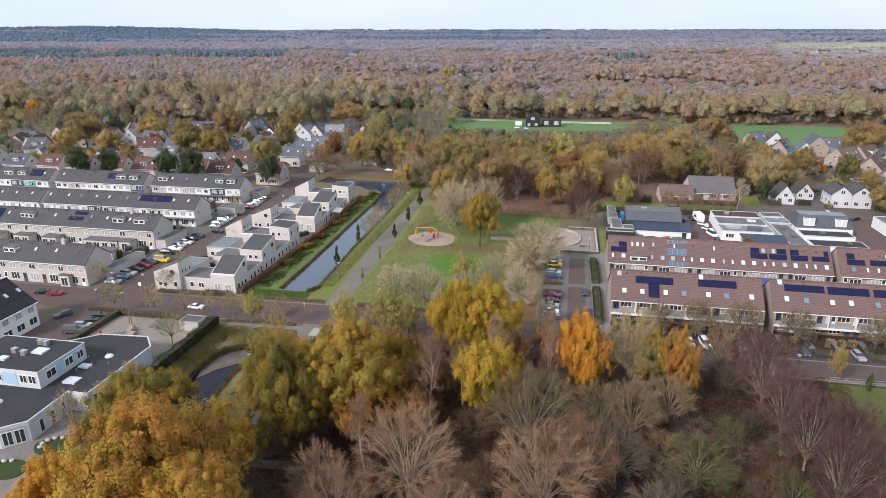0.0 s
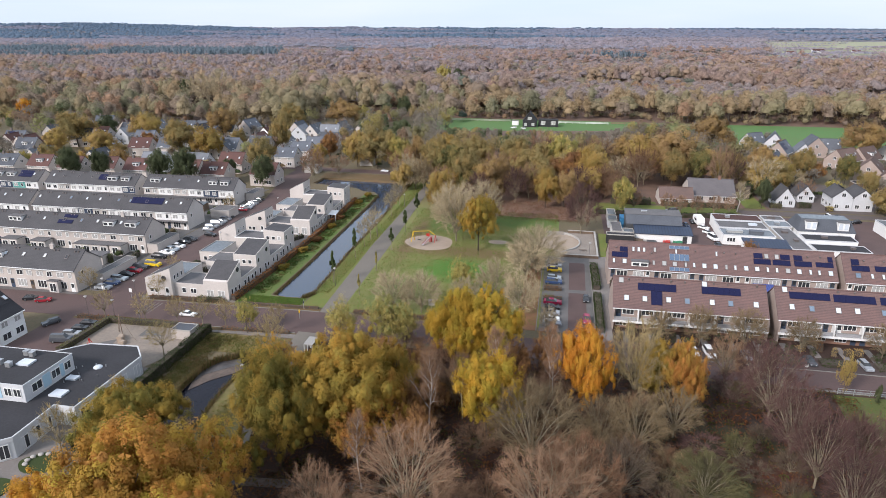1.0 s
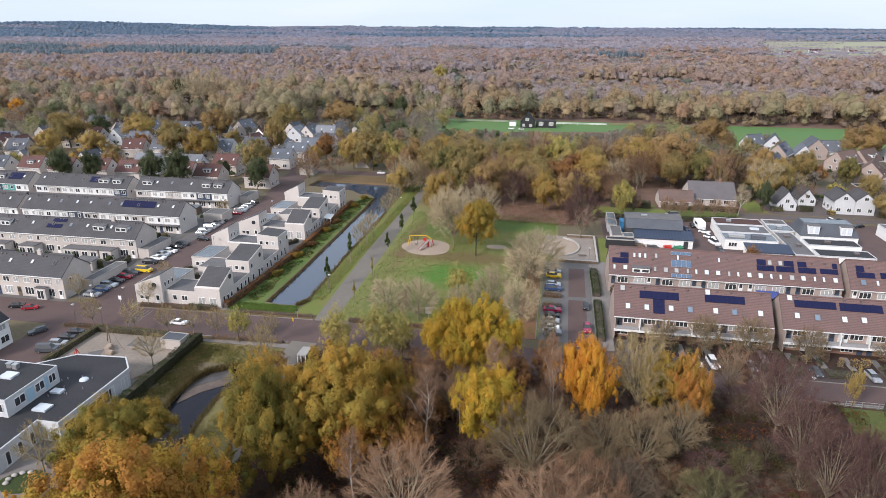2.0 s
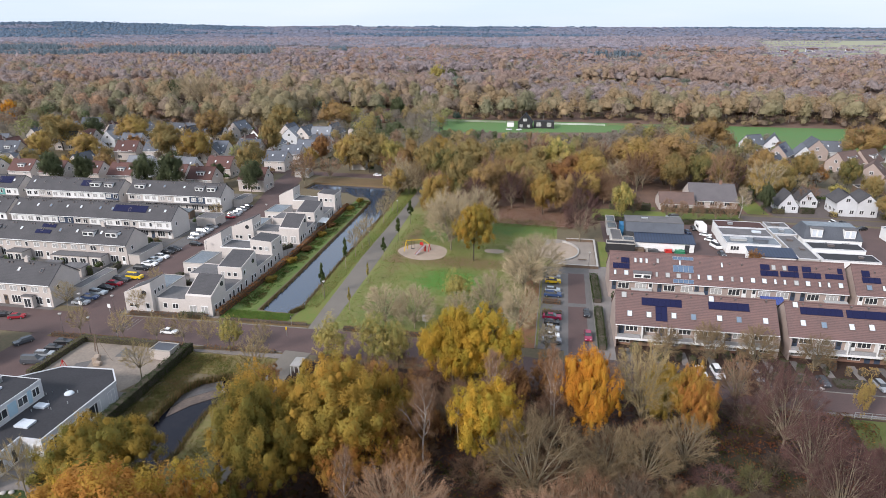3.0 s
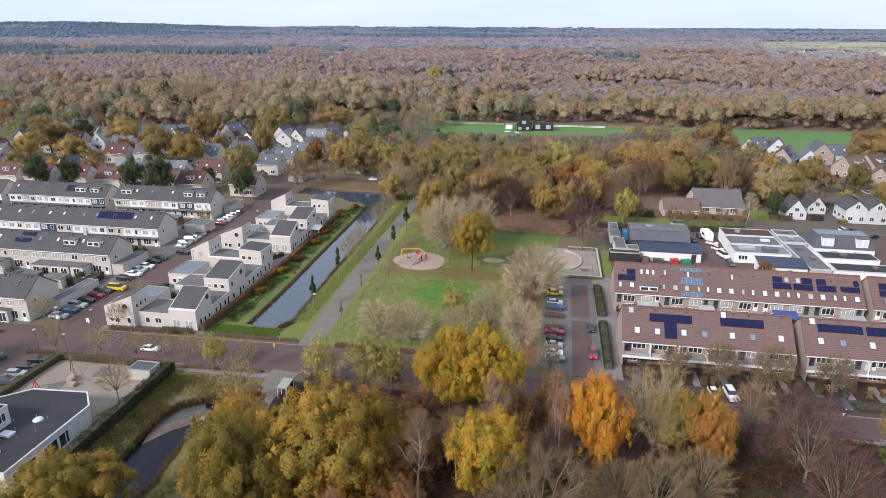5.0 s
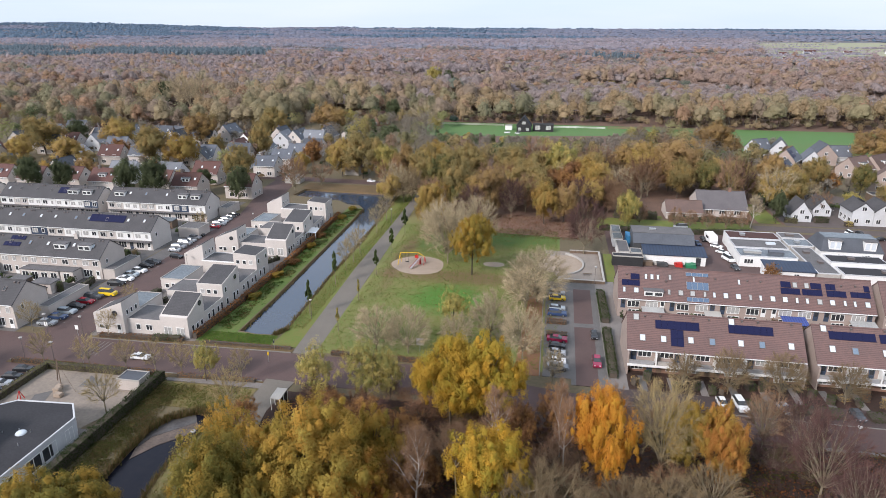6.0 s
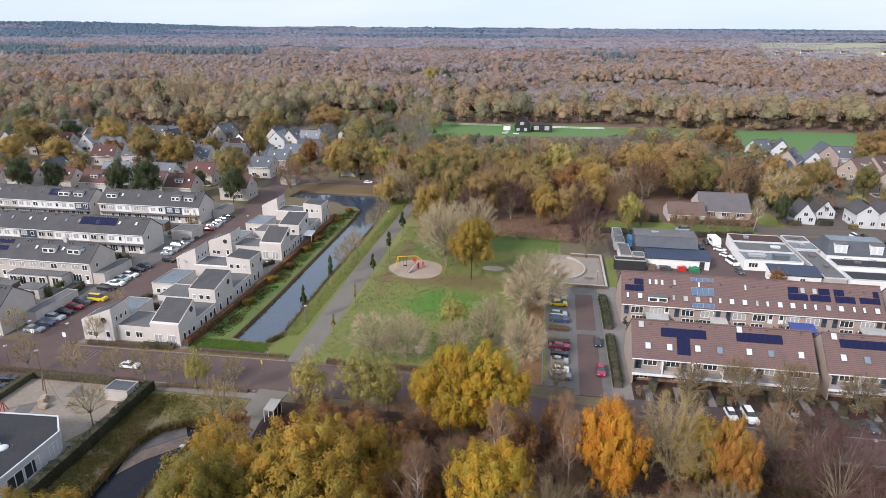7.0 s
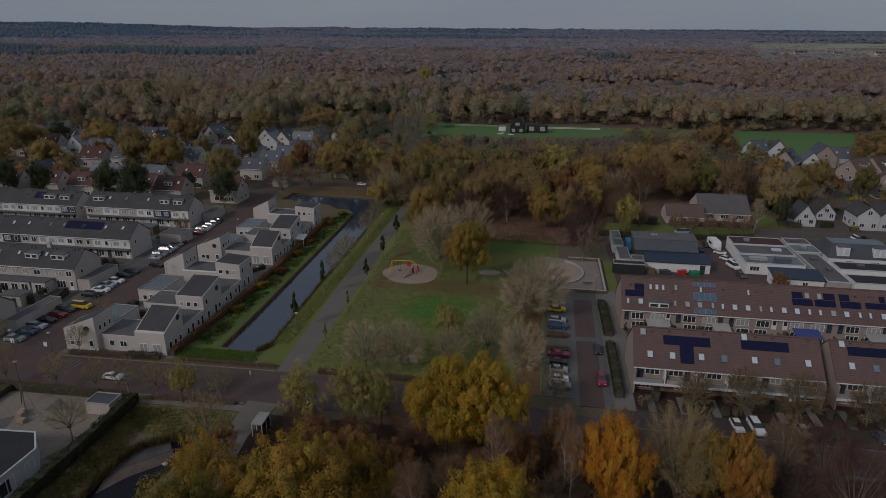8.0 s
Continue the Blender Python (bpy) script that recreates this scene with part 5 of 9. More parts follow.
def step_shed(x0, x1, y0, ym, y1, zl, zt):
    """A workshop whose steep slated front leans back to a nearly flat top."""
    t = thing("workshop", ((x0 + x1) / 2, (y0 + y1) / 2), "dark slate-clad workshop with a steep front roof slope", "workshop", "workshops")
    bm = bmesh.new()
    box(bm, x0, x1, y0, y1, 0.03, zl)
    part("wall", bm, M["dark_metal"], t)
    bm = bmesh.new()
    sec = [(y0 - 0.15, zl), (y1, zl), (y1, zt + 0.1), (ym, zt)]
    ends = [[bm.verts.new((x, y, z)) for y, z in sec] for x in (x0 - 0.1, x1 + 0.1)]
    bm.faces.new(ends[0])
    bm.faces.new(ends[1][::-1])
    for i in range(4):
        bm.faces.new((ends[0][i], ends[0][(i + 1) % 4], ends[1][(i + 1) % 4], ends[1][i]))
    part("slate_front", bm, M["roof_slate"], t)
    bm = bmesh.new()
    slab(bm, [(x0 - 0.2, ym - 0.05, zt + 0.12), (x1 + 0.2, ym - 0.05, zt + 0.12), (x1 + 0.2, y1 + 0.1, zt + 0.22), (x0 - 0.2, y1 + 0.1, zt + 0.22)], 0.1)
    part("flat_roof", bm, M["bitumen_grey"], t)


w1 = pitched_shed("workshop", 24.0, 39.0, 166.7, 171.5, 2.5, 3.5, "white", "corrugated_blue", "white workshop with dark blue corrugated roof")
door(w1, 37.2, 166.69, 0.05, 1.2, 2.1, material="dark_metal")
step_shed(21.8, 37.0, 171.7, 174.2, 180.0, 3.7, 5.8)
for x0, x1, y0, y1, h, wl, rf, lb in ((17.3, 19.9, 178.6, 183.6, 2.4, "white", "roof_wet", "low white store with pale flat roof"), (17.4, 19.8, 184.2, 190.4, 2.6, "concrete", "roof_wet", "open grey store with pale roof"),
                                      (17.8, 20.6, 168.0, 177.2, 2.3, "white", "bitumen_grey", "low white store with grey flat roof"), (20.8, 23.6, 167.4, 171.0, 2.4, "concrete", "roof_wet", "small grey store with flat roof"),
                                      (16.0, 23.4, 163.6, 166.0, 2.6, "black_board", "bitumen", "black boarded store with flat roof")):
    flat_block("store", x0, x1, y0, y1, h, wl, rf, lb, "store", "stores")
for x0, x1, y0, y1, h, wl, rf, lb, wn in ((48.0, 61.0, 182.2, 188.3, 3.2, "white", "roof_brick", "white workshop with reddish flat roof", ()), (47.8, 60.8, 175.1, 181.8, 3.0, "white", "bitumen_grey", "white workshop with grey flat roof", ()),
                                          (47.5, 61.0, 168.6, 174.7, 2.8, "white", "roof_wet", "white workshop with pale wet flat roof", [(49.6, 0.9, 2.2, 1.2), (58.4, 0.9, 2.2, 1.2)]),
                                          (62.4, 68.3, 185.8, 190.4, 2.8, "concrete", "bitumen_grey", "grey flat-roofed workshop beside the lane", ()), (61.9, 68.2, 178.9, 184.4, 2.9, "concrete", "roof_wet", "grey workshop with ponded flat roof", ()),
                                          (62.4, 67.2, 159.4, 178.4, 2.6, "concrete", "bitumen_grey", "long low workshop with grey flat roof", ()), (67.6, 80.4, 166.4, 171.6, 3.2, "white", "bitumen", "white workshop with black flat roof", ()),
                                          (67.6, 80.6, 158.3, 163.6, 3.0, "white", "bitumen", "long white workshop with black flat roof", ())):
    flat_block("workshop", x0, x1, y0, y1, h, wl, rf, lb, "workshop", "workshops", wins=wn)
w2 = pitched_shed("workshop", 51.4, 62.0, 160.0, 164.8, 2.5, 3.3, "white", "corrugated_blue", "white workshop with dark corrugated roof and small window")
window(w2, 58, 159.99, 0.9, 1.2, 1.0)
# ducts, skylights and a plant box on the workshop roofs
for x, y, z, w, d, h, m in ((52, 185, 3.25, 1.2, 1.0, 0.5, "alu"), (57.4, 178.6, 3.05, 2.2, 1.2, 0.35, "skylight"), (51.0, 171.6, 2.85, 4.0, 1.6, 0.5, "curtain"), (56.6, 171.4, 2.85, 3.4, 1.8, 0.7, "roof_slate"), (64.6, 174, 2.65, 1.4, 1.2, 0.5, "zinc"),
                            (65.4, 167, 2.65, 1.0, 1.6, 0.4, "zinc"), (64.8, 181.6, 2.95, 1.2, 1.2, 0.5, "alu"), (73, 169, 3.25, 1.4, 1.0, 0.45, "zinc"), (77, 161, 3.05, 1.0, 1.0, 0.4, "zinc"), (65, 188, 2.85, 2.0, 1.2, 0.4, "zinc"), (27, 177, 5.98, 1.6, 0.8, 0.3, "alu")):
    t = thing("roof_unit", (x, y), {"alu": "bright metal", "skylight": "white glazed", "curtain": "milky glazed", "roof_slate": "slate-clad", "zinc": "dull zinc"}[m] + " box on a workshop roof", "roof unit", "roof units")
    bm = bmesh.new()
    box(bm, x - w / 2, x + w / 2, y - d / 2, y + d / 2, z - 0.02, z + h)
    part("casing", bm, M[m], t)
    bm = bmesh.new()
    box(bm, x - w / 2 - 0.06, x + w / 2 + 0.06, y - d / 2 - 0.06, y + d / 2 + 0.06, z + h + 0.002, z + h + 0.07)
    part("cap", bm, M[m], t)


def mansard(x0, x1, y0, y1):
    t = thing("workshop", ((x0 + x1) / 2, (y0 + y1) / 2), "white workshop with slate mansard storey and two white dormers", "workshop", "workshops")
    bm = bmesh.new()
    box(bm, x0, x1, y0, y1, 0.03, 3.0)
    part("wall", bm, M["white"], t)
    bm = bmesh.new()
    a = [bm.verts.new((x, y, 3.0)) for x, y in rect(x0 - 0.2, x1 + 0.2, y0 - 0.2, y1 + 0.2)]
    b = [bm.verts.new((x, y, 6.0)) for x, y in rect(x0 + 1, x1 - 1, y0 + 2.2, y1 - 2.2)]
    bm.faces.new(a[::-1])
    bm.faces.new(b)
    for i in range(4):
        bm.faces.new((a[i], a[(i + 1) % 4], b[(i + 1) % 4], b[i]))
    part("mansard", bm, M["roof_slate"], t)
    bm = bmesh.new()
    box(bm, x0 + 1.2, x1 - 1.2, y0 + 2.4, y1 - 2.4, 6.0, 6.1)
    part("flat_roof", bm, M["roof_wet"], t)
    for x in (x0 + 3.2, x1 - 3.2):
        dormer(t, x, y0 + 0.2, 3.5, 2.8, 2.3, 2.0, pane="skylight")
    for x in (x0 + 5, x1 - 4):
        window(t, x, y0 - 0.01, 0.8, 2, 1.6)
    return t


mansard(68.6, 83.2, 175.4, 184.6)
flat_block("workshop", 94, 102, 176, 190, 3.2, "white", "roof_wet", "white flat-roofed workshop at the yard end", "workshop", "workshops")


# ---- houses and the low hall beyond the yard ----
def low_hall():
    t = thing("community_hall", (49, 218), "low brick hall with long grey tiled roof", "hall")
    bm = bmesh.new()
    gable_body(bm, 46.5, 61.5, 214.5, 221.6, 228.7, 2.6, 6.7)
    part("wall", bm, M["pale_brick"], t)
    roof_slabs(t, 46.5, 61.5, 214.5, 221.6, 228.7, 2.6, 6.7, M["roof_mauve"], over=0.5)
    bm = bmesh.new()
    gable_body(bm, 36, 47, 209.3, 214, 218.7, 2.4, 5.0)
    part("wing", bm, M["pale_brick"], t)
    roof_slabs(t, 36, 47, 209.3, 214, 218.7, 2.4, 5.0, M["roof_umber"], over=0.4)
    for x in (50, 54, 58.5):
        window(t, x, 214.49, 0.8, 2.2, 1.5)
    for x in (38, 41, 44.6):
        window(t, x, 209.29, 0.8, 1.6, 1.3)
    chimney(t, 57, 221.6, 6.7, "red_brick")
    return t


low_hall()


# ---- trees: crowns of many leaves, bare crowns of many twigs ----
def mesh_of(name, verts, faces, material, colours=None):
    me = bpy.data.meshes.new(name)
    me.from_pydata(np.asarray(verts, float), [], np.asarray(faces, int))
    me.materials.append(material)
    if colours is not None:
        c = me.attributes.new("kind_colour", "FLOAT_COLOR", "POINT")
        rgba = np.ones((len(verts), 4), np.float32)
        rgba[:, :3] = colours
        c.data.foreach_set("color", rgba.ravel())
    return me


def cards(centres, normals, size, rng, three=False):
    """Small leaves at the centres, square to the normals: quads, or triangles."""
    n = len(centres)
    nn = normals / np.linalg.norm(normals, axis=1)[:, None]
    a = np.cross(nn, rng.normal(size=(n, 3)))
    a /= np.linalg.norm(a, axis=1)[:, None]
    b = np.cross(nn, a)
    s = (np.asarray(size) * rng.uniform(0.6, 1.4, n))[:, None]
    bend = nn * s * 0.25
    if three:
        v = np.stack([centres - a * s - b * s * 0.6, centres + a * s - b * s * 0.6, centres + b * s], 1).reshape(-1, 3)
        return v, np.arange(3 * n).reshape(n, 3)
    v = np.stack([centres - a * s * 0.8 - bend, centres - b * s * 0.55, centres + a * s * 0.8 - bend, centres + b * s * 0.55], 1).reshape(-1, 3)
    return v, np.arange(4 * n).reshape(n, 4)


def unit_dirs(n, rng):
    d = rng.normal(size=(n, 3))
    return d / np.linalg.norm(d, axis=1)[:, None]


def crown_mesh(seed, clumps, per, size, name="crown", lobes=8, loose=0.0, puff=1.0):
    """A crown of leaf clumps, about 1 in radius round the origin: several round lobes, each covered with clumps of leaves."""
    rng = np.random.default_rng(seed)
    ld = unit_dirs(lobes, rng)
    ld[:, 2] = np.where(ld[:, 2] < -0.35, -ld[:, 2] * 0.6, ld[:, 2])
    turn = np.arange(lobes) * 2.4 + seed
    ld[:, 0], ld[:, 1] = np.cos(turn) * np.hypot(ld[:, 0], ld[:, 1]), np.sin(turn) * np.hypot(ld[:, 0], ld[:, 1])
    lc = ld * rng.uniform(0.40, 0.66, lobes)[:, None]
    lc[0], lc[1] = (0.06, -0.05, 0.46), (0, 0, -0.2)
    lr = rng.uniform(0.27, 0.47, lobes)
    lr[1] = 0.55
    weight = lr ** 2 / (lr ** 2).sum()
    which = rng.choice(lobes, clumps, p=weight)
    d = unit_dirs(clumps, rng)
    d = d + 0.6 * lc[which]
    d /= np.linalg.norm(d, axis=1)[:, None]
    c = lc[which] + d * (lr[which] * rng.uniform(0.48, 1.2 + loose, clumps))[:, None]
    c[:, 2] = np.maximum(c[:, 2], -0.9)
    cr = rng.uniform(0.05, 0.165, clumps) * puff
    i = np.repeat(np.arange(clumps), per)
    dd = unit_dirs(clumps * per, rng)
    # sprays reach up and out from the lobes
    reach = np.array([0.9, 0.9, 1.15])
    p = c[i] + dd * reach * (cr[i] * rng.uniform(0.1, 1.0, clumps * per) ** 0.6)[:, None]
    nrm = d[i] * 0.8 + dd * 0.95 + rng.normal(size=dd.shape) * 0.22 + np.array([0, 0, 0.2])
    v, f = cards(p, nrm, size, rng, three=True)
    shade = np.repeat(np.clip(rng.normal(0.25, 0.35, lobes)[which] * 0.6 + rng.normal(0.16, 0.42, clumps), 0, 1.0)[i], 3)
    # larger leaves deep inside close the crown
    k = clumps
    di = unit_dirs(k, rng)
    wi = rng.integers(0, lobes, k)
    vi, fi = cards(lc[wi] + di * (lr[wi] * 0.48)[:, None], di + rng.normal(size=di.shape) * 0.3, size * 3.2, rng, three=True)
    me = mesh_of(name, np.concatenate([v, vi]), np.concatenate([f, fi + len(v)]), M["leaf_olive"])
    at = me.attributes.new("tuft", "FLOAT", "POINT")
    at.data.foreach_set("value", np.concatenate([shade, np.zeros(len(vi))]).astype(np.float32))
    return me


class Bars:
    """Collects tapered bars into one mesh."""

    def __init__(self):
        self.v, self.f = [], []

    def bar(self, p, q, r0, r1, sides=4):
        p, q = np.asarray(p, float), np.asarray(q, float)
        d = q - p
        d = d / (np.linalg.norm(d) + 1e-9)
        u = np.cross(d, [0.31, 0.87, 0.38])
        u /= np.linalg.norm(u) + 1e-9
        w = np.cross(d, u)
        k = len(self.v)
        for c, r in ((p, r0), (q, r1)):
            for i in range(sides):
                a = 2 * math.pi * i / sides
                self.v.append(c + (u * math.cos(a) + w * math.sin(a)) * r)
        for i in range(sides):
            j = (i + 1) % sides
            self.f.append((k + i, k + j, k + sides + j, k + sides + i))

    def mesh(self, name, material):
        return mesh_of(name, np.array(self.v), self.f, material)


def turned(d, spread, rng):
    v = np.asarray(d) + rng.normal(size=3) * spread
    return v / np.linalg.norm(v)


def skeleton_tree(seed, limbs, bark, upright=0.8, fork=0.28, spread=0.34, subs=7, thick=0.018):
    """Trunk and limbs of a tree 1 high and about 0.7 wide; returns its mesh and the ends of its branches."""
    rng = np.random.default_rng(seed)
    bars, tips = Bars(), []
    bend = rng.normal(size=2) * 0.02
    base, mid = np.zeros(3), np.array([bend[0], bend[1], fork])
    top = np.array([bend[0] * 2, bend[1] * 2, 0.66])
    bars.bar(base, mid, thick, thick * 0.8, 6)
    bars.bar(mid, top, thick * 0.8, thick * 0.4, 5)
    bars.bar(top, top + [0.01, 0, 0.26], thick * 0.4, thick * 0.1, 4)
    tips.append((top, top + np.array([0.01, 0, 0.26])))
    for i in range(limbs):
        a = 2 * math.pi * (i + rng.uniform(0, 0.7)) / limbs
        h = fork + (0.45 * i / limbs) * rng.uniform(0.6, 1.1)
        start = mid + (top - mid) * np.clip((h - fork) / (0.66 - fork), 0, 1)
        out = np.array([math.cos(a), math.sin(a), upright * rng.uniform(0.7, 1.4)])
        out /= np.linalg.norm(out)
        length = spread * rng.uniform(0.75, 1.15) * (1.25 - 0.7 * (h - fork))
        p, r = start, thick * 0.42
        for k in range(4):
            q = p + out * length / 4
            bars.bar(p, q, r, r * 0.72, 4)
            if k:
                for _ in range(max(1, subs // 3)):
                    d2 = turned(out + np.array([0, 0, 0.45]), 0.36, rng)
                    e = p + d2 * length * rng.uniform(0.3, 0.55)
                    bars.bar(p, e, r * 0.5, r * 0.18, 3)
                    tips.append((p, e))
            p, r = q, r * 0.72
            out = turned(out + np.array([0, 0, 0.2]), 0.12, rng)
        tips.append((p - out * length / 4, p))
    return bars.mesh("trunk", M[bark]), tips


def twig_mesh(seed, tips, per, length, width, fan=0.5, up=0.25):
    """Fine twigs as long thin slivers round the branch ends."""
    rng = np.random.default_rng(seed + 99)
    a = np.array([t[0] for t in tips])
    b = np.array([t[1] for t in tips])
    n = len(tips) * per
    i = np.repeat(np.arange(len(tips)), per)
    f = rng.uniform(0.25, 1.05, n)[:, None]
    p = a[i] + (b[i] - a[i]) * f
    d = (b - a) / (np.linalg.norm(b - a, axis=1)[:, None] + 1e-9)
    dd = d[i] + rng.normal(size=(n, 3)) * fan + np.array([0, 0, up])
    dd /= np.linalg.norm(dd, axis=1)[:, None]
    ln = (length * rng.uniform(0.4, 1.3, n))[:, None]
    side = np.cross(dd, rng.normal(size=(n, 3)))
    side /= np.linalg.norm(side, axis=1)[:, None]
    q = p + dd * ln
    v1 = np.stack([p - side * width, p + side * width, q], 1)
    # each twig carries three finer ones
    allv = [v1]
    for k in range(3):
        g = rng.uniform(0.3, 0.8, n)[:, None]
        p2 = p + dd * ln * g
        d2 = dd + rng.normal(size=(n, 3)) * 0.55
        d2 /= np.linalg.norm(d2, axis=1)[:, None]
        allv.append(np.stack([p2 - side * width * 0.7, p2 + side * width * 0.7, p2 + d2 * ln * 0.6], 1))
    v = np.concatenate(allv).reshape(-1, 3)
    return mesh_of("twig_crown", v, np.arange(len(v)).reshape(-1, 3), M["twig_brown"])


NEAR_CROWNS = [crown_mesh(k, 360, 130, 0.0155, lobes=17, puff=1.1) for k in (1, 2, 3, 4)]
FINE_CROWNS = [crown_mesh(k, 460, 230, 0.0118, lobes=20, puff=1.0) for k in (5, 6)]
THIN_CROWNS = [crown_mesh(k, 230, 60, 0.0175, lobes=11, loose=0.25, puff=1.2) for k in (11, 12)]
MID_CROWNS = [crown_mesh(k, 190, 104, 0.0255, lobes=13, puff=1.6) for k in (21, 22, 23, 24)]
FAR_CROWNS = [crown_mesh(k, 140, 84, 0.033, lobes=11, puff=1.8) for k in (91, 92, 93, 94)]
BOUGHS = [skeleton_tree(k, 9, "bark", spread=0.36)[0] for k in (31, 32, 33)]


def dome_tree(seed, limbs, subs, per, length, width, fork=0.13, thick=0.014, lean=0.35, fan=0.34, bark="bark_pale", low=0.16):
    """A leafless tree 1 high and 0.42 in radius: limbs arch up to all sides of a domed crown, edged with a haze of fine twigs."""
    rng = np.random.default_rng(seed)
    bars, tips = Bars(), []
    half, mid_z = np.array([0.42, 0.42, (0.98 - low) / 2]), (0.98 + low) / 2
    centre = np.array([0, 0, mid_z])
    root = np.array([0.0, 0.0, fork])
    bars.bar((0, 0, 0), root, thick, thick * 0.85, 6)
    for i in range(limbs):
        z = 1 - (i + 0.5) / limbs * 1.45
        a = i * 2.39996 + rng.normal() * 0.25
        q = math.sqrt(max(0.0, 1 - z * z))
        goal = centre + np.array([math.cos(a) * q, math.sin(a) * q, z]) * half * rng.uniform(0.86, 1.0)
        bow = root + (goal - root) * np.array([lean, lean, 0.62]) + rng.normal(size=3) * 0.045
        line = [root * (1 - u) ** 2 + bow * 2 * u * (1 - u) + goal * u * u for u in np.linspace(0, 1, 6)]
        for k in range(1, 5):
            line[k] = line[k] + rng.normal(size=3) * 0.009
        r = thick * rng.uniform(0.38, 0.62)
        for k in range(5):
            bars.bar(line[k], line[k + 1], r * (1 - 0.17 * k), r * (0.83 - 0.17 * k) + 0.0004, 4 if k < 2 else 3)
        tips += [(line[3], line[4]), (line[4], line[5])]
        for k in range(subs):
            u = rng.uniform(0.35, 0.9)
            p = root * (1 - u) ** 2 + bow * 2 * u * (1 - u) + goal * u * u
            way = (goal - centre) / half + rng.normal(size=3) * 0.42
            end = centre + way / np.linalg.norm(way) * half * rng.uniform(0.82, 1.0)
            e = p + (end - p) * min(1.0, 0.30 / (np.linalg.norm(end - p) + 1e-6))
            bars.bar(p, e, r * 0.45 * (1.1 - u), 0.0006, 3)
            tips.append((p, e))
    trunk = bars.mesh("trunk", M[bark])
    a0, b0 = np.array([t[0] for t in tips]), np.array([t[1] for t in tips])
    n = len(tips) * per
    i = np.repeat(np.arange(len(tips)), per)
    p = a0[i] + (b0 - a0)[i] * rng.uniform(0.2, 1.0, n)[:, None]
    out = (p - centre) / half
    d = (b0 - a0)[i] / (np.linalg.norm((b0 - a0)[i], axis=1)[:, None] + 1e-9) * 0.7 + out * 0.5 + rng.normal(size=(n, 3)) * fan + np.array([0, 0, 0.22])
    d /= np.linalg.norm(d, axis=1)[:, None]
    ln = (length * rng.uniform(0.5, 1.3, n))[:, None]
    side = np.cross(d, rng.normal(size=(n, 3)))
    side *= width / np.linalg.norm(side, axis=1)[:, None]
    tri = [np.stack([p - side, p + side, p + d * ln], 1)]
    for k in range(2):
        p2 = p + d * ln * rng.uniform(0.25, 0.75, n)[:, None]
        d2 = d + rng.normal(size=(n, 3)) * 0.5
        d2 /= np.linalg.norm(d2, axis=1)[:, None]
        tri.append(np.stack([p2 - side * 0.75, p2 + side * 0.75, p2 + d2 * ln * 0.6], 1))
    v = np.concatenate(tri).reshape(-1, 3)
    return trunk, mesh_of("twig_crown", v, np.arange(len(v)).reshape(-1, 3), M["twig_brown"])


BARE = [dome_tree(41, 28, 6, 34, 0.085, 0.0009, thick=0.0165), dome_tree(42, 24, 7, 34, 0.095, 0.0009, lean=0.5, thick=0.0165), dome_tree(43, 28, 6, 34, 0.08, 0.0009, lean=0.28, thick=0.0165),
        dome_tree(44, 24, 7, 34, 0.09, 0.0009, lean=0.42, thick=0.0165)]
BARE_PARK = [dome_tree(145 + k, 24, 5, 36, 0.10, 0.0011, lean=0.38, fork=0.15, low=0.12, thick=0.0125) for k in range(3)]
BARE_FAR = [dome_tree(45 + k, 15, 3, 13, 0.15, 0.0030, lean=0.4) for k in range(3)]
BARE_STREET = [dome_tree(245 + k, 15, 4, 16, 0.11, 0.0019, lean=0.35, fork=0.3, low=0.32, thick=0.017) for k in range(2)]
THICKET = [dome_tree(55 + k, 16, 4, 14, 0.2, 0.0024, fork=0.03, thick=0.010, lean=0.5, fan=0.45) for k in range(3)]
def birch_tree(seed):
    """Trunk and side limbs of a birch 1 high: a bowed white stem, limbs that rise and thin, fine ends that hang."""
    rng = np.random.default_rng(seed)
    bars, tips = Bars(), []
    sway = rng.normal(size=2) * 0.035
    stem = [np.array([sway[0] * math.sin(2.6 * u) + 0.012 * math.sin(9 * u + seed), sway[1] * math.sin(3.1 * u) + 0.012 * math.cos(8 * u), 0.92 * u]) for u in np.linspace(0, 1, 9)]
    for k in range(8):
        bars.bar(stem[k], stem[k + 1], 0.016 * (1 - 0.108 * k), 0.016 * (1 - 0.108 * (k + 1)), 5)
    tips.append((stem[7], stem[8]))
    for i in range(15):
        u = 0.34 + 0.6 * i / 15 + rng.uniform(-0.02, 0.02)
        j = min(int(u * 8), 7)
        p = stem[j] + (stem[j + 1] - stem[j]) * (u * 8 - j)
        a = i * 2.4 + rng.normal() * 0.3
        d = np.array([math.cos(a), math.sin(a), rng.uniform(0.7, 1.3)])
        d /= np.linalg.norm(d)
        step, r = (0.4 * (1.12 - u) + 0.03) * rng.uniform(0.75, 1.2) / 4, 0.0085 * (1.15 - u) + 0.0008
        for k in range(4):
            q = p + d * step
            bars.bar(p, q, r, r * 0.68, 4)
            if k:
                for m in range(2):
                    e = p + turned(d + np.array([0, 0, 0.1]), 0.5, rng) * step * rng.uniform(1.0, 1.7)
                    bars.bar(p, e, r * 0.45, r * 0.15, 3)
                    tips.append((p, e))
            p, r = q, r * 0.68
            d = turned(d + np.array([0, 0, 0.22 if k < 2 else -0.1]), 0.16, rng)
        tips.append((p - d * step, p))
    return bars.mesh("trunk", M["birch"]), tips


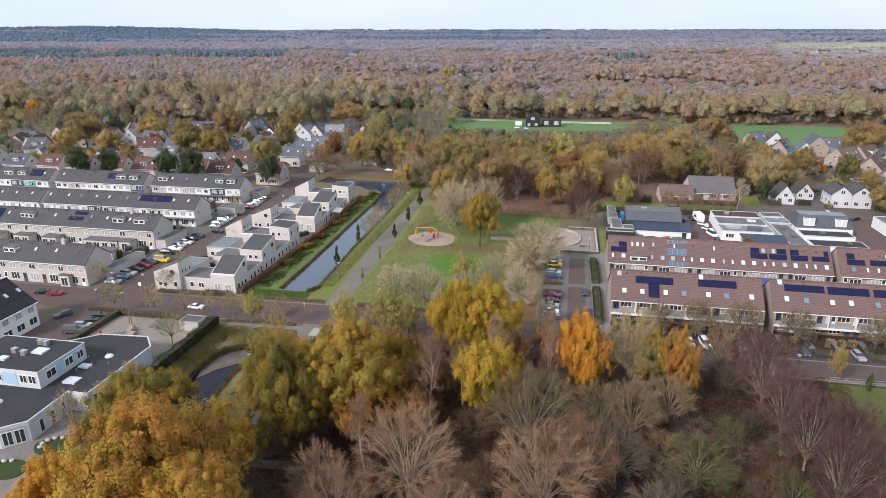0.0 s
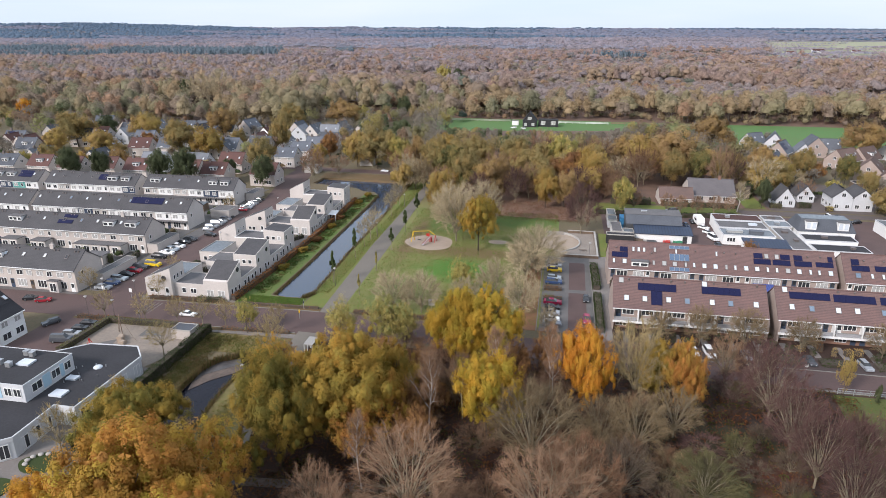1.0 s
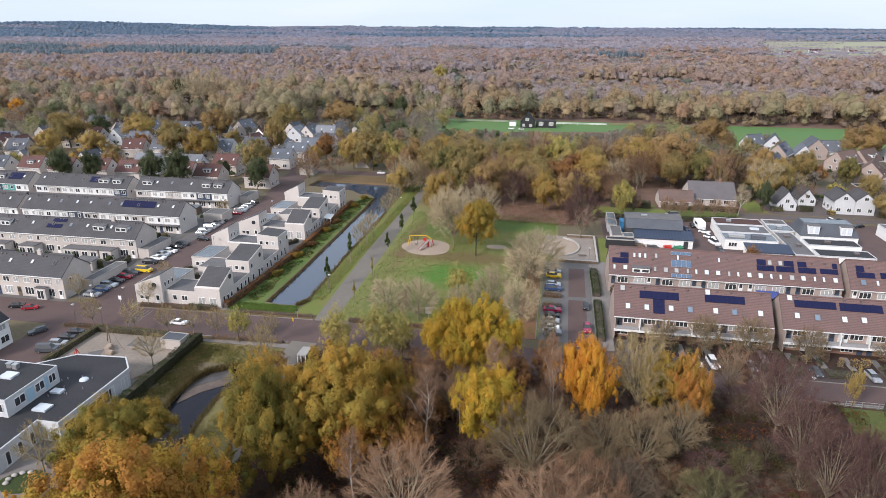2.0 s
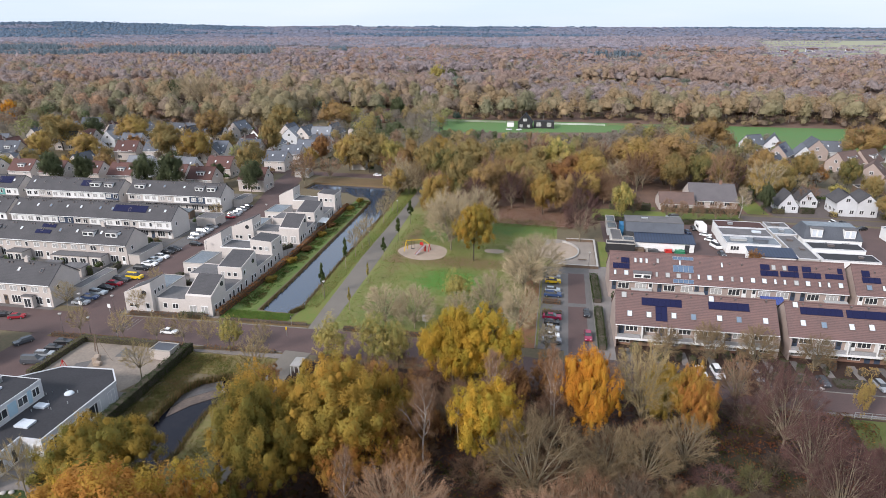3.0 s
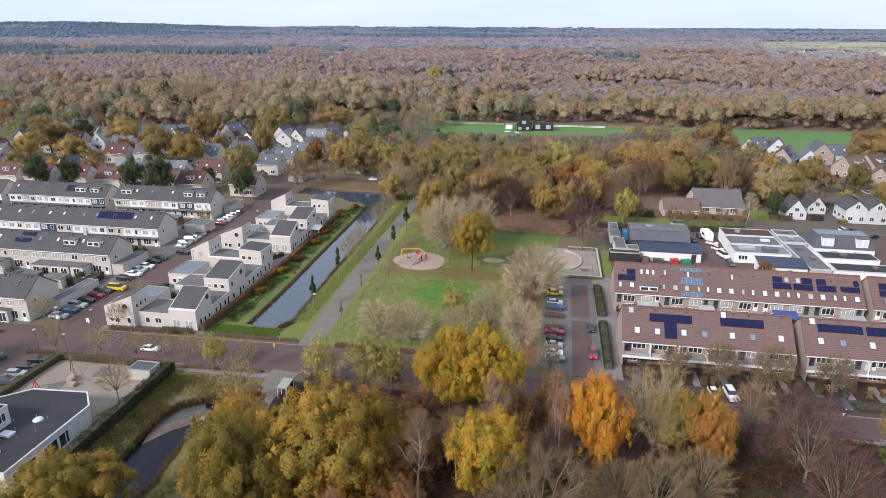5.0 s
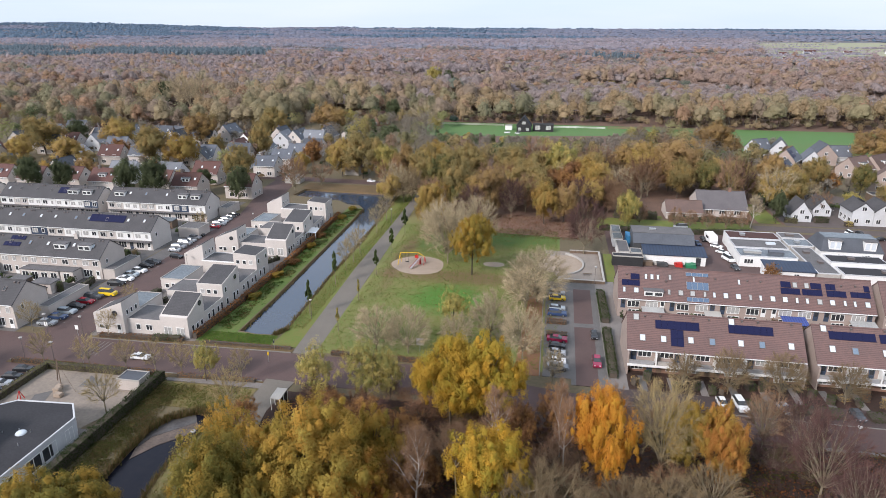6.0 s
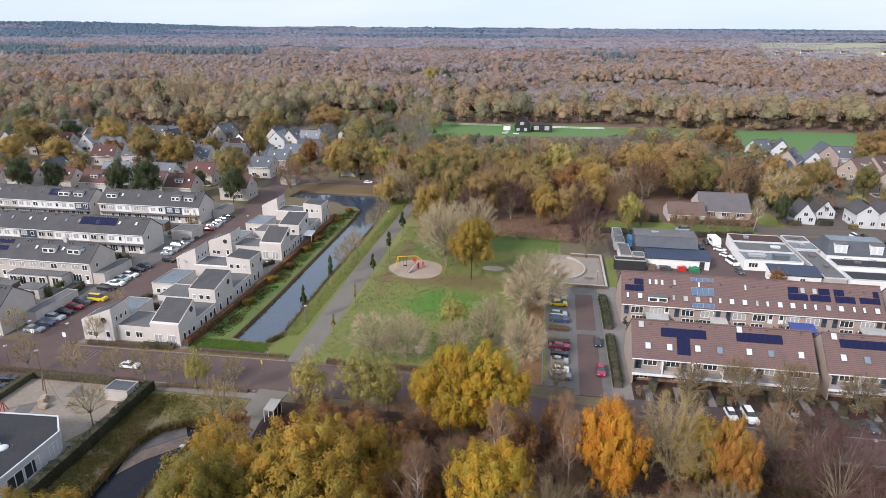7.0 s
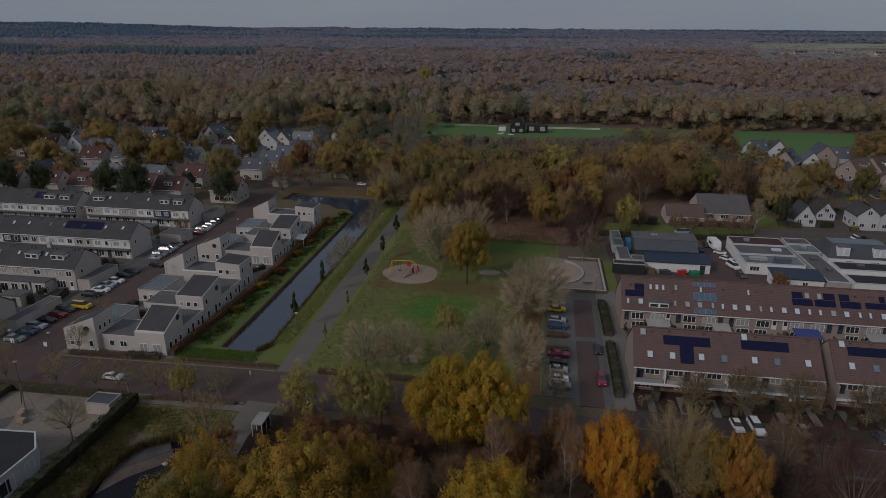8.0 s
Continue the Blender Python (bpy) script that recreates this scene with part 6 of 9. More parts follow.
BIRCH = []
for k in range(2):
    tk, tips = birch_tree(61 + k)
    BIRCH.append((tk, twig_mesh(71 + k, tips, 30, 0.075, 0.0009, fan=0.85, up=-0.15)))
YOUNG = [crown_mesh(k, 50, 40, 0.085, lobes=6) for k in (81, 82)]


def dressed(ob, material):
    ob.material_slots[0].link = "OBJECT"
    ob.material_slots[0].material = M[material]
    return ob


COUNT = [0]
LEAF_WORDS = {"leaf_orange": "bright orange", "leaf_yellow": "golden yellow", "leaf_amber": "amber brown", "leaf_gold": "golden brown", "leaf_olive": "olive and yellow", "leaf_green": "dark olive green",
              "leaf_lime": "pale yellow-green", "leaf_russet": "russet", "leaf_rust": "rust-orange", "needle": "dark green"}


def leafy_tree(x, y, h, r, leaf, meshes=None, where="in the wood", stem=0.1, thin=False, group=""):
    COUNT[0] += 1
    k = COUNT[0]
    rnd = random.Random(k * 7 + 1)
    stem = 0.04 if meshes is None else stem
    meshes = meshes or (FINE_CROWNS if r > 5.9 else NEAR_CROWNS)
    t = thing("tree", (x, y), LEAF_WORDS[leaf] + (" half-bare tree " if thin else " leafy autumn tree ") + where, "tree", group)
    tk = new("trunk", BOUGHS[k % len(BOUGHS)])
    tk.parent = t
    tk.matrix_basis = Matrix.Rotation(rnd.uniform(0, 6.28), 4, "Z") @ Matrix.Diagonal((2 * r, 2 * r, h * 0.95, 1))
    z0 = h * stem
    if meshes is MID_CROWNS or meshes is FAR_CROWNS:
        leaf = {"leaf_olive": "leaf_drab", "leaf_green": "leaf_moss", "leaf_yellow": "leaf_ochre", "leaf_amber": ("leaf_amber", "leaf_tawny", "leaf_amber", "leaf_drab", "leaf_tawny")[k % 5]}.get(leaf, leaf)
    cr = dressed(new("crown", meshes[k % len(meshes)]), leaf)
    cr.parent = t
    cr.matrix_basis = Matrix.Translation((0, 0, (z0 + h) / 2)) @ Matrix.Rotation(rnd.uniform(0, 6.28), 4, "Z") @ Matrix.Diagonal((r * 1.14, r * 1.14, (h - z0) / 2 * 1.1, 1))
    return t


TWIG_WORDS = {"twig_olive": "mossy olive", "twig_russet": "russet-brown", "twig_ochre": "straw-coloured", "twig_dusk": "dusky brown", "twig_grey": "grey-green", "twig_pale": "pale grey", "twig_brown": "brown", "twig_red": "reddish brown"}


def bare_tree(x, y, h, r, twig, where="in the wood", birch=False, group=""):
    COUNT[0] += 1
    k = COUNT[0]
    rnd = random.Random(k * 5 + 2)
    tint = "twig_pale" if where == "in the park" and twig == "twig_grey" else twig
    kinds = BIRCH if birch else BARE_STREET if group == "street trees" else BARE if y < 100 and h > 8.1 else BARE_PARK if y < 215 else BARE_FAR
    tk, tw = kinds[k % len(kinds)]
    t = thing("tree", (x, y), ("bare white-stemmed birch " if birch else TWIG_WORDS[twig] + " leafless tree ") + where, "tree", group)
    m = Matrix.Rotation(rnd.uniform(0, 6.28), 4, "Z") @ Matrix.Diagonal((r / 0.42, r / 0.42, h / 1.02, 1))
    for nm, me, mt in (("trunk", tk, None), ("twig_crown", tw, tint)):
        ob = new(nm, me)
        if mt:
            dressed(ob, mt)
        ob.parent = t
        ob.matrix_basis = m
    return t


for x, y, h, r, leaf in ((-50.7, 54.0, 13.5, 6.6, "leaf_green"), (-41.5, 40.5, 17.5, 8.6, "leaf_gold"), (-33.0, 36.0, 14.5, 6.0, "leaf_gold"), (-52.7, 39.3, 10.5, 4.4, "leaf_orange"),
                         (-45.5, 46.5, 13.5, 5.0, "leaf_yellow"), (-33.0, 58.7, 16.3, 6.3, "leaf_green"), (-26.6, 65.2, 17.0, 7.4, "leaf_olive"), (-21.0, 73.5, 12.5, 4.2, "leaf_olive"),
                         (-28.5, 64.5, 11.0, 4.3, "leaf_green"), (-35.0, 63.0, 12.0, 4.0, "leaf_green"), (-13.6, 89.5, 15.5, 5.4, "leaf_yellow"), (-8.2, 89.8, 15.5, 5.4, "leaf_yellow"), (-6.0, 68.7, 14.6, 4.9, "leaf_yellow"),
                         (7.6, 78.5, 15.3, 3.9, "leaf_orange"), (19.0, 82.8, 12.2, 3.2, "leaf_olive"), (22.3, 82.0, 12.6, 3.3, "leaf_rust")):
    leafy_tree(x, y, h, r, leaf)
for x, y, h, r, leaf in ((-35.8, 48.0, 13.9, 4.3, "leaf_gold"), (23.6, 80.6, 8.6, 2.6, "leaf_rust"), (-24.2, 80.8, 8.6, 4.1, "leaf_russet"),
                         (-43.2, 83.0, 5.4, 2.6, "leaf_russet"), (-39.5, 71.5, 12.1, 4.0, "leaf_olive"), (1.4, 88.4, 8.6, 2.6, "leaf_russet"), (-18, 78, 9, 3.4, "leaf_russet"),
                         (-3, 84, 8.5, 3.0, "leaf_russet"), (49.3, 91.0, 7.5, 1.3, "leaf_amber"), (-31, 86, 6, 3.2, "leaf_russet"), (-15, 62, 9, 3, "leaf_russet"), (-20.3, 66.0, 10.5, 3.8, "leaf_gold"),
                         (-17.2, 69.0, 8, 3.2, "leaf_russet"), (-14.6, 72.5, 7.5, 3.0, "leaf_russet"), (-23.2, 60.5, 10.5, 3.4, "leaf_rust")):
    leafy_tree(x, y, h, r, leaf, THIN_CROWNS, thin=True, stem=0.15)
for x, y, h, r, leaf in ((-36.5, 93.5, 9.2, 3.3, "leaf_lime"), (-27.8, 93.4, 10.6, 4.1, "leaf_lime"), (-24.1, 94.3, 8.8, 2.6, "leaf_lime"), (-56.3, 94.8, 7.2, 2.4, "leaf_lime"),
                         (-18.3, 122.3, 7.9, 3.3, "leaf_lime")):
    leafy_tree(x, y, h, r, leaf, THIN_CROWNS, "beside the road", thin=True)

for x, y, h, r, tw in ((0.6, 64.9, 13.0, 6.6, "twig_grey"), (-13.7, 51.9, 13.0, 6.6, "twig_brown"), (2.7, 52.0, 12.6, 6.2, "twig_brown"), (15.8, 82.4, 15.6, 4.7, "twig_ochre"),
                       (14.8, 70.5, 9.4, 4.4, "twig_grey"), (20.5, 74.8, 8.2, 3.9, "twig_grey"), (10.1, 70.7, 8.2, 3.9, "twig_grey"), (22.3, 61.1, 7.2, 4.6, "twig_olive"),
                       (35.4, 81.9, 13.3, 4.4, "twig_red"), (35.6, 73.0, 12.4, 4.1, "twig_red"), (36.9, 66.9, 12.7, 4.1, "twig_red"), (37.8, 58.5, 12.5, 4.1, "twig_red"),
                       (35.1, 89.4, 10.8, 3.3, "twig_red"), (31.0, 91.0, 10.2, 3.2, "twig_brown"), (6.7, 56.3, 11.4, 5.2, "twig_russet"), (-24.0, 48.0, 9.6, 4.1, "twig_brown"),
                       (-20, 44, 10, 4.5, "twig_brown"), (-8, 44, 10, 5, "twig_brown")):
    bare_tree(x, y, h, r, tw)
def thicket(x, y, h, r, twig):
    COUNT[0] += 1
    k = COUNT[0]
    t = thing("bush", (x, y), TWIG_WORDS[twig] + " leafless bush on the wood floor", "bush", "wood floor bushes")
    m = Matrix.Rotation(k * 1.7, 4, "Z") @ Matrix.Diagonal((r / 0.42, r / 0.42, h, 1))
    for nm, me in zip(("stem", "twig_crown"), THICKET[k % 3]):
        ob = new(nm, me)
        if nm == "twig_crown":
            dressed(ob, twig)
        ob.parent, ob.matrix_basis = t, m
    return t


edge_rnd = random.Random(19)
for k in range(20):
    thicket(-37 + 2.3 * k + edge_rnd.uniform(-0.8, 0.8), edge_rnd.uniform(88.6, 94.4) - max(0, (k - 12) * 0.5), edge_rnd.uniform(2.0, 3.8), edge_rnd.uniform(1.7, 2.7), edge_rnd.choice(("twig_russet", "twig_brown", "twig_russet", "twig_red")))
bush_rnd = random.Random(31)
for k in range(78):
    x, y = bush_rnd.uniform(-30, 48), bush_rnd.uniform(36, 90)
    if (x < -22 and y < 58) or (20 < x < 34 and 58 < y < 84) or (k % 3 == 0 and x > 8):
        continue
    thicket(x, y, bush_rnd.uniform(2.4, 5.0), bush_rnd.uniform(2.0, 3.6), "twig_red" if x > 26 else bush_rnd.choice(("twig_brown", "twig_russet", "twig_brown", "twig_grey")))
glade_rnd = random.Random(57)
for k in range(26):
    x, y = glade_rnd.uniform(17, 36), glade_rnd.uniform(54, 89)
    thicket(x, y, glade_rnd.uniform(1.6, 4.2), glade_rnd.uniform(1.6, 3.0), glade_rnd.choice(("twig_dusk", "twig_dusk", "twig_red", "twig_olive")))
for x, y, h, r, tw in ((12, 60, 9, 4, "twig_dusk"), (8, 66, 7, 3.5, "twig_grey"), (44, 62, 11, 4, "twig_red"),
                       (43, 70, 10.5, 3.6, "twig_red"), (-12, 77, 9, 3.2, "twig_brown"), (10, 92, 8, 3, "twig_brown"), (18, 90.5, 7.5, 3, "twig_brown"), (41, 52, 10, 4, "twig_red"), (16, 50, 8, 4, "twig_dusk")):
    bare_tree(x, y, h, r, tw)
for x, y, h, r in ((-14.3, 67.8, 15.5, 4.6), (-20.8, 56.0, 12.5, 3.4), (-6.5, 80.0, 14, 4.0), (3.2, 79.1, 13.5, 3.2), (2.6, 84.4, 13.3, 3.0), (-10.5, 74, 12, 3.2)):
    bare_tree(x, y, h, r, "twig_brown", birch=True)
for x, y, h, r, tw in ((-30.6, 109.5, 9.6, 4.4, "twig_grey"), (-24.7, 110.0, 9.6, 4.4, "twig_grey"), (-10.4, 118.4, 10.3, 4.2, "twig_grey"), (-3.9, 111.4, 11.0, 3.9, "twig_grey"), (-2.1, 137.8, 12.4, 7.2, "twig_grey"),
                       (-4.5, 134, 9.5, 5, "twig_grey"), (-25.2, 157.9, 17.7, 7.2, "twig_grey"), (-19.7, 169.9, 15.5, 5.9, "twig_grey"), (-27, 165, 15, 5.5, "twig_grey"), (9.2, 170.8, 16.0, 5.4, "twig_red"),
                       (1.5, 104.6, 6.5, 1.8, "twig_grey"), (-16, 112.5, 8, 3.2, "twig_grey")):
    bare_tree(x, y, h, r, tw, "in the park")
leafy_tree(51.0, 156.4, 5.4, 2.0, "leaf_russet", THIN_CROWNS, "beside the workshops", 0.1, True)
leafy_tree(-18.1, 151.0, 15.3, 5.0, "leaf_olive", NEAR_CROWNS, "in the park", 0.15)

# trees round the park's far side and beyond
for x, y, h, r, leaf in ((-35.1, 188.3, 13.8, 4.6, "leaf_yellow"), (-30.2, 212.0, 15.9, 6.4, "leaf_olive"), (-19.3, 203.5, 15.3, 6.1, "leaf_amber"), (-1.8, 196.9, 13.1, 4.6, "leaf_yellow"),
                         (4.1, 199.6, 12.3, 4.2, "leaf_amber"), (-14.8, 243.3, 15.5, 6.2, "leaf_olive"), (-30.1, 240.6, 15.5, 6.2, "leaf_olive"), (2.5, 242.0, 17.3, 7.1, "leaf_lime"),
                         (14.5, 223.6, 14.3, 5.6, "leaf_amber"), (-51.4, 281.8, 10.6, 2.7, "leaf_yellow"), (-48.0, 245.6, 14.5, 5.8, "leaf_olive"), (22.8, 196.5, 11.6, 3.3, "leaf_lime")):
    leafy_tree(x, y, h, r, leaf, MID_CROWNS, "beyond the park")
for x, y, h, r, leaf in ((44.0, 246.3, 19.5, 9.5, "leaf_amber"), (34, 250, 17, 7, "leaf_amber"), (68.5, 294.5, 19.2, 9.5, "leaf_amber"), (94.4, 253.5, 13, 5.5, "leaf_olive"), (83.0, 240.2, 9.5, 4.2, "leaf_lime"),
                         (135, 304, 17, 8.4, "leaf_amber"), (68.4, 209.6, 9.9, 2.7, "needle"), (108.7, 250.5, 11.5, 4.2, "leaf_green"), (99, 252.5, 8, 3.4, "leaf_russet"), (-73.8, 246.8, 18, 8.2, "leaf_amber"),
                         (-64.6, 246.2, 14.3, 5.6, "leaf_lime"), (-83, 249, 15, 6, "leaf_amber"), (-55.1, 229.5, 9.4, 4.2, "leaf_amber")):
    leafy_tree(x, y, h, r, leaf, MID_CROWNS, "among the houses")
for x, y, h, r, leaf in ((-183.7, 203, 13.4, 4.4, "needle"), (-168.4, 200, 13.1, 4.3, "needle"), (-145.1, 202, 13.9, 4.3, "needle"), (-134.2, 201.5, 15.1, 4.7, "needle"), (-104.6, 203, 12.8, 4.1, "needle"),
                         (-194.2, 234.9, 14.7, 7.3, "leaf_amber"), (-166.5, 250, 18, 8.0, "leaf_amber"), (-152.8, 250, 15.2, 6.8, "leaf_yellow"), (-115.6, 225.1, 15.4, 6.2, "leaf_olive"),
                         (-128.1, 273.4, 17.5, 5.6, "leaf_olive"), (-227.7, 247.6, 12.6, 6.0, "leaf_amber"), (-235.1, 269.4, 17.5, 9.4, "leaf_amber"), (-234.3, 290, 13.0, 5.5, "needle")):
    leafy_tree(x, y, h, r, leaf, MID_CROWNS, "among the houses", 0.14)
for x, y, h, r, leaf in ((-204.0, 280, 15.4, 7.8, "leaf_amber"), (-174.3, 302.6, 16.4, 8.4, "leaf_amber"), (-151.9, 276, 10.6, 3.8, "leaf_olive"), (-148.8, 333.0, 16.3, 7.4, "leaf_amber"),
                         (-121.6, 345, 17.1, 9.8, "leaf_amber"), (-150, 226, 9, 3.4, "leaf_russet"), (-180, 226, 9, 3.6, "leaf_amber"), (-210, 222, 10, 4, "leaf_olive"), (-100, 262, 12, 4.6, "leaf_russet"),
                         (-216, 300, 14, 6, "leaf_olive"), (-190, 262, 10, 4, "leaf_russet")):
    leafy_tree(x, y, h, r, leaf, MID_CROWNS, "among the houses", 0.14)
for x, y, h, r, tw in ((-12.1, 201.4, 13.4, 4.3, "twig_red"), (-6.1, 264.9, 16.5, 6.7, "twig_brown"), (18.4, 254.1, 15.7, 6.4, "twig_brown"), (58.8, 229.5, 17.8, 4.6, "twig_brown"), (63.5, 231, 16, 4, "twig_red"),
                       (-46.8, 214.8, 13.2, 4.2, "twig_grey"), (-92.2, 222, 12.8, 4.9, "twig_brown"), (-96, 229, 11, 4.5, "twig_brown"), (-86, 233, 9, 4, "twig_brown"), (-24, 196, 12, 4.6, "twig_red"),
                       (-8, 209, 13, 5, "twig_brown"), (9, 209, 13, 5, "twig_red"), (-38, 204, 12, 4.6, "twig_brown")):
    bare_tree(x, y, h, r, tw, "beyond the park")
for x, y, h, r in ((22.4, 200.6, 7.6, 2.8), (26.8, 200.2, 7.8, 2.8), (36.9, 199.6, 7.2, 2.6), (41.2, 198.8, 6.8, 2.4), (46.1, 198.6, 7.0, 2.5), (51.4, 199.4, 7.2, 2.6), (56.2, 200.2, 6.8, 2.4)):
    bare_tree(x, y, h * 0.92, r * 0.9, "twig_brown", "in a row on the lawn", group="lane trees")
bare_tree(59.6, 203.4, 10.8, 4.4, "twig_pale", "by the lane", birch=True)
for x, y, h, r in ((-65.9, 95.2, 6.4, 1.8), (-71.3, 95.0, 6.0, 1.7), (-78.4, 95.0, 6.2, 1.8), (-87.5, 95.0, 6.2, 1.8), (-61.0, 95.3, 6.2, 1.7), (-50.2, 95.5, 6.2, 1.7), (-46.6, 85.0, 8.5, 2.4), (-66.9, 83.5, 6.2, 2.5),
                   (-63.5, 54.5, 7.7, 2.6), (-83, 106.3, 5.5, 1.7), (-99.6, 106.2, 6.0, 2.0), (-49.1, 148.7, 7.6, 1.9), (-49.2, 155.0, 7.6, 2.0), (-49.2, 160.8, 7.2, 1.9), (-49.6, 179.1, 7.8, 2.2), (-50.1, 192.1, 8.1, 2.4),
                   (-88.4, 121, 4.5, 1.4), (-101.6, 173, 5.5, 1.8)):
    bare_tree(x, y, h * 1.1, r * 1.15, "twig_ochre", "in a street verge", group="street trees")
for x, y, h, r in ((22.5, 105.3, 7.2, 2.8), (29.8, 105.5, 8.4, 3.3), (37.6, 105.2, 8.8, 3.4), (47.5, 105.5, 7.6, 2.9), (61, 105.5, 7.4, 2.9), (69, 105.6, 7, 2.6)):
    bare_tree(x, y, h, r, "twig_grey", "before the terraced houses", group="front garden trees")


def young_tree(x, y, h, r, leaf="leaf_green"):
    t = thing("young_tree", (x, y), "slim young green tree staked beside the path", "tree", "young path trees")
    bm = bmesh.new()
    tube(bm, [(x, y, 0), (x, y, h * 0.95)], [0.09, 0.03], 6)
    part("trunk", bm, M["bark_pale"], t)
    COUNT[0] += 1
    cr = dressed(new("crown", YOUNG[COUNT[0] % 2]), leaf)
    cr.parent = t
    cr.matrix_basis = Matrix.Translation((0, 0, h * 0.58)) @ Matrix.Diagonal((r, r, h * 0.24, 1))
    tip = dressed(new("crown_tip", YOUNG[(COUNT[0] + 1) % 2]), leaf)
    tip.parent = t
    tip.matrix_basis = Matrix.Translation((0, 0, h * 0.82)) @ Matrix.Diagonal((r * 0.6, r * 0.6, h * 0.22, 1))


for x, y, h, r, lf in ((-41.3, 179.5, 7.6, 1.2, "leaf_fresh"), (-41.1, 163.2, 6.8, 1.05, "leaf_fresh"), (-41.0, 147.2, 6.4, 0.9, "leaf_fresh"), (-48.7, 139.5, 8.2, 0.9, "leaf_fresh"), (-48.4, 122.4, 8.0, 0.9, "leaf_fresh"),
                       (-40.6, 131.4, 5.2, 0.5, "leaf_lime"), (-40.3, 116.5, 5.2, 0.5, "leaf_lime")):
    young_tree(x, y, h, r, lf)
t = thing("cypress", (53.5, 89.4), "narrow dark green cypress on the lawn", "tree")
cr = dressed(new("crown", YOUNG[0]), "needle")
cr.parent = t
cr.matrix_basis = Matrix.Translation((0, 0, 2.0)) @ Matrix.Diagonal((0.6, 0.6, 2.1, 1))
tk = new("trunk", BOUGHS[0])
tk.parent, tk.scale = t, (0.5, 0.5, 3.0)


# ---- hedges and undergrowth ----
def hedge(name, line, width, height, leaf, label, size=0.14, dense=26):
    """A clipped hedge along a line: leaves over the whole surface, twigs and shade inside."""
    rng = np.random.default_rng(int(abs(line[0][0]) * 13 + abs(line[0][1]) * 7))
    t = thing(name, (line[0][0], line[0][1]), label, "hedge", "hedges")
    bm = bmesh.new()
    prism(bm, strip_outline(line, width * 0.4), 0.02, height * 0.92)
    bmesh.ops.triangulate(bm, faces=bm.faces[:])
    part("core", bm, M["bark"], t)
    pts, nrm = [], []
    for (ax, ay), (bx, by) in zip(line, line[1:]):
        d = np.array([bx - ax, by - ay], float)
        ln = np.linalg.norm(d)
        d /= ln
        s = np.array([-d[1], d[0]])
        n = int(ln * (width + 2 * height) * dense)
        u = rng.uniform(0, ln, n)
        w = rng.uniform(-height, width + height, n)
        top = (w > 0) & (w < width)
        off = np.where(top, w - width / 2, np.where(w <= 0, -width / 2, width / 2))
        z = np.where(top, height, np.where(w <= 0, -w, w - width))
        wob = 0.10 * np.sin(u * 1.3) + 0.07 * np.sin(u * 3.1)
        p = np.stack([ax + d[0] * u + s[0] * off, ay + d[1] * u + s[1] * off, z * (1 + wob * 0.7)], 1) + rng.normal(size=(n, 3)) * 0.09
        p[:, 2] = np.maximum(p[:, 2], 0.05)
        pts.append(p)
        nrm.append(np.where(top[:, None], np.array([0, 0, 1.0]), np.sign(off)[:, None] * np.array([s[0], s[1], 0.2])) + rng.normal(size=(n, 3)) * 0.5)
    v, f = cards(np.concatenate(pts) - np.array([line[0][0], line[0][1], 0]), np.concatenate(nrm), size, rng)
    ob = new("leaves", mesh_of("leaves", v, f, M[leaf]))
    ob.parent = t
    return t


hedge("hedge", [(-63.9, 56), (-63.9, 94)], 1.3, 1.9, "hedge_leaf", "tall clipped dark green hedge beside the pond", 0.13, 44)
hedge("hedge", [(-86.4, 94.3), (-71, 94.4)], 1.0, 1.1, "leaf_moss", "low olive hedge along the school playground", 0.11, 40)
hedge("hedge", [(-86.3, 80.5), (-86.2, 94)], 1.0, 1.2, "leaf_moss", "low olive hedge beside the school car park", 0.11, 40)
hedge("hedge", [(-66.4, 108.6), (-65.7, 122), (-65.3, 135), (-65.3, 156), (-65.9, 181), (-66.3, 195)], 1.0, 1.3, "hedge_brown", "russet beech hedge along the canal gardens", 0.13, 46)
hedge("hedge", [(12.0, 129.2), (11.8, 144.6)], 1.7, 1.1, "hedge_leaf", "clipped green hedge beside the parking lane", 0.12, 44)
hedge("hedge", [(11.8, 107.4), (11.9, 125.6)], 1.5, 1.1, "hedge_leaf", "clipped green hedge beside the parking lane", 0.12, 44)
hedge("hedge", [(-85, 106.4), (-68, 107.2)], 1.0, 0.8, "leaf_russet", "low brown hedge along the road")
hedge("hedge", [(-94, 95.1), (-66, 95.3)], 0.9, 0.7, "leaf_russet", "low brown shrubs along the road edge")
hedge("hedge", [(-62, 95.4), (-48, 95.8)], 0.7, 0.6, "leaf_russet", "low brown shrubs along the road edge")
hedge("hedge", [(-64, 107.4), (-46.5, 107.7)], 0.6, 0.6, "leaf_russet", "low brown hedge before the canal lawn", 0.09, 40)
hedge("hedge", [(-38.5, 107.2), (-6, 107)], 0.9, 0.8, "leaf_russet", "low brown hedge at the park edge")
hedge("hedge", [(14.5, 193.6), (41, 193.8), (57.4, 196.8)], 1.3, 1.5, "hedge_leaf", "green hedge behind the workshops")
hedge("hedge", [(20, 207.8), (33, 208)], 1.8, 2.2, "hedge_leaf", "dark green hedge beside the hall")
hedge("hedge", [(36.5, 207.8), (60.5, 208.0)], 1.2, 1.3, "hedge_leaf", "dark green hedge before the hall", 0.14, 36)
hedge("hedge", [(71.4, 211.4), (75.0, 211.0)], 1.2, 1.5, "leaf_moss", "olive hedge before the white cottage", 0.14, 36)
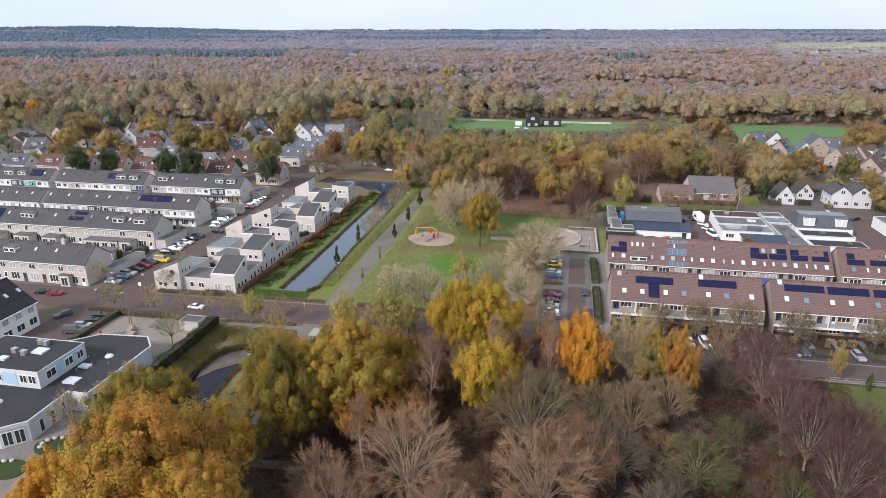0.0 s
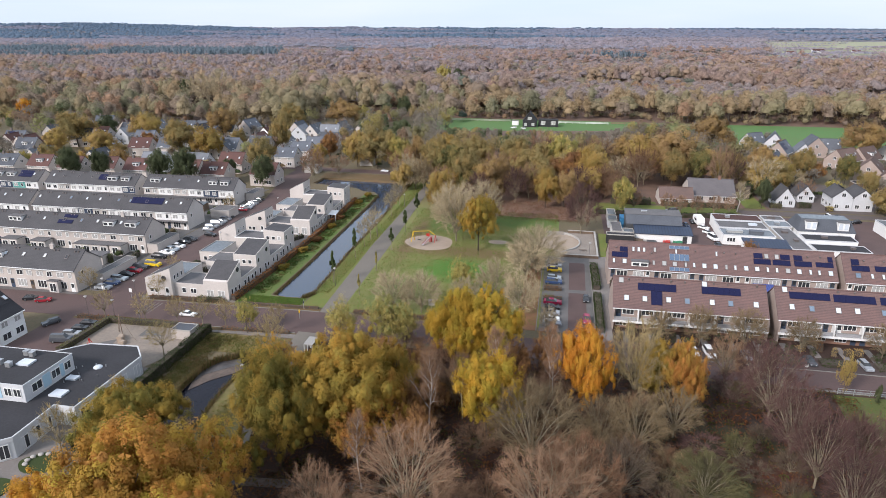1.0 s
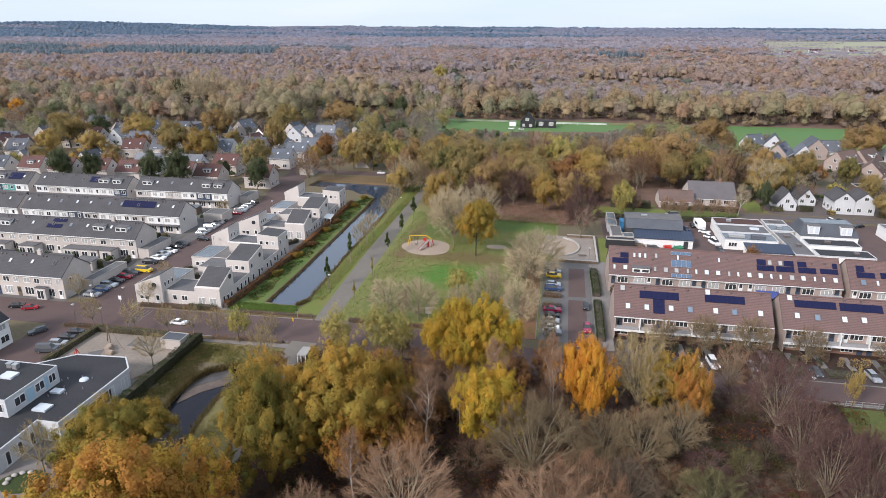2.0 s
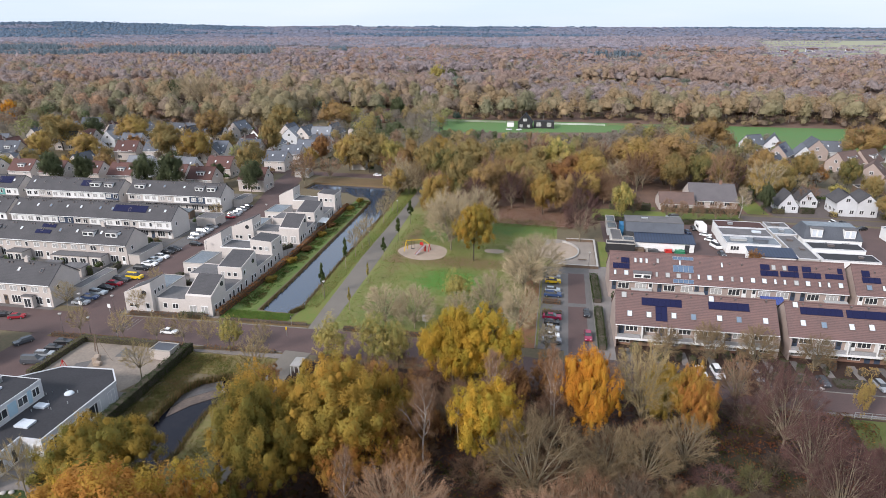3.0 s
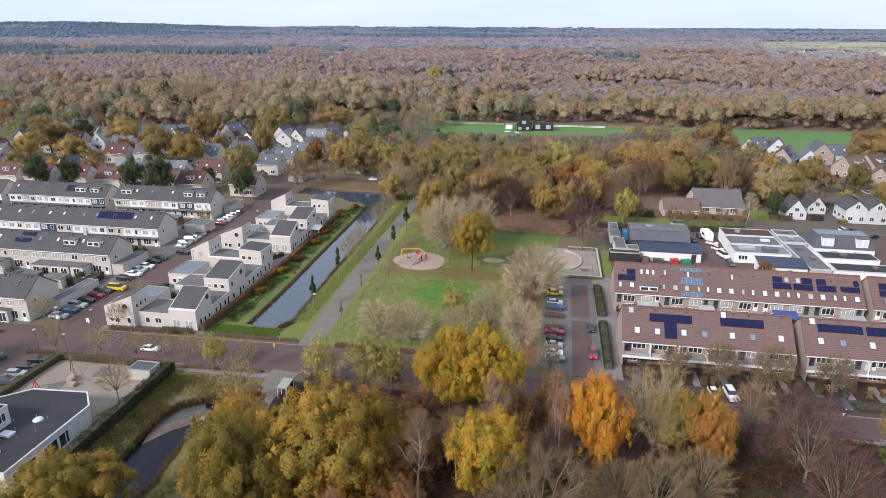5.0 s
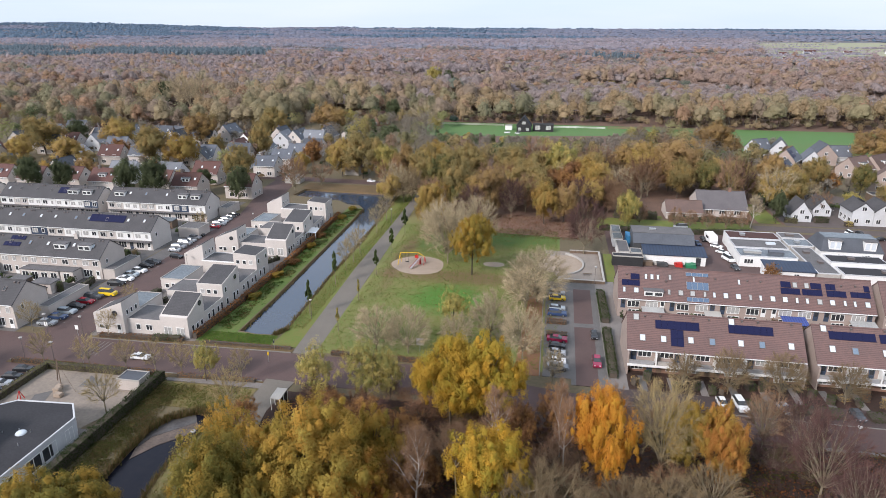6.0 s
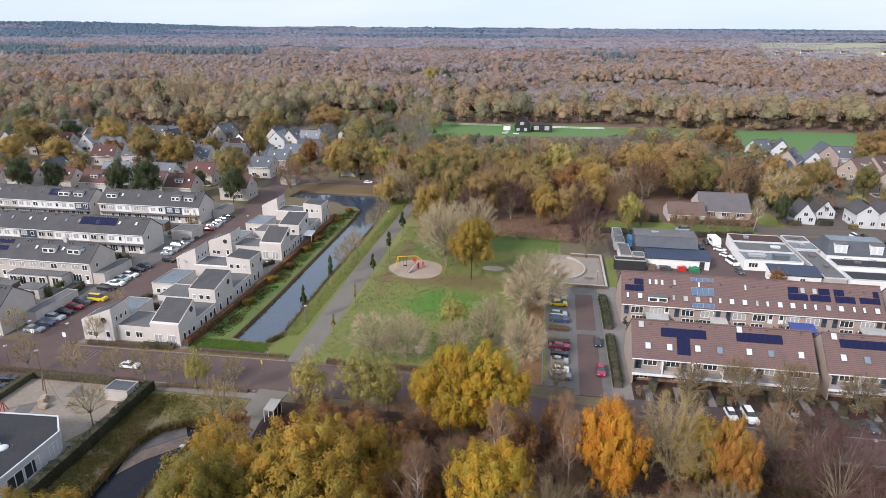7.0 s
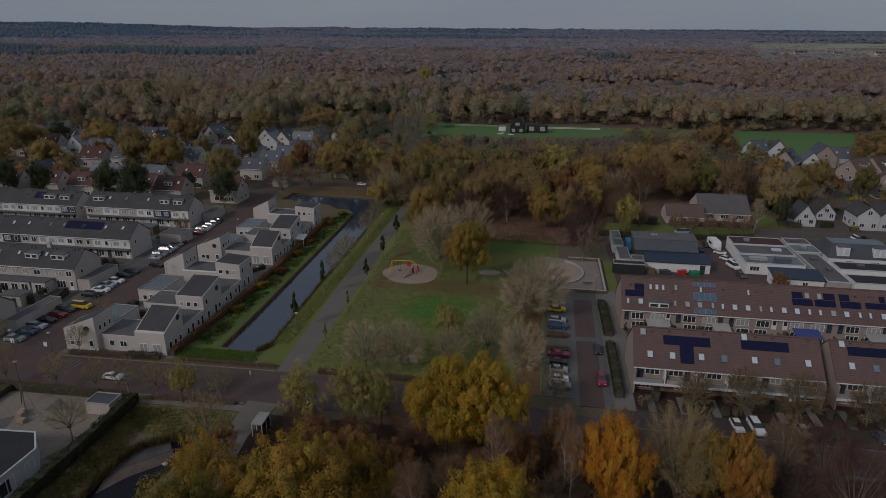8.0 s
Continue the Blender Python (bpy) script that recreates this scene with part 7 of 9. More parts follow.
hedge("hedge", [(80.4, 212.6), (84.6, 213.4)], 1.6, 1.7, "hedge_leaf", "green hedge between the white houses", 0.14, 36)
hedge("hedge", [(88.2, 210.2), (90.4, 210.2)], 1.6, 1.4, "leaf_lime", "yellow-green shrub by the tall white house", 0.14, 36)
hedge("hedge", [(102.6, 209.6), (105.4, 209.6)], 1.6, 1.5, "leaf_moss", "olive shrub by the tall white house", 0.14, 36)
hedge("hedge", [(66.8, 222), (70.2, 231)], 2.2, 4.6, "needle", "tall dark evergreen hedge beside the hall", 0.18, 30)
hedge("hedge", [(0.2, 121.6), (4.2, 121.8)], 1.6, 0.7, "leaf_russet", "low brown planting between the bays")
hedge("hedge", [(0.2, 127.6), (4.2, 127.6)], 1.6, 0.7, "leaf_russet", "low brown planting between the bays")
for x0, x1 in ((31.8, 35.8), (49.6, 54.8), (58.8, 66), (39, 46)):
    hedge("hedge", [(x0, 102), (x1, 102)], 2.6, 0.6, "hedge_leaf", "low green planting between parked cars", 0.16, 12)
for x0, y0, x1, y1 in ((-74, 106.9, -68.6, 107.3), (-86.5, 124.5, -86.5, 128.4), (-82.5, 123, -79, 124), (-86.8, 150, -86.8, 153.6), (-80, 150.5, -75.5, 152), (-72, 147, -68.6, 153), (-72.2, 177, -68.6, 183)):
    hedge("shrub_bed", [(x0, y0), (x1, y1)], 1.3, 1.1, "hedge_leaf", "dark green garden shrubs by a canal house", 0.16, 18)
hedge("hedge", [(-105, 131), (-104, 124.6)], 0.8, 1.6, "hedge_leaf", "green hedge behind the end garage")
for x, y in ((-63.6, 150), (-63.9, 141), (-64, 163), (-64.4, 172), (-64.6, 191), (-63.6, 128), (-64.2, 201)):
    COUNT[0] += 1
    t = thing("shrub", (x, y), "overgrown shrub on the canal bank", "shrub", "canal bank shrubs")
    leaf = random.Random(int(y)).choice(("leaf_green", "leaf_russet", "leaf_olive"))
    for dx, dy, rr in ((0, 0, 1.3), (0.5, 1.5, 1.0)):
        ob = dressed(new("leaf_mass", MID_CROWNS[COUNT[0] % 4]), leaf)
        ob.parent, ob.matrix_basis = t, Matrix.Translation((dx, dy, rr * 0.55)) @ Matrix.Rotation(y + dx, 4, "Z") @ Matrix.Diagonal((rr, rr, rr * 0.75, 1))


# front gardens: shrubs and paved ways to the doors
front_rnd = random.Random(41)
for k in range(34):
    x, y = 15.0 + 2.0 * k + front_rnd.uniform(-0.5, 0.5), front_rnd.uniform(104.8, 108.6)
    hedge("garden_shrub", [(x, y), (x + front_rnd.uniform(0.4, 1.5), y + front_rnd.uniform(-0.6, 0.6))], front_rnd.uniform(0.8, 1.5), front_rnd.uniform(0.5, 1.7),
          front_rnd.choice(("hedge_leaf", "hedge_leaf", "leaf_russet", "leaf_fresh", "leaf_amber")), "small shrub in a front garden", 0.11, 52)
for k in range(13):
    x = 16.6 + 4.8 * k
    sheet("garden_way", rect(x - 0.6, x + 0.6, 104.2, 109.1), 0.075, M["slabs" if k % 3 else "bay"], "pale slab way through a front garden", "path")


# small things in the back gardens
yard_rnd = random.Random(8)
for y0, n in ((125.6, 13), (148.6, 13), (175.6, 12)):
    for k in range(n):
        x = -104.5 - 4.6 * k + yard_rnd.uniform(-1.2, 1.2)
        hedge("garden_shrub", [(x, y0 + yard_rnd.uniform(-1, 1)), (x + yard_rnd.uniform(0.4, 1.6), y0 + yard_rnd.uniform(-1, 1))], yard_rnd.uniform(0.7, 1.3), yard_rnd.uniform(0.8, 2.3),
              yard_rnd.choice(("hedge_leaf", "hedge_leaf", "leaf_russet", "leaf_fresh")), "small garden shrub behind the terrace", 0.13, 46)
garden_rnd = random.Random(5)
for k in range(18):
    gx, gy = 16.2 + 2.55 * k, garden_rnd.uniform(130.2, 132.2)
    kind = garden_rnd.choice(("shrub", "shrub", "table", "chest"))
    if kind == "shrub":
        hedge("garden_shrub", [(gx, gy), (gx + 0.5, gy + 0.3)], 1.0, garden_rnd.uniform(1.0, 2.4), garden_rnd.choice(("hedge_leaf", "leaf_fresh", "leaf_russet")), "small green shrub in a back garden", 0.12, 60)
    else:
        t = thing("garden_" + kind, (gx, gy), "dark garden table beside the house" if kind == "table" else "pale storage chest in a back garden", kind)
        bm = bmesh.new()
        if kind == "table":
            box(bm, gx - 0.7, gx + 0.7, gy - 0.45, gy + 0.45, 0.70, 0.76)
            part("tabletop", bm, M["timber"], t)
            for sx in (-0.6, 0.6):
                for sy in (-0.36, 0.36):
                    bm = bmesh.new()
                    box(bm, gx + sx - 0.04, gx + sx + 0.04, gy + sy - 0.04, gy + sy + 0.04, 0.045, 0.70)
                    part("leg", bm, M["dark_metal"], t)
        else:
            box(bm, gx - 0.6, gx + 0.6, gy - 0.35, gy + 0.35, 0.045, 0.6)
            part("box_body", bm, M["concrete"], t)
            bm = bmesh.new()
            box(bm, gx - 0.64, gx + 0.64, gy - 0.39, gy + 0.39, 0.604, 0.68)
            part("lid", bm, M["white"], t)


def scatter(name, label, category, seed, n, region, size, zmax, colours, flat=False, bare=()):
    """Uncountable low growth or leaves over a stretch of land, in one mesh."""
    rng = np.random.default_rng(seed)
    x0, x1, y0, y1 = region
    if flat:
        p = np.stack([rng.uniform(x0, x1, n), rng.uniform(y0, y1, n), rng.uniform(0.05, 0.12, n)], 1)
        for bx, by, br in bare:
            p = p[np.hypot(p[:, 0] - bx, p[:, 1] - by) > br]
        n = len(p)
        nrm = rng.normal(size=(n, 3)) * 0.35 + np.array([0, 0, 1])
        pick = rng.integers(0, len(colours), n)
    else:
        k = n // 40
        c = np.stack([rng.uniform(x0, x1, k), rng.uniform(y0, y1, k), np.zeros(k)], 1)
        rr = rng.uniform(0.5, 1.5, k)
        which = np.repeat(np.arange(k), 40)
        d = unit_dirs(k * 40, rng)
        d[:, 2] = np.abs(d[:, 2])
        p = c[which] + d * rr[which][:, None] * np.array([1, 1, zmax / 1.5])
        nrm = d + rng.normal(size=d.shape) * 0.7
        pick = rng.integers(0, len(colours), k)[which]
    v, f = cards(p, nrm, size, rng, three=flat)
    col = np.repeat(np.array(colours)[pick], f.shape[1], axis=0)
    ob = new(name, mesh_of(name, v, f, M["far_crown"], col))
    return tagged(ob, label, category, kind="stuff")


BROWNS = [(0.16, 0.068, 0.04), (0.10, 0.05, 0.03), (0.19, 0.08, 0.032), (0.07, 0.042, 0.028), (0.11, 0.085, 0.032)]
scatter("undergrowth", "brown and olive brambles and shrubs on the wood floor", "undergrowth", 4, 52000, (-40, 50, 28, 92), 0.17, 1.3, BROWNS + [(0.06, 0.065, 0.02), (0.09, 0.09, 0.03)])
scatter("fallen_leaves", "brown and orange leaves lying on the wood floor", "leaves", 5, 42000, (-40, 50, 28, 93), 0.13, 0, BROWNS + [(0.18, 0.075, 0.03)], flat=True)
scatter("park_fallen_leaves", "brown leaves lying under the park trees", "leaves", 6, 9000, (-36, 12, 182, 205), 0.16, 0, BROWNS, flat=True)
scatter("lawn_leaves", "scattered leaves on the corner lawn", "leaves", 7, 1200, (48, 75, 58, 91), 0.1, 0, [(0.3, 0.2, 0.05), (0.2, 0.1, 0.04)], flat=True)
scatter("bank_growth", "dry brown reeds and brambles along the pond", "undergrowth", 8, 20000, (-63, -58.6, 56, 92), 0.13, 0.8, [(0.10, 0.10, 0.035), (0.15, 0.115, 0.05), (0.075, 0.085, 0.028), (0.12, 0.085, 0.04), (0.09, 0.10, 0.03)])


TUFTS = [(0.125, 0.14, 0.032), (0.17, 0.15, 0.045), (0.20, 0.15, 0.06), (0.09, 0.11, 0.025), (0.15, 0.13, 0.04)]
scatter("corner_grass", "uneven tufts of green lawn grass", "grass", 21, 16000, (48.5, 80, 60, 91), 0.10, 0.12, [(0.06, 0.08, 0.02), (0.08, 0.09, 0.024), (0.095, 0.09, 0.03)])
scatter("pond_grass", "tussocks of rough green and straw grass", "grass", 22, 9000, (-63.2, -47.2, 87.2, 93.4), 0.11, 0.22, TUFTS)
scatter("path_grass", "tussocks of rough grass beside the path", "grass", 23, 5000, (-48.6, -45.6, 63, 86), 0.11, 0.2, [(0.18, 0.15, 0.045), (0.21, 0.15, 0.06), (0.13, 0.125, 0.03)])


scatter("park_tufts", "tufts of grass and scattered leaves on the park lawn", "grass", 31, 34000, (-41.5, 2.5, 108, 190), 0.13, 0, [(0.14, 0.18, 0.042), (0.11, 0.155, 0.034), (0.18, 0.165, 0.058), (0.22, 0.16, 0.08), (0.15, 0.185, 0.045)], flat=True,
        bare=[(-32.3, 155.4, 7.0), (-13.5, 159, 2.6), (3.5, 162, 7.4)])
scatter("verge_tufts", "tufts of grass on the canal verge", "grass", 32, 5200, (-50.2, -47.4, 116, 222), 0.12, 0, [(0.13, 0.17, 0.036), (0.18, 0.165, 0.05), (0.10, 0.145, 0.03), (0.19, 0.15, 0.06)], flat=True)
scatter("bank_tufts", "rough green and brown growth on the canal bank", "grass", 33, 14000, (-65.2, -61.4, 114, 203), 0.15, 0.45, [(0.06, 0.12, 0.024), (0.09, 0.13, 0.03), (0.15, 0.12, 0.045), (0.11, 0.095, 0.035), (0.065, 0.10, 0.024)])
scatter("head_tufts", "tufts of grass on the lawn at the canal head", "grass", 34, 3000, (-65.5, -51.2, 108.4, 112.3), 0.14, 0, [(0.11, 0.18, 0.035), (0.13, 0.17, 0.04), (0.085, 0.15, 0.028)], flat=True)


def bank_reeds(name, line, n, seed, h=0.9):
    rng = np.random.default_rng(seed)
    seg = rng.integers(0, len(line) - 1, n)
    f = rng.uniform(0, 1, n)[:, None]
    L0 = np.array(line)
    p2 = L0[seg] * (1 - f) + L0[seg + 1] * f + rng.normal(size=(n, 2)) * 0.28
    p = np.column_stack([p2, np.full(n, -0.55)])
    hh = rng.uniform(0.4, 1.0, n)[:, None] * (h + 0.5)
    lean = np.column_stack([rng.normal(size=(n, 2)) * 0.22, np.ones(n)])
    side = np.column_stack([rng.normal(size=(n, 2)), np.zeros(n)]) * 0.05
    v = np.stack([p - side, p + side, p + lean * hh], 1).reshape(-1, 3)
    col = np.repeat(np.array([(0.22, 0.15, 0.07), (0.15, 0.11, 0.05), (0.10, 0.10, 0.035)])[rng.integers(0, 3, n)], 3, axis=0)
    ob = new(name, mesh_of(name, v, np.arange(3 * n).reshape(n, 3), M["far_crown"], col))
    tagged(ob, "dry brown reeds along the water's edge", "reeds", kind="stuff")


bank_reeds("canal_reeds", CANAL[2:8], 9000, 1)
bank_reeds("canal_reeds_west", CANAL[13:] + CANAL[:1], 2200, 2, 0.25)
bank_reeds("pond_reeds", POND + POND[:1], 7000, 3)


# ---- far woods: crowns in their thousands ----
KINDS = np.array([(0.24, 0.168, 0.125), (0.25, 0.178, 0.112), (0.228, 0.178, 0.152), (0.262, 0.17, 0.10), (0.215, 0.175, 0.112), (0.245, 0.152, 0.11), (0.235, 0.19, 0.162), (0.12, 0.125, 0.09), (0.30, 0.225, 0.10)])
ODDS = np.array([0.28, 0.14, 0.24, 0.05, 0.10, 0.08, 0.08, 0.03, 0.01])
# the farther sets are greyer and bluer: distance haze put into the colours
MAUVE = np.array([(0.25, 0.178, 0.148), (0.27, 0.18, 0.125), (0.24, 0.19, 0.178), (0.265, 0.165, 0.12), (0.225, 0.185, 0.14), (0.16, 0.145, 0.125)])
MAUVE_ODDS = np.array([0.3, 0.18, 0.22, 0.12, 0.12, 0.06])
HAZED = np.array([(0.24, 0.198, 0.192), (0.228, 0.2, 0.208), (0.25, 0.192, 0.178), (0.195, 0.185, 0.195)])
HAZED_ODDS = np.array([0.35, 0.3, 0.2, 0.15])
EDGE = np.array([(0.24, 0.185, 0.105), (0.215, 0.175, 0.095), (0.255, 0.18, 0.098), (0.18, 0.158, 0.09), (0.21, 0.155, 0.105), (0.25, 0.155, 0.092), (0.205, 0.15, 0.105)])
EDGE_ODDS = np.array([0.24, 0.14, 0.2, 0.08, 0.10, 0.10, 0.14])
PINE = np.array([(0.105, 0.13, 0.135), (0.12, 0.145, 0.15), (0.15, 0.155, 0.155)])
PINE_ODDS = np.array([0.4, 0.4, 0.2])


def stands(x, y, seed):
    """Even-aged compartments of the wood, wider than deep: two numbers from 0 to 1 for each place."""
    band = np.floor(np.log(y / 300) / 0.15 + 0.35 * np.sin(x / y * 8 + seed) + 0.22 * np.sin(x * 0.021))
    cell = np.floor(x / (0.42 * y) + 0.37 * band + 0.12 * np.sin(y * 0.03))
    mix = lambda a, b: np.mod(np.sin(band * a + cell * b + 0.7) * 43758.5453, 1.0)
    return mix(12.9898, 78.233), mix(39.425, 11.135)


def woods(name, label, seed, centres, radius, height, per, size, kinds=KINDS, odds=ODDS, sides=7, levels=(-0.5, 0.1, 0.6), core=0.72, body=0.42, uneven=0.7, stems=0.0, base=None, lumps=0):
    """Many crowns in one mesh: each a ragged inner dome clothed in leaf clumps that swell into lobes, with stems where asked."""
    rng = np.random.default_rng(seed)
    n = len(centres)
    x, y = centres[:, 0], centres[:, 1]
    tall, sort = stands(x, y, 3)
    r = radius * rng.uniform(0.62, 1.4, n) * (0.8 + 0.35 * tall)
    h = height * rng.uniform(0.8, 1.15, n) * (1 - uneven * 0.6 + uneven * tall)
    odd = rng.uniform(0, 1, n) < 0.45
    place = np.where(odd, rng.uniform(0, 1, n), np.clip(sort + rng.normal(size=n) * 0.07, 0, 0.999))
    pick = np.searchsorted(np.cumsum(odds / odds.sum()), place).clip(0, len(kinds) - 1)
    # lifted and tinted towards blue, so the crown colours carry haze
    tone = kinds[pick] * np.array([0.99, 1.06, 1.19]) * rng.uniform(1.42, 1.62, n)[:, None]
    hc = h * body
    z0 = np.zeros(n) if base is None else base
    mid = np.column_stack([centres, z0 + h - hc])
    scale = np.column_stack([r, r, hc])
    trees = n
    if lumps:
        # a crown is several rounded boughs of unlike size, the highest near the middle
        d = unit_dirs(n * lumps, rng)
        d[:, 2] = np.abs(d[:, 2]) * 1.3 - 0.45
        d[::lumps] = np.array([0, 0, 0.9]) + rng.normal(size=(n, 3)) * 0.2
        of = np.repeat(np.arange(n), lumps)
        mid = mid[of] + d * scale[of] * rng.uniform(0.32, 0.56, (n * lumps, 1))
        scale = scale[of] * rng.uniform(0.46, 0.68, (n * lumps, 1)) * np.array([1, 1, 0.95])
        tone = tone[of] * rng.uniform(0.93, 1.07, (n * lumps, 1))
        n, per = n * lumps, per // lumps
    lobe = unit_dirs(n * 4, rng).reshape(n, 4, 3)
    lobe[..., 2] = np.abs(lobe[..., 2]) * 1.2 - 0.2
    a = np.arange(sides) * 2 * math.pi / sides
    rings = []
    for z in levels:
        q = math.sqrt(max(0.02, 1 - z * z))
        w = rng.uniform(0.7, 1.15, (n, sides)) * core
        rings.append(np.stack([np.cos(a[None]) * q * w, np.sin(a[None]) * q * w, (z + rng.uniform(-0.25, 0.25, (n, sides))) * core], 2))
    top = np.stack([rng.uniform(-0.3, 0.3, n), rng.uniform(-0.3, 0.3, n), rng.uniform(0.85, 1.05, n) * core], 1)[:, None]
    dome = np.concatenate(rings + [top], 1) * scale[:, None] + mid[:, None]
    m = len(levels) * sides + 1
    k = np.arange(n) * m
    fs = []
    for j in range(len(levels) - 1):
        for i in range(sides):
            u, w = j * sides + i, j * sides + (i + 1) % sides
            fs += [np.stack([k + u, k + w, k + w + sides], 1), np.stack([k + u, k + w + sides, k + u + sides], 1)]
    for i in range(sides):
        u, w = (len(levels) - 1) * sides + i, (len(levels) - 1) * sides + (i + 1) % sides
        fs.append(np.stack([k + u, k + w, k + m - 1], 1))
    v, f = dome.reshape(-1, 3), np.concatenate(fs)
    col = np.repeat(tone, m, axis=0) * rng.uniform(0.75, 1.05, (n * m, 1))
    if per:
        which = np.repeat(np.arange(n), per)
        d = unit_dirs(n * per, rng)
        d[:, 2] = np.abs(d[:, 2]) * 1.45 - 0.45
        d /= np.linalg.norm(d, axis=1)[:, None]
        near = np.max(np.einsum("ij,ikj->ik", d, lobe[which]), axis=1)
        swell = 0.74 + 0.34 * np.clip((near - 0.35) / 0.6, 0, 1)
        p = mid[which] + d * scale[which] * (swell * rng.uniform(0.86, 1.05, n * per))[:, None]
        p[:, 2] = np.maximum(p[:, 2], 0.4)
        cv, cf = cards(p, d + rng.normal(size=d.shape) * 0.6 + np.array([0, 0, 0.2]), size, rng, three=True)
        v, f = np.concatenate([v, cv]), np.concatenate([f, cf + len(v)])
        fleck = rng.uniform(0.85, 1.15, (n * per, 1))
        col = np.concatenate([col, np.repeat(tone[which] * fleck, 3, axis=0)])
    domes = n * len(fs)
    if stems:
        some = np.flatnonzero(rng.uniform(0, 1, trees) < stems)
        foot = np.column_stack([centres[some] + rng.normal(size=(len(some), 2)) * 0.4, z0[some]])
        tip = foot + np.column_stack([rng.normal(size=(len(some), 2)) * 0.5, h[some] * 0.85])
        tri = [foot + np.array([math.cos(q) * 0.22, math.sin(q) * 0.22, 0]) for q in (0, 2.1, 4.2)]
        k = len(v) + 4 * np.arange(len(some))
        v = np.concatenate([v, np.stack(tri + [tip], 1).reshape(-1, 3)])
        f = np.concatenate([f] + [np.stack([k + i, k + (i + 1) % 3, k + 3], 1) for i in range(3)])
        bark = np.where(rng.uniform(0, 1, (len(some), 1)) < 0.3, (0.36, 0.33, 0.29), (0.17, 0.145, 0.12))
        col = np.concatenate([col, np.repeat(bark, 4, axis=0)])
    me = mesh_of(name, v, f, M["far_crown"], col)
    me.polygons.foreach_set("use_smooth", np.arange(len(f)) < domes)
    return tagged(new(name, me), label, "woodland", kind="stuff")


def wedge(y0, y1, step, seed, slope=0.95, shift=-0.17, keep=None):
    """Places on a jittered grid over the widening land ahead."""
    rng = np.random.default_rng(seed)
    out = []
    y = y0
    while y < y1:
        c, half = shift * y, slope * y
        x = np.arange(c - half, c + half, step)
        q = np.stack([x, np.full(len(x), y)], 1) + rng.uniform(-0.45, 0.45, (len(x), 2)) * step
        out.append(q)
        y += step
    q = np.concatenate(out)
    return q[keep(q)] if keep else q


def wood_edge(q):
    x, y = q[:, 0], q[:, 1]
    edge = np.where(x < -150, 352 + 0.0 * x, np.where(x < 70, 414, np.where(x < 215, 411, 330)))
    tall = (np.abs(x + 257) < 22) & (y > 385) & (y < 452)
    return (y > edge + 6 * np.sin(x * 0.05)) & ~tall


def open_land(q):
    """Leaves pale fields open far to the east."""
    x, y = q[:, 0], q[:, 1]
    return ~((x > 0.27 * y + 25 * np.sin(y * 0.01)) & (x < 0.8 * y) & (y > 1230 + 60 * np.sin(x * 0.01)))


def not_pines(q):
    return open_land(q) & ~pines(q)


def pines(q):
    x, y = q[:, 0], q[:, 1]
    belt = (y > 1120 + 40 * np.sin(x * 0.01)) & (y < 1330) & (x < -0.33 * y) & (np.sin(x * 0.013 + y * 0.004) > -0.75)
    clump = (np.hypot(x + 905, y - 1010) < 90) | (np.hypot((x - 90) / 2.2, y - 1190) < 26)
    return belt | clump


woods("woodland_edge", "olive, ochre and amber trees at the wood's edge", 1, wedge(330, 470, 12.5, 1, keep=wood_edge), 7.8, 19.5, 640, 0.4, EDGE, EDGE_ODDS, sides=5, levels=(-0.3, 0.4), body=0.5, uneven=0.4, stems=1.0, lumps=8)
woods("woodland_skirt", "low brown bushes along the wood's edge", 15, wedge(330, 440, 8, 15, keep=wood_edge), 3.2, 5.0, 70, 0.34, EDGE * 0.85, EDGE_ODDS, sides=5, levels=(-0.7, 0.2), body=0.5, uneven=0.3)
woods("woodland_understorey", "brown underwood filling the gaps between the crowns", 16, wedge(466, 1000, 10, 16), 7, 10.5, 14, 0.7, KINDS * 0.9, ODDS, sides=5, levels=(-0.2, 0.5), uneven=0.4, core=0.95)
woods("woodland_near", "autumn woodland of brown, amber and bare crowns", 8, wedge(470, 660, 11.5, 8), 7.2, 17, 294, 0.5, sides=5, levels=(-0.2, 0.45), stems=0.8, lumps=6)
woods("woodland_beyond", "autumn woodland of brown and bare crowns", 6, wedge(660, 900, 12, 6), 7.6, 16.5, 100, 0.78, (KINDS[:6] + MAUVE) / 2, ODDS[:6], sides=5, levels=(0.0, 0.5), stems=0.5, lumps=4)
woods("woodland_middle", "brown autumn woodland stretching away", 2, wedge(900, 1500, 15, 2, keep=not_pines), 10, 16, 30, 1.2, MAUVE, MAUVE_ODDS, sides=4, levels=(0.1,), lumps=3)
woods("woodland_far", "autumn woodland far off in haze-greyed brown", 3, wedge(1500, 3000, 24, 3, keep=open_land), 15.5, 15, 10, 2.6, HAZED, HAZED_ODDS, sides=5, levels=(0.2,))
woods("pine_belt", "dark pine belt far off, coloured bluer for haze", 7, wedge(950, 1340, 11, 7, keep=pines), 4.4, 21, 18, 1.2, PINE, PINE_ODDS, sides=5, levels=(-0.2, 0.5), uneven=0.25)
sheet("far_fields", [(300, 1180), (1100, 1180), (2600, 3050), (780, 3050)], 0.6, mat("pale_fields", (0.26, 0.29, 0.18), (0.30, 0.27, 0.19), big=0.006, fine=0.03, bump=0), "pale fields far to the east", "field")


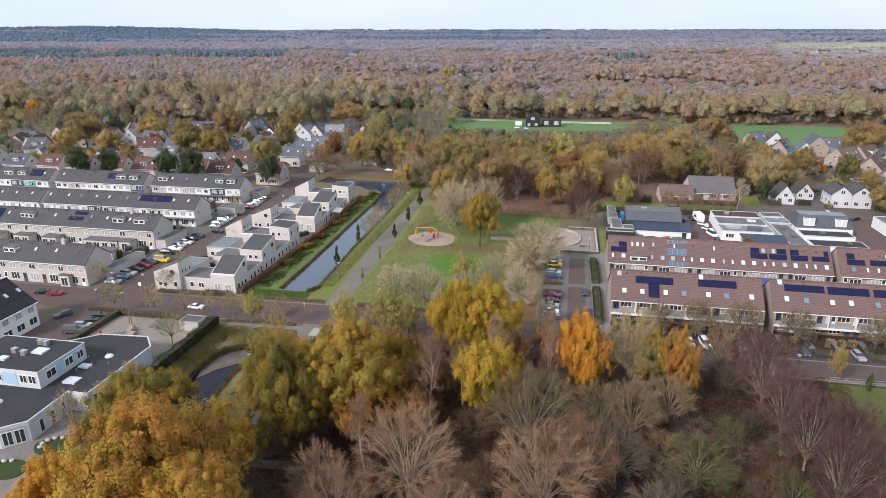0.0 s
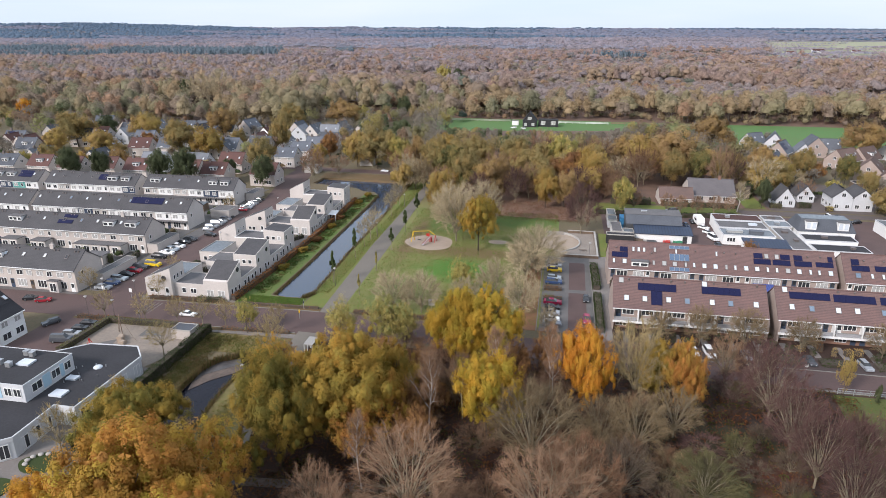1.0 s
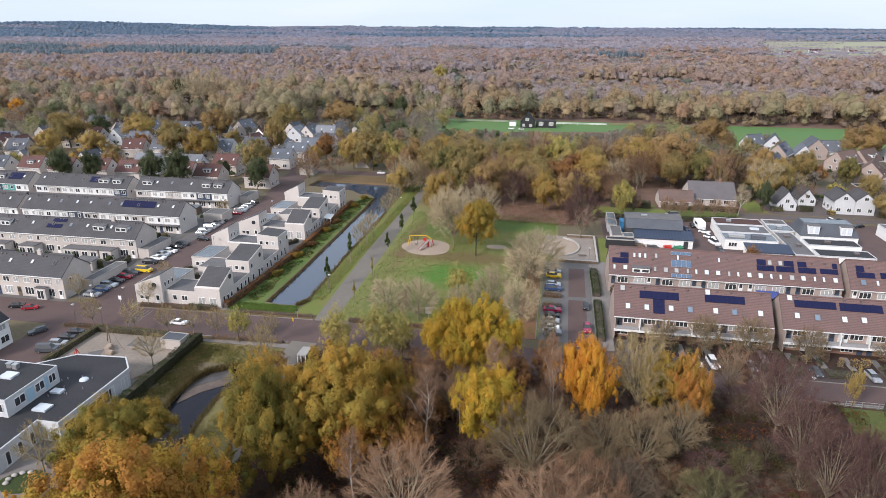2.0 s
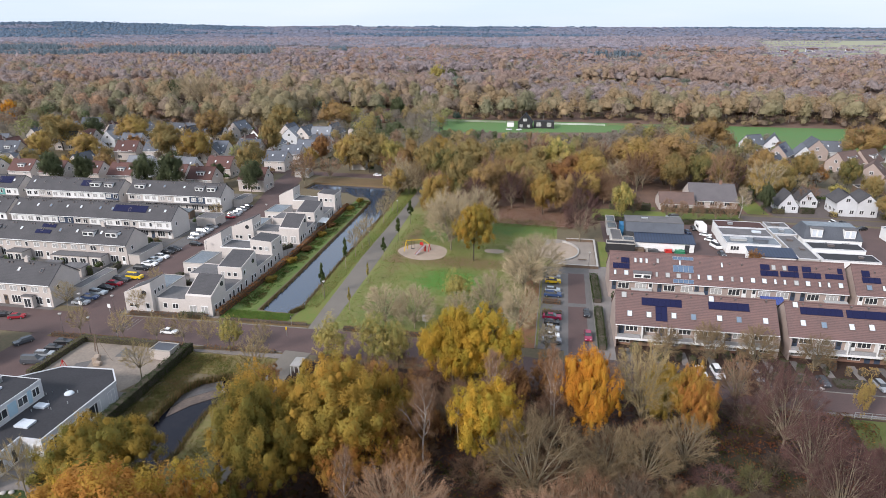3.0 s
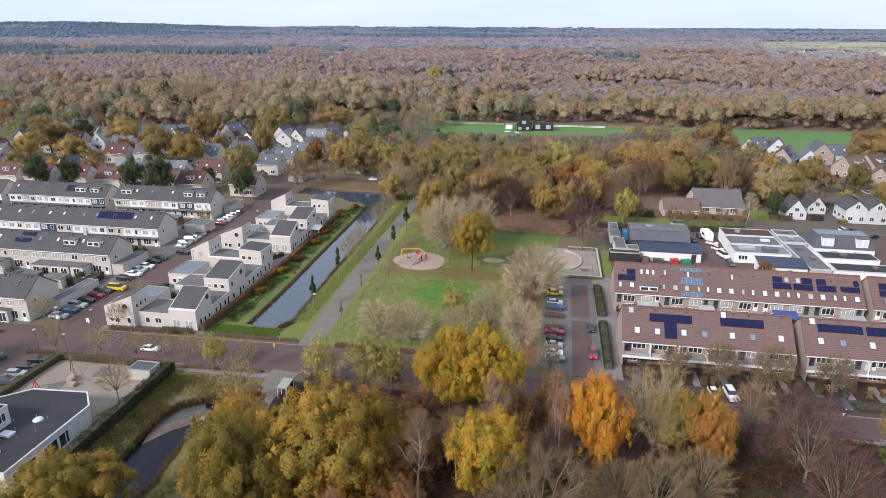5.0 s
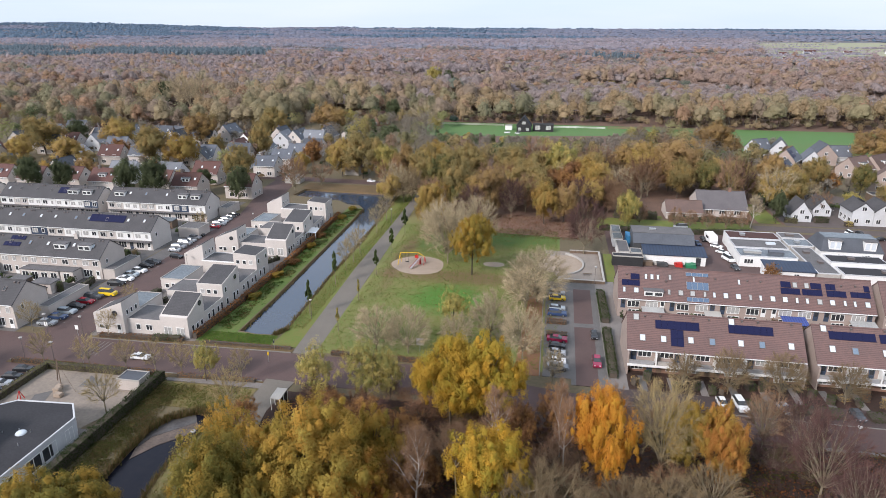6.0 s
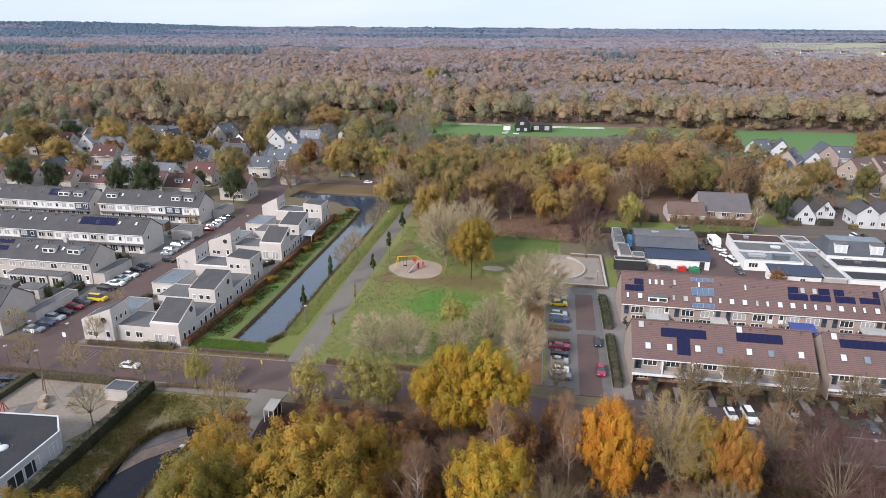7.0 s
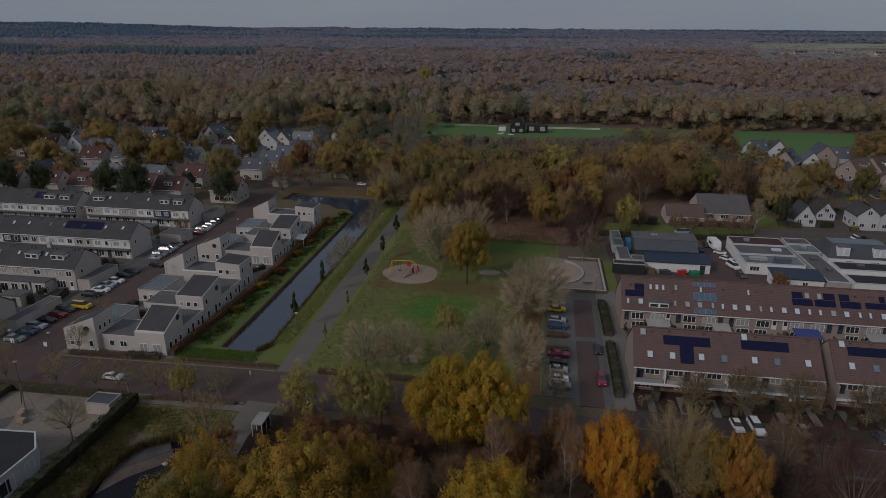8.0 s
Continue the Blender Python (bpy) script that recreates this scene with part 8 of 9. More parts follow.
def hedgerows():
    """Lines of low trees and copses that part the far fields."""
    rng = np.random.default_rng(51)
    rows = []
    for y in (1290, 1370, 1480, 1600, 1760, 1950, 2200, 2500, 2850):
        x0, x1 = 0.25 * y, 0.78 * y
        n = int((x1 - x0) / 11)
        x = np.linspace(x0, x1, n)
        keep = np.sin(x * 0.011 + y) > -0.35
        rows.append(np.column_stack([x, y + 14 * np.sin(x * 0.02 + y) + rng.uniform(-4, 4, n)])[keep])
    for x0, y0 in ((430, 1420), (640, 1560), (900, 2050), (620, 1860), (1150, 2350)):
        rows.append(np.array([x0, y0]) + rng.normal(size=(60, 2)) * np.array([55, 16]))
    return np.concatenate(rows)


woods("hedgerow_trees", "brown hedgerow trees between far fields", 27, hedgerows(), 6.5, 8.5, 10, 1.6, HAZED, HAZED_ODDS, sides=5, levels=(0.0, 0.5), uneven=0.3)
for x, y, w in ((402, 1262, 14), (590, 1700, 26), (655, 1655, 18), (760, 1690, 20), (480, 1540, 16), (330, 1215, 12)):
    gabled_house(x, y, w, 9, 4.2, 8.2, 0, "white", "roof_brick", "white farm building far off between fields", "far farms", dorm=False)
# blue and mauve-grey bases hold the haze over the far slopes
M["far_haze_blue"] = mat("haze_blue_woodland", (0.108, 0.136, 0.168), (0.068, 0.094, 0.124), big=0.003, fine=0.012, bump=0, stretch=(1, 0.35, 1))
M["far_haze_mauve"] = mat("haze_mauve_woodland", (0.185, 0.172, 0.185), (0.128, 0.126, 0.143), big=0.006, fine=0.045, bump=0, stretch=(1, 0.35, 1))


def rise_height(S, D):
    k = np.clip((D - 2750) / 1900, 0, 1)
    hill = 31 * np.exp(-((S + 2600) / 900) ** 2) + 7 * np.exp(-((S + 820) / 230) ** 2) + 3 * np.exp(-((S + 100) / 160) ** 2) - 5 * np.exp(-((S - 2500) / 1800) ** 2)
    return 9 * np.clip(k * 10, 0, 1) - 1 + 44 * k ** 1.3 + hill * np.clip((k - 0.3) / 0.6, 0, 1) + 1.5 * np.sin(S * 0.02 + D * 0.013), k


TURN = (math.cos(radians(9.8)), math.sin(radians(9.8)))


def far_rise():
    """The land beyond, rising gently to wooded hills on the horizon; haze is put into its colours."""
    side = np.linspace(-4300, 4300, 300)
    deep = np.concatenate([np.linspace(2750, 4500, 70), np.linspace(4520, 4800, 8)])
    S, D = np.meshgrid(side, deep)
    Z, k = rise_height(S, D)
    rng = np.random.default_rng(9)
    Z = Z + rng.uniform(-1.6, 1.6, Z.shape) * (0.4 + k)
    c, n_ = TURN
    v = np.stack([S * c - D * n_, S * n_ + D * c, Z], 2).reshape(-1, 3)
    n, m = S.shape
    i = (np.arange(n - 1)[:, None] * m + np.arange(m - 1)[None]).ravel()
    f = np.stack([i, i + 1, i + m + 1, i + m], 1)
    me = mesh_of("backdrop", v, f, M["far_haze_blue"])
    me.materials.append(M["far_haze_mauve"])
    # mauve on the nearer slopes, blue beyond: haze stepped by colour
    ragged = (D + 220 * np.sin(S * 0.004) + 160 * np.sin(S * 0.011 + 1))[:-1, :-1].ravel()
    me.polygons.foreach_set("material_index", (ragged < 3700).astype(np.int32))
    ob = new("backdrop", me)
    tagged(ob, "hazy wooded hills on the horizon", "hills", kind="structure")


far_rise()


def hill_woods():
    """Stands of dark conifers and brown broadleaves on the slopes of the hills, coloured bluer for haze."""
    rng = np.random.default_rng(18)
    c, n_ = TURN
    for name, label, kinds, odds, dark in (("hill_conifers", "conifer stands on the far hills in haze-blue colours", np.array([(0.09, 0.125, 0.155), (0.105, 0.14, 0.17), (0.125, 0.15, 0.175)]), np.array([0.4, 0.4, 0.2]), True),
                                           ("hill_broadleaves", "broadleaf stands on the far hills in haze-greyed colours", np.array([(0.185, 0.178, 0.198), (0.165, 0.168, 0.195), (0.205, 0.18, 0.185)]), np.array([0.4, 0.4, 0.2]), False)):
        S, D = rng.uniform(-3600, 2600, 15000), rng.uniform(2790, 4560, 15000)
        grove = np.sin(S * 0.0031 + 1.1) + np.sin(D * 0.0085 + S * 0.0016) + 0.5 * np.sin(S * 0.013 + D * 0.006) - np.clip((S + 300) / 1500, -1.2, 0.9) + np.where(D > 4250, 0.8, 0)
        keep = (grove > 0.5) == dark
        S, D = S[keep], D[keep]
        Z, k = rise_height(S, D)
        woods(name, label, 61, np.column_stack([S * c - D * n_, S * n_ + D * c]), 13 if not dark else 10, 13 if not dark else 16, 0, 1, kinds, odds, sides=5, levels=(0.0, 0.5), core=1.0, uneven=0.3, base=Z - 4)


hill_woods()


# ---- low garden growth between the houses ----
def yard_bushes(name, label, seed, strips, count, radius, height):
    rng = np.random.default_rng(seed)
    q = np.concatenate([np.column_stack([rng.uniform(x0, x1, int(count * (x1 - x0) * (y1 - y0))), rng.uniform(y0, y1, int(count * (x1 - x0) * (y1 - y0)))]) for x0, x1, y0, y1 in strips])
    kinds = np.array([(0.05, 0.065, 0.025), (0.07, 0.085, 0.03), (0.10, 0.075, 0.04), (0.16, 0.10, 0.05), (0.12, 0.10, 0.06), (0.045, 0.05, 0.024)])
    return woods(name, label, seed, q, radius, height, 66, 0.15, kinds, np.array([0.25, 0.2, 0.15, 0.12, 0.13, 0.15]), sides=5, levels=(-0.3, 0.4), body=0.5, uneven=0.5)


yard_bushes("garden_bushes", "dark shrubs and climbers crowding the back gardens", 71, [(-138, -106, 117.5, 122.4), (-166, -106, 126.8, 129.4), (-158, -106, 144.6, 150), (-192, -106, 166, 172.2), (-200, -104, 191, 197)], 0.09, 0.75, 1.9)
yard_bushes("suburb_bushes", "dark shrubs and hedges in the suburban gardens", 72, [(-262, -112, 222, 345), (66, 150, 228, 334), (-100, -60, 250, 372)], 0.014, 1.4, 2.4)
yard_bushes("terrace_yard_bushes", "shrubs and climbers in the narrow back gardens", 73, [(15, 97, 126, 131.6)], 0.28, 0.6, 1.8)


# ---- suburbs beyond: detached houses among trees ----
for x, y, rz, wall, roof in ((-188.5, 211, 0, "pale_brick", "roof_brick"), (-174.5, 213, 0, "pale_brick", "roof_brick"), (-160, 212, 0, "cream", "roof_brick"), (-139, 213, 0, "cream", "roof_brick"),
                             (-126.5, 210.5, 0, "pale_brick", "roof_brick"), (-203, 212, 0, "cream", "roof_brick"), (-218, 211, 0, "cream", "roof_slate"), (-107.5, 213, 0, "pale_brick", "roof_brick")):
    gabled_house(x, y, 10, 8.4, 4.6, 8.2, rz, wall, roof, "pair of " + ("cream" if wall == "cream" else "pale brick") + " houses with " + ("dark red" if roof == "roof_brick" else "grey") + " tiled roof", "suburban houses", dorm=True)
for x, y, rz in ((-235, 274, 8), (-224, 297, -5), (-200, 275, 0), (-172, 273, 5), (-148.5, 262, -4), (-136, 268, 2), (-169, 322, 80), (-138, 318, 85), (-126.4, 312, 80), (-115, 322, 85), (-104, 331, 80), (-257, 320, 10),
                 (-185, 300, 75), (-240, 245, 0), (-262, 262, 5)):
    gabled_house(x, y, 10.5, 8.2, 4.4, 8.6, rz, "pale_brick" if (x + y) % 3 < 1 else "cream", "roof_slate", "light rendered house with a grey-blue roof among trees", "suburban houses", dorm=(rz < 20), solar=(rz == 5))
for x, y in ((-113.5, 247), (-113, 262), (-111.6, 276), (-110, 290)):
    gabled_house(x, y, 9, 9, 4.6, 7.8, 0, "cream", "roof_slate", "cream terrace house with slate-grey roof", "suburban houses", dorm=False)
place_rnd = random.Random(14)
for gx in range(11):
    for gy in range(4):
        x, y = -262 + gx * 14.5 + place_rnd.uniform(-3, 3), 230 + gy * 27 + place_rnd.uniform(-4, 4)
        rz, pick = place_rnd.choice((0, 3, 90, 84)), place_rnd.random()
        if place_rnd.random() < 0.3 or x > -118:
            continue
        wall, roof = ("cream", "roof_slate") if pick < 0.4 else ("pale_brick", "roof_brick") if pick < 0.58 else ("school_white", "roof_pale")
        gabled_house(x, y, 10.5, 8.2, 4.2, 8.0, rz, wall, roof, {"cream": "cream rendered house with grey-blue roof between gardens", "pale_brick": "pale brick house with dark red roof between gardens",
                                                               "school_white": "white house with light grey roof between gardens"}[wall], "suburban houses", dorm=False)
gabled_house(-145.2, 296, 10, 9, 4.6, 9, 85, "white", "roof_brick", "white house with a red tiled roof", "suburban houses", dorm=False)
for x, y, rz, w, d, ze, zr, wall, roof, solar in (
        (87.5, 283, 58, 11, 8.4, 3.4, 7.6, "pale_brick", "roof_slate", True), (89.5, 273, 58, 10, 8.0, 3.6, 7.6, "pink_brick", "roof_slate", True), (91.5, 263.5, 58, 10, 8.0, 3.4, 7.2, "pink_brick", "roof_brick", False),
        (96, 329, 30, 9, 8, 3.2, 7.4, "white", "roof_slate", False), (105.5, 329, 75, 10, 8, 3.4, 8.0, "white", "roof_slate", False), (101, 303, 58, 11, 8.4, 3.4, 7.8, "pink_brick", "roof_slate", True),
        (117.5, 312, 88, 11, 9.5, 4.4, 9.2, "pink_brick", "roof_slate", False), (124.5, 313, 2, 9, 8, 3.8, 7.8, "white", "roof_slate", False), (111, 306, 84, 9, 7, 3.2, 7.0, "white", "roof_slate", False),
        (120.5, 285, 38, 12, 9, 3.8, 8.2, "pink_brick", "roof_umber", False), (131, 291, 38, 11, 9, 3.8, 8.2, "pink_brick", "roof_umber", False), (122, 263, 62, 12, 9, 4.2, 8.6, "pink_brick", "roof_umber", False),
        (126.5, 252, 62, 12, 9, 4.2, 8.6, "pink_brick", "roof_umber", False), (146, 282, 45, 11, 9, 4.2, 8.2, "red_brick", "roof_umber", False), (150, 310, 50, 11, 9, 3.8, 8.0, "white", "roof_slate", False),
        (140, 262, 62, 11, 9, 4.2, 8.4, "pink_brick", "roof_umber", False), (63, 268, 20, 10, 8, 3.2, 7.2, "pink_brick", "roof_umber", False)):
    gabled_house(x, y, w, d, ze, zr, rz, "school_white" if wall == "white" else wall, roof, {"white": "white rendered", "pale_brick": "pale brick", "red_brick": "red brick", "pink_brick": "pinkish brick"}[wall]
                 + " house with " + ("slate-grey" if roof == "roof_slate" else "brown") + " tiled roof " + ("and solar panels" if solar else "between garden trees"), "suburban houses", dorm=(rz in (88, 38)), solar=solar)
flat_block("carport", 109, 119, 242.5, 247, 2.5, "timber", "bitumen", "long open-fronted carport with a black flat roof", "carport")
flat_block("garage", 76, 84, 255, 261, 2.8, "pink_brick", "bitumen", "brick garage with a dark flat roof", "garage")


gabled_house(76.6, 216.6, 7.6, 6.0, 2.5, 6.4, 90, "school_white", "roof_dark", "small white cottage with a steep dark roof", "suburban houses", dorm=False, bays=1)
gabled_house(85.4, 224.5, 7.6, 5.4, 2.4, 5.6, 90, "school_white", "roof_dark", "small white cottage behind a hedge", "suburban houses", dorm=False, bays=1)
for x in (93.2, 99.3):
    gabled_house(x, 215.8, 9, 6.0, 4.6, 7.1, 90, "school_white", "roof_dark", "tall white gabled house beside its twin", "suburban houses", dorm=False, bays=3, solar=(x < 95))


def barn():
    t = thing("farmhouse", (-15, 386), "dark boarded farmhouse with white window frames by the meadow", "house")
    bm = bmesh.new()
    x0, xr, x1, y0, y1, ze, zr = -21, -17, -13, 378, 388, 3.6, 8.6
    ends = [[bm.verts.new((x, y, z)) for x, z in ((x0, 0.03), (x1, 0.03), (x1, ze), (xr, zr), (x0, ze))] for y in (y0, y1)]
    bm.faces.new(ends[0])
    bm.faces.new(ends[1][::-1])
    for i in range(5):
        bm.faces.new((ends[0][i], ends[0][(i + 1) % 5], ends[1][(i + 1) % 5], ends[1][i]))
    part("wall", bm, M["black_board"], t)
    for sx, xe in ((-1, x0 - 0.5), (1, x1 + 0.5)):
        bm = bmesh.new()
        slab(bm, [(xe, y0 - 0.3, ze - 0.5), (xr, y0 - 0.3, zr + 0.14), (xr, y1 + 0.3, zr + 0.14), (xe, y1 + 0.3, ze - 0.5)], 0.14)
        part("roof", bm, M["roof_black"], t)
    bm = bmesh.new()
    box(bm, -11.9, 0, 381, 387, 0.03, 4.2)
    part("annex", bm, M["black_board"], t)
    for x in (-9, -3):
        window(t, x, 380.98, 1.2, 2.6, 2.2, pane="curtain")
    for x, z, w in ((-19.2, 0.9, 1.6), (-14.9, 0.9, 1.6), (-17, 4.4, 2.2)):
        window(t, x, 377.98, z, w, 1.5, pane="curtain")
    return t


barn()
flat_block("farm_store", -28, -24, 384, 388, 2.6, "white", "roof_wet", "small white store by the meadow", "store")
gabled_house(-106, 392, 10, 8, 3.4, 7.5, 60, "red_brick", "roof_brick", "old farmhouse with brown-red roof by the meadow", "suburban houses", dorm=False)
gabled_house(-66, 262, 12, 8, 3.0, 6.4, 0, "red_brick", "roof_brick", "low brick house with a faded brown roof beyond the canal", "suburban houses", dorm=False)
for x, y in ((-80, 254), (-98, 236)):
    flat_block("store", x - 3, x + 3, y - 2.5, y + 2.5, 2.6, "concrete", "bitumen_grey", "grey flat-roofed store beyond the canal", "store", "stores")


def rail_fence(x0, x1, y, material, label, name="fence"):
    t = thing(name, (x0, y), label, "fence", "meadow fences")
    n = int((x1 - x0) / 4)
    for k in range(n + 1):
        x = x0 + (x1 - x0) * k / n
        bm = bmesh.new()
        box(bm, x - 0.08, x + 0.08, y - 0.08, y + 0.08, 0, 1.4)
        part("post", bm, M[material], t)
    for z in (0.6, 1.15):
        bm = bmesh.new()
        box(bm, x0, x1, y - 0.05, y + 0.05, z, z + 0.22)
        part("rail", bm, M[material], t)


for x, y, h, r in ((-256, 431, 29, 10), (-247, 436, 28, 9), (-266, 437, 26, 9)):
    bare_tree(x, y, h, r, "twig_pale", "rising tall over the wood's edge")
bare_tree(-76.4, 384.7, 17, 8.5, "twig_pale", "beside the meadow")
for x, y, h, r, leaf in ((-284.6, 446, 19, 4.2, "needle"), (-99.9, 403, 14.5, 4.6, "needle"), (-292, 452, 16, 4, "needle"), (-345, 358, 13, 5, "leaf_orange"), (-118, 640, 21, 8, "leaf_lime"), (-104, 636, 18, 6, "needle")):
    leafy_tree(x, y, h, r, leaf, MID_CROWNS, "at the wood's edge", 0.1)
rail_fence(0, 30, 396, "white", "white boarded fence along the meadow")
rail_fence(32, 84, 398, "red_brick", "brown boarded fence along the meadow")
rail_fence(-80, -30, 398, "concrete", "pale fence along the meadow")

# more trees fill the ground between park, houses and meadows
rnd = random.Random(77)
LEAVES = ["leaf_amber"] * 5 + ["leaf_olive"] * 8 + ["leaf_lime"] * 2 + ["leaf_russet"] + ["leaf_yellow"] * 2 + ["leaf_green"] * 2 + ["needle"]


REST = []


def fill(x0, x1, y0, y1, step, where, bare=0.35, skip=0.1, keep=None, low=8.0, high=15.0, near=0.0, cap=False):
    """Trees on a jittered grid: those nearer than the line y = near stand singly, the rest is joined; with cap they grow lower towards the meadow."""
    y = y0
    while y < y1:
        x = x0
        while x < x1:
            px, py = x + rnd.uniform(-0.4, 0.4) * step, y + rnd.uniform(-0.4, 0.4) * step
            h = rnd.uniform(low, high)
            if cap:
                h = min(h, max(2.4, (366 - py + max(0, px - 26) * 3) / 6.2))
            r = h * rnd.uniform(0.34, 0.46)
            leaf, dice, coin = rnd.choice(LEAVES), rnd.random(), rnd.random()
            twig = rnd.choice(("twig_brown", "twig_pale", "twig_russet", "twig_brown"))
            if dice > skip and (keep is None or keep(px, py)):
                if py > near:
                    REST.append((px, py, h, r, coin < bare))
                elif coin < bare:
                    bare_tree(px, py, h, r, twig, where)
                else:
                    leafy_tree(px, py, h, r, leaf, FAR_CROWNS, where)
            x += step
        y += step


def clear_of_far(px, py):
    hall = 30 < px < 68 and py < 232
    farm = -34 < px < 4 and 352 < py < 394
    return not hall and not farm and py < 358


fill(-56, 34, 214, 362, 8.6, "in the grove beyond the park", bare=0.5, keep=clear_of_far, near=262, cap=True)
fill(34, 82, 228, 352, 9.0, "in the grove beyond the hall", bare=0.3, keep=clear_of_far, near=262, cap=True)
fill(-262, -120, 222, 345, 13.5, "between suburban gardens", bare=0.45, skip=0.5, low=6, high=10, near=236)
fill(-118, -58, 250, 400, 11, "beyond the canal", bare=0.35, skip=0.15, keep=lambda x, y: not (-76 < x < -56 and y < 270) and not (x < -102 and y < 300), low=7, high=14, near=285)
fill(74, 175, 226, 330, 12.5, "between suburban gardens", bare=0.35, skip=0.22, keep=lambda x, y: not (76 < x < 136 and 236 < y < 335), low=7, high=12.5, near=262)
fill(77, 136, 238, 334, 9.5, "between suburban gardens", bare=0.45, skip=0.3, low=3.5, high=7.5)
fill(104, 180, 196, 226, 13, "between suburban gardens", bare=0.3, skip=0.3, low=6, high=11, near=300)
fill(-345, -262, 215, 352, 13, "beyond the far gardens", bare=0.35, skip=0.1, near=100)
fill(-190, -104, 352, 412, 12, "at the meadow's edge", bare=0.4, skip=0.2)
fill(-40, 10, 207, 214, 9, "at the park edge", bare=0.4, low=8, high=12, near=300)
fill(12, 30, 207, 222, 9, "at the park edge", bare=0.5, low=8, high=12, near=300)



def joined_trees():
    """The farther trees of the groves and gardens, leaf clumps and stems, as one mesh."""
    rng = np.random.default_rng(12)
    P = np.array([q[:4] for q in REST])
    bare = np.array([q[4] for q in REST])
    n, per = len(P), 520
    leafs = np.array([(0.34, 0.225, 0.08), (0.27, 0.21, 0.075), (0.31, 0.26, 0.085), (0.28, 0.165, 0.08), (0.36, 0.255, 0.065), (0.15, 0.145, 0.055), (0.07, 0.085, 0.05)])
    tone = leafs[rng.choice(len(leafs), n, p=[0.28, 0.25, 0.1, 0.14, 0.09, 0.09, 0.05])]
    tone = tone * np.array([0.95, 1.13, 1.6])
    tone = np.where(bare[:, None], np.array([0.25, 0.22, 0.18]) * rng.uniform(0.85, 1.1, (n, 1)), tone * rng.uniform(0.85, 1.15, (n, 1)))
    lump = unit_dirs(n * 14, rng).reshape(n, 14, 3)
    lump[..., 2] = np.where(lump[..., 2] < -0.5, -lump[..., 2], lump[..., 2])
    lump *= rng.uniform(0.4, 0.8, (n, 14, 1))
    which = np.repeat(np.arange(n), per)
    d = unit_dirs(n * per, rng)
    c = lump[which, rng.integers(0, 14, n * per)] + d * rng.uniform(0.2, 0.42, n * per)[:, None]
    half = np.column_stack([P[:, 3], P[:, 3], P[:, 2] * 0.46])
    p = np.column_stack([P[:, :2], P[:, 2] * 0.54])[which] + c * half[which]
    p[:, 2] = np.maximum(p[:, 2], 0.3)
    v, f = cards(p, c + d * 0.6 + rng.normal(size=d.shape) * 0.3, np.where(bare[which], 0.26, 0.36), rng, three=True)
    col = np.repeat(tone[which], 3, axis=0)
    stems = Bars()
    for x, y, h, r in P:
        stems.bar((x, y, 0), (x, y, h * 0.6), 0.17, 0.08, 4)
    sf = np.array(stems.f) + len(v)
    f = np.concatenate([f, sf[:, [0, 1, 2]], sf[:, [0, 2, 3]]])
    v = np.concatenate([v, np.array(stems.v)])
    col = np.concatenate([col, np.full((len(stems.v), 3), 0.09)])
    ob = new("distant_trees", mesh_of("distant_trees", v, f, M["far_crown"], col))
    tagged(ob, "mixed autumn trees between far houses and meadows", "trees", kind="stuff")


joined_trees()


# ---- cars ----
M["chrome"] = mat("wheel_metal", (0.45, 0.46, 0.47), rough=0.35, metal=0.8, bump=0)
M["lamp_clear"] = mat("headlight_glass", (0.6, 0.62, 0.64), rough=0.15, bump=0, spec=0.6)
M["lamp_red"] = mat("tail_light", (0.35, 0.02, 0.02), rough=0.25, bump=0)
PAINT = {"silver": (0.31, 0.33, 0.355), "white": (0.78, 0.79, 0.80), "black": (0.02, 0.021, 0.024), "dark_grey": (0.07, 0.075, 0.085), "blue": (0.035, 0.06, 0.13), "light_blue": (0.33, 0.38, 0.42),
         "red": (0.30, 0.018, 0.03), "crimson": (0.28, 0.02, 0.06), "yellow": (0.70, 0.48, 0.03), "grey": (0.2, 0.21, 0.23)}
for k, c in PAINT.items():
    M["paint_" + k] = mat("car_paint_" + k, c, tuple(v * 0.92 for v in c), rough=0.22, bump=0, spec=0.6)
SHAPES = {
    "car": dict(l=4.25, w=1.74, body=[(-2.12, 0.28), (-2.12, 0.72), (-2.02, 0.9), (-0.95, 0.93), (2.0, 0.97), (2.1, 0.86), (2.12, 0.3)], cabin=[(-1.0, 0.9), (-0.3, 1.42), (1.25, 1.46), (1.95, 0.95)]),
    "estate_car": dict(l=4.6, w=1.8, body=[(-2.3, 0.28), (-2.3, 0.74), (-2.2, 0.92), (-1.0, 0.95), (2.25, 0.98), (2.3, 0.86), (2.3, 0.3)], cabin=[(-1.05, 0.92), (-0.35, 1.45), (1.9, 1.48), (2.22, 0.96)]),
    "saloon_car": dict(l=4.55, w=1.78, body=[(-2.27, 0.28), (-2.27, 0.72), (-2.15, 0.9), (-1.0, 0.93), (1.5, 0.97), (2.22, 0.95), (2.27, 0.8), (2.27, 0.3)], cabin=[(-1.05, 0.9), (-0.3, 1.38), (0.95, 1.4), (1.7, 0.95)]),
    "van": dict(l=4.5, w=1.85, body=[(-2.25, 0.3), (-2.25, 0.85), (-2.1, 1.05), (-1.5, 1.12), (2.2, 1.15), (2.25, 1.0), (2.25, 0.32)], cabin=[(-1.55, 1.1), (-0.85, 1.82), (2.12, 1.86), (2.22, 1.12)]),
}


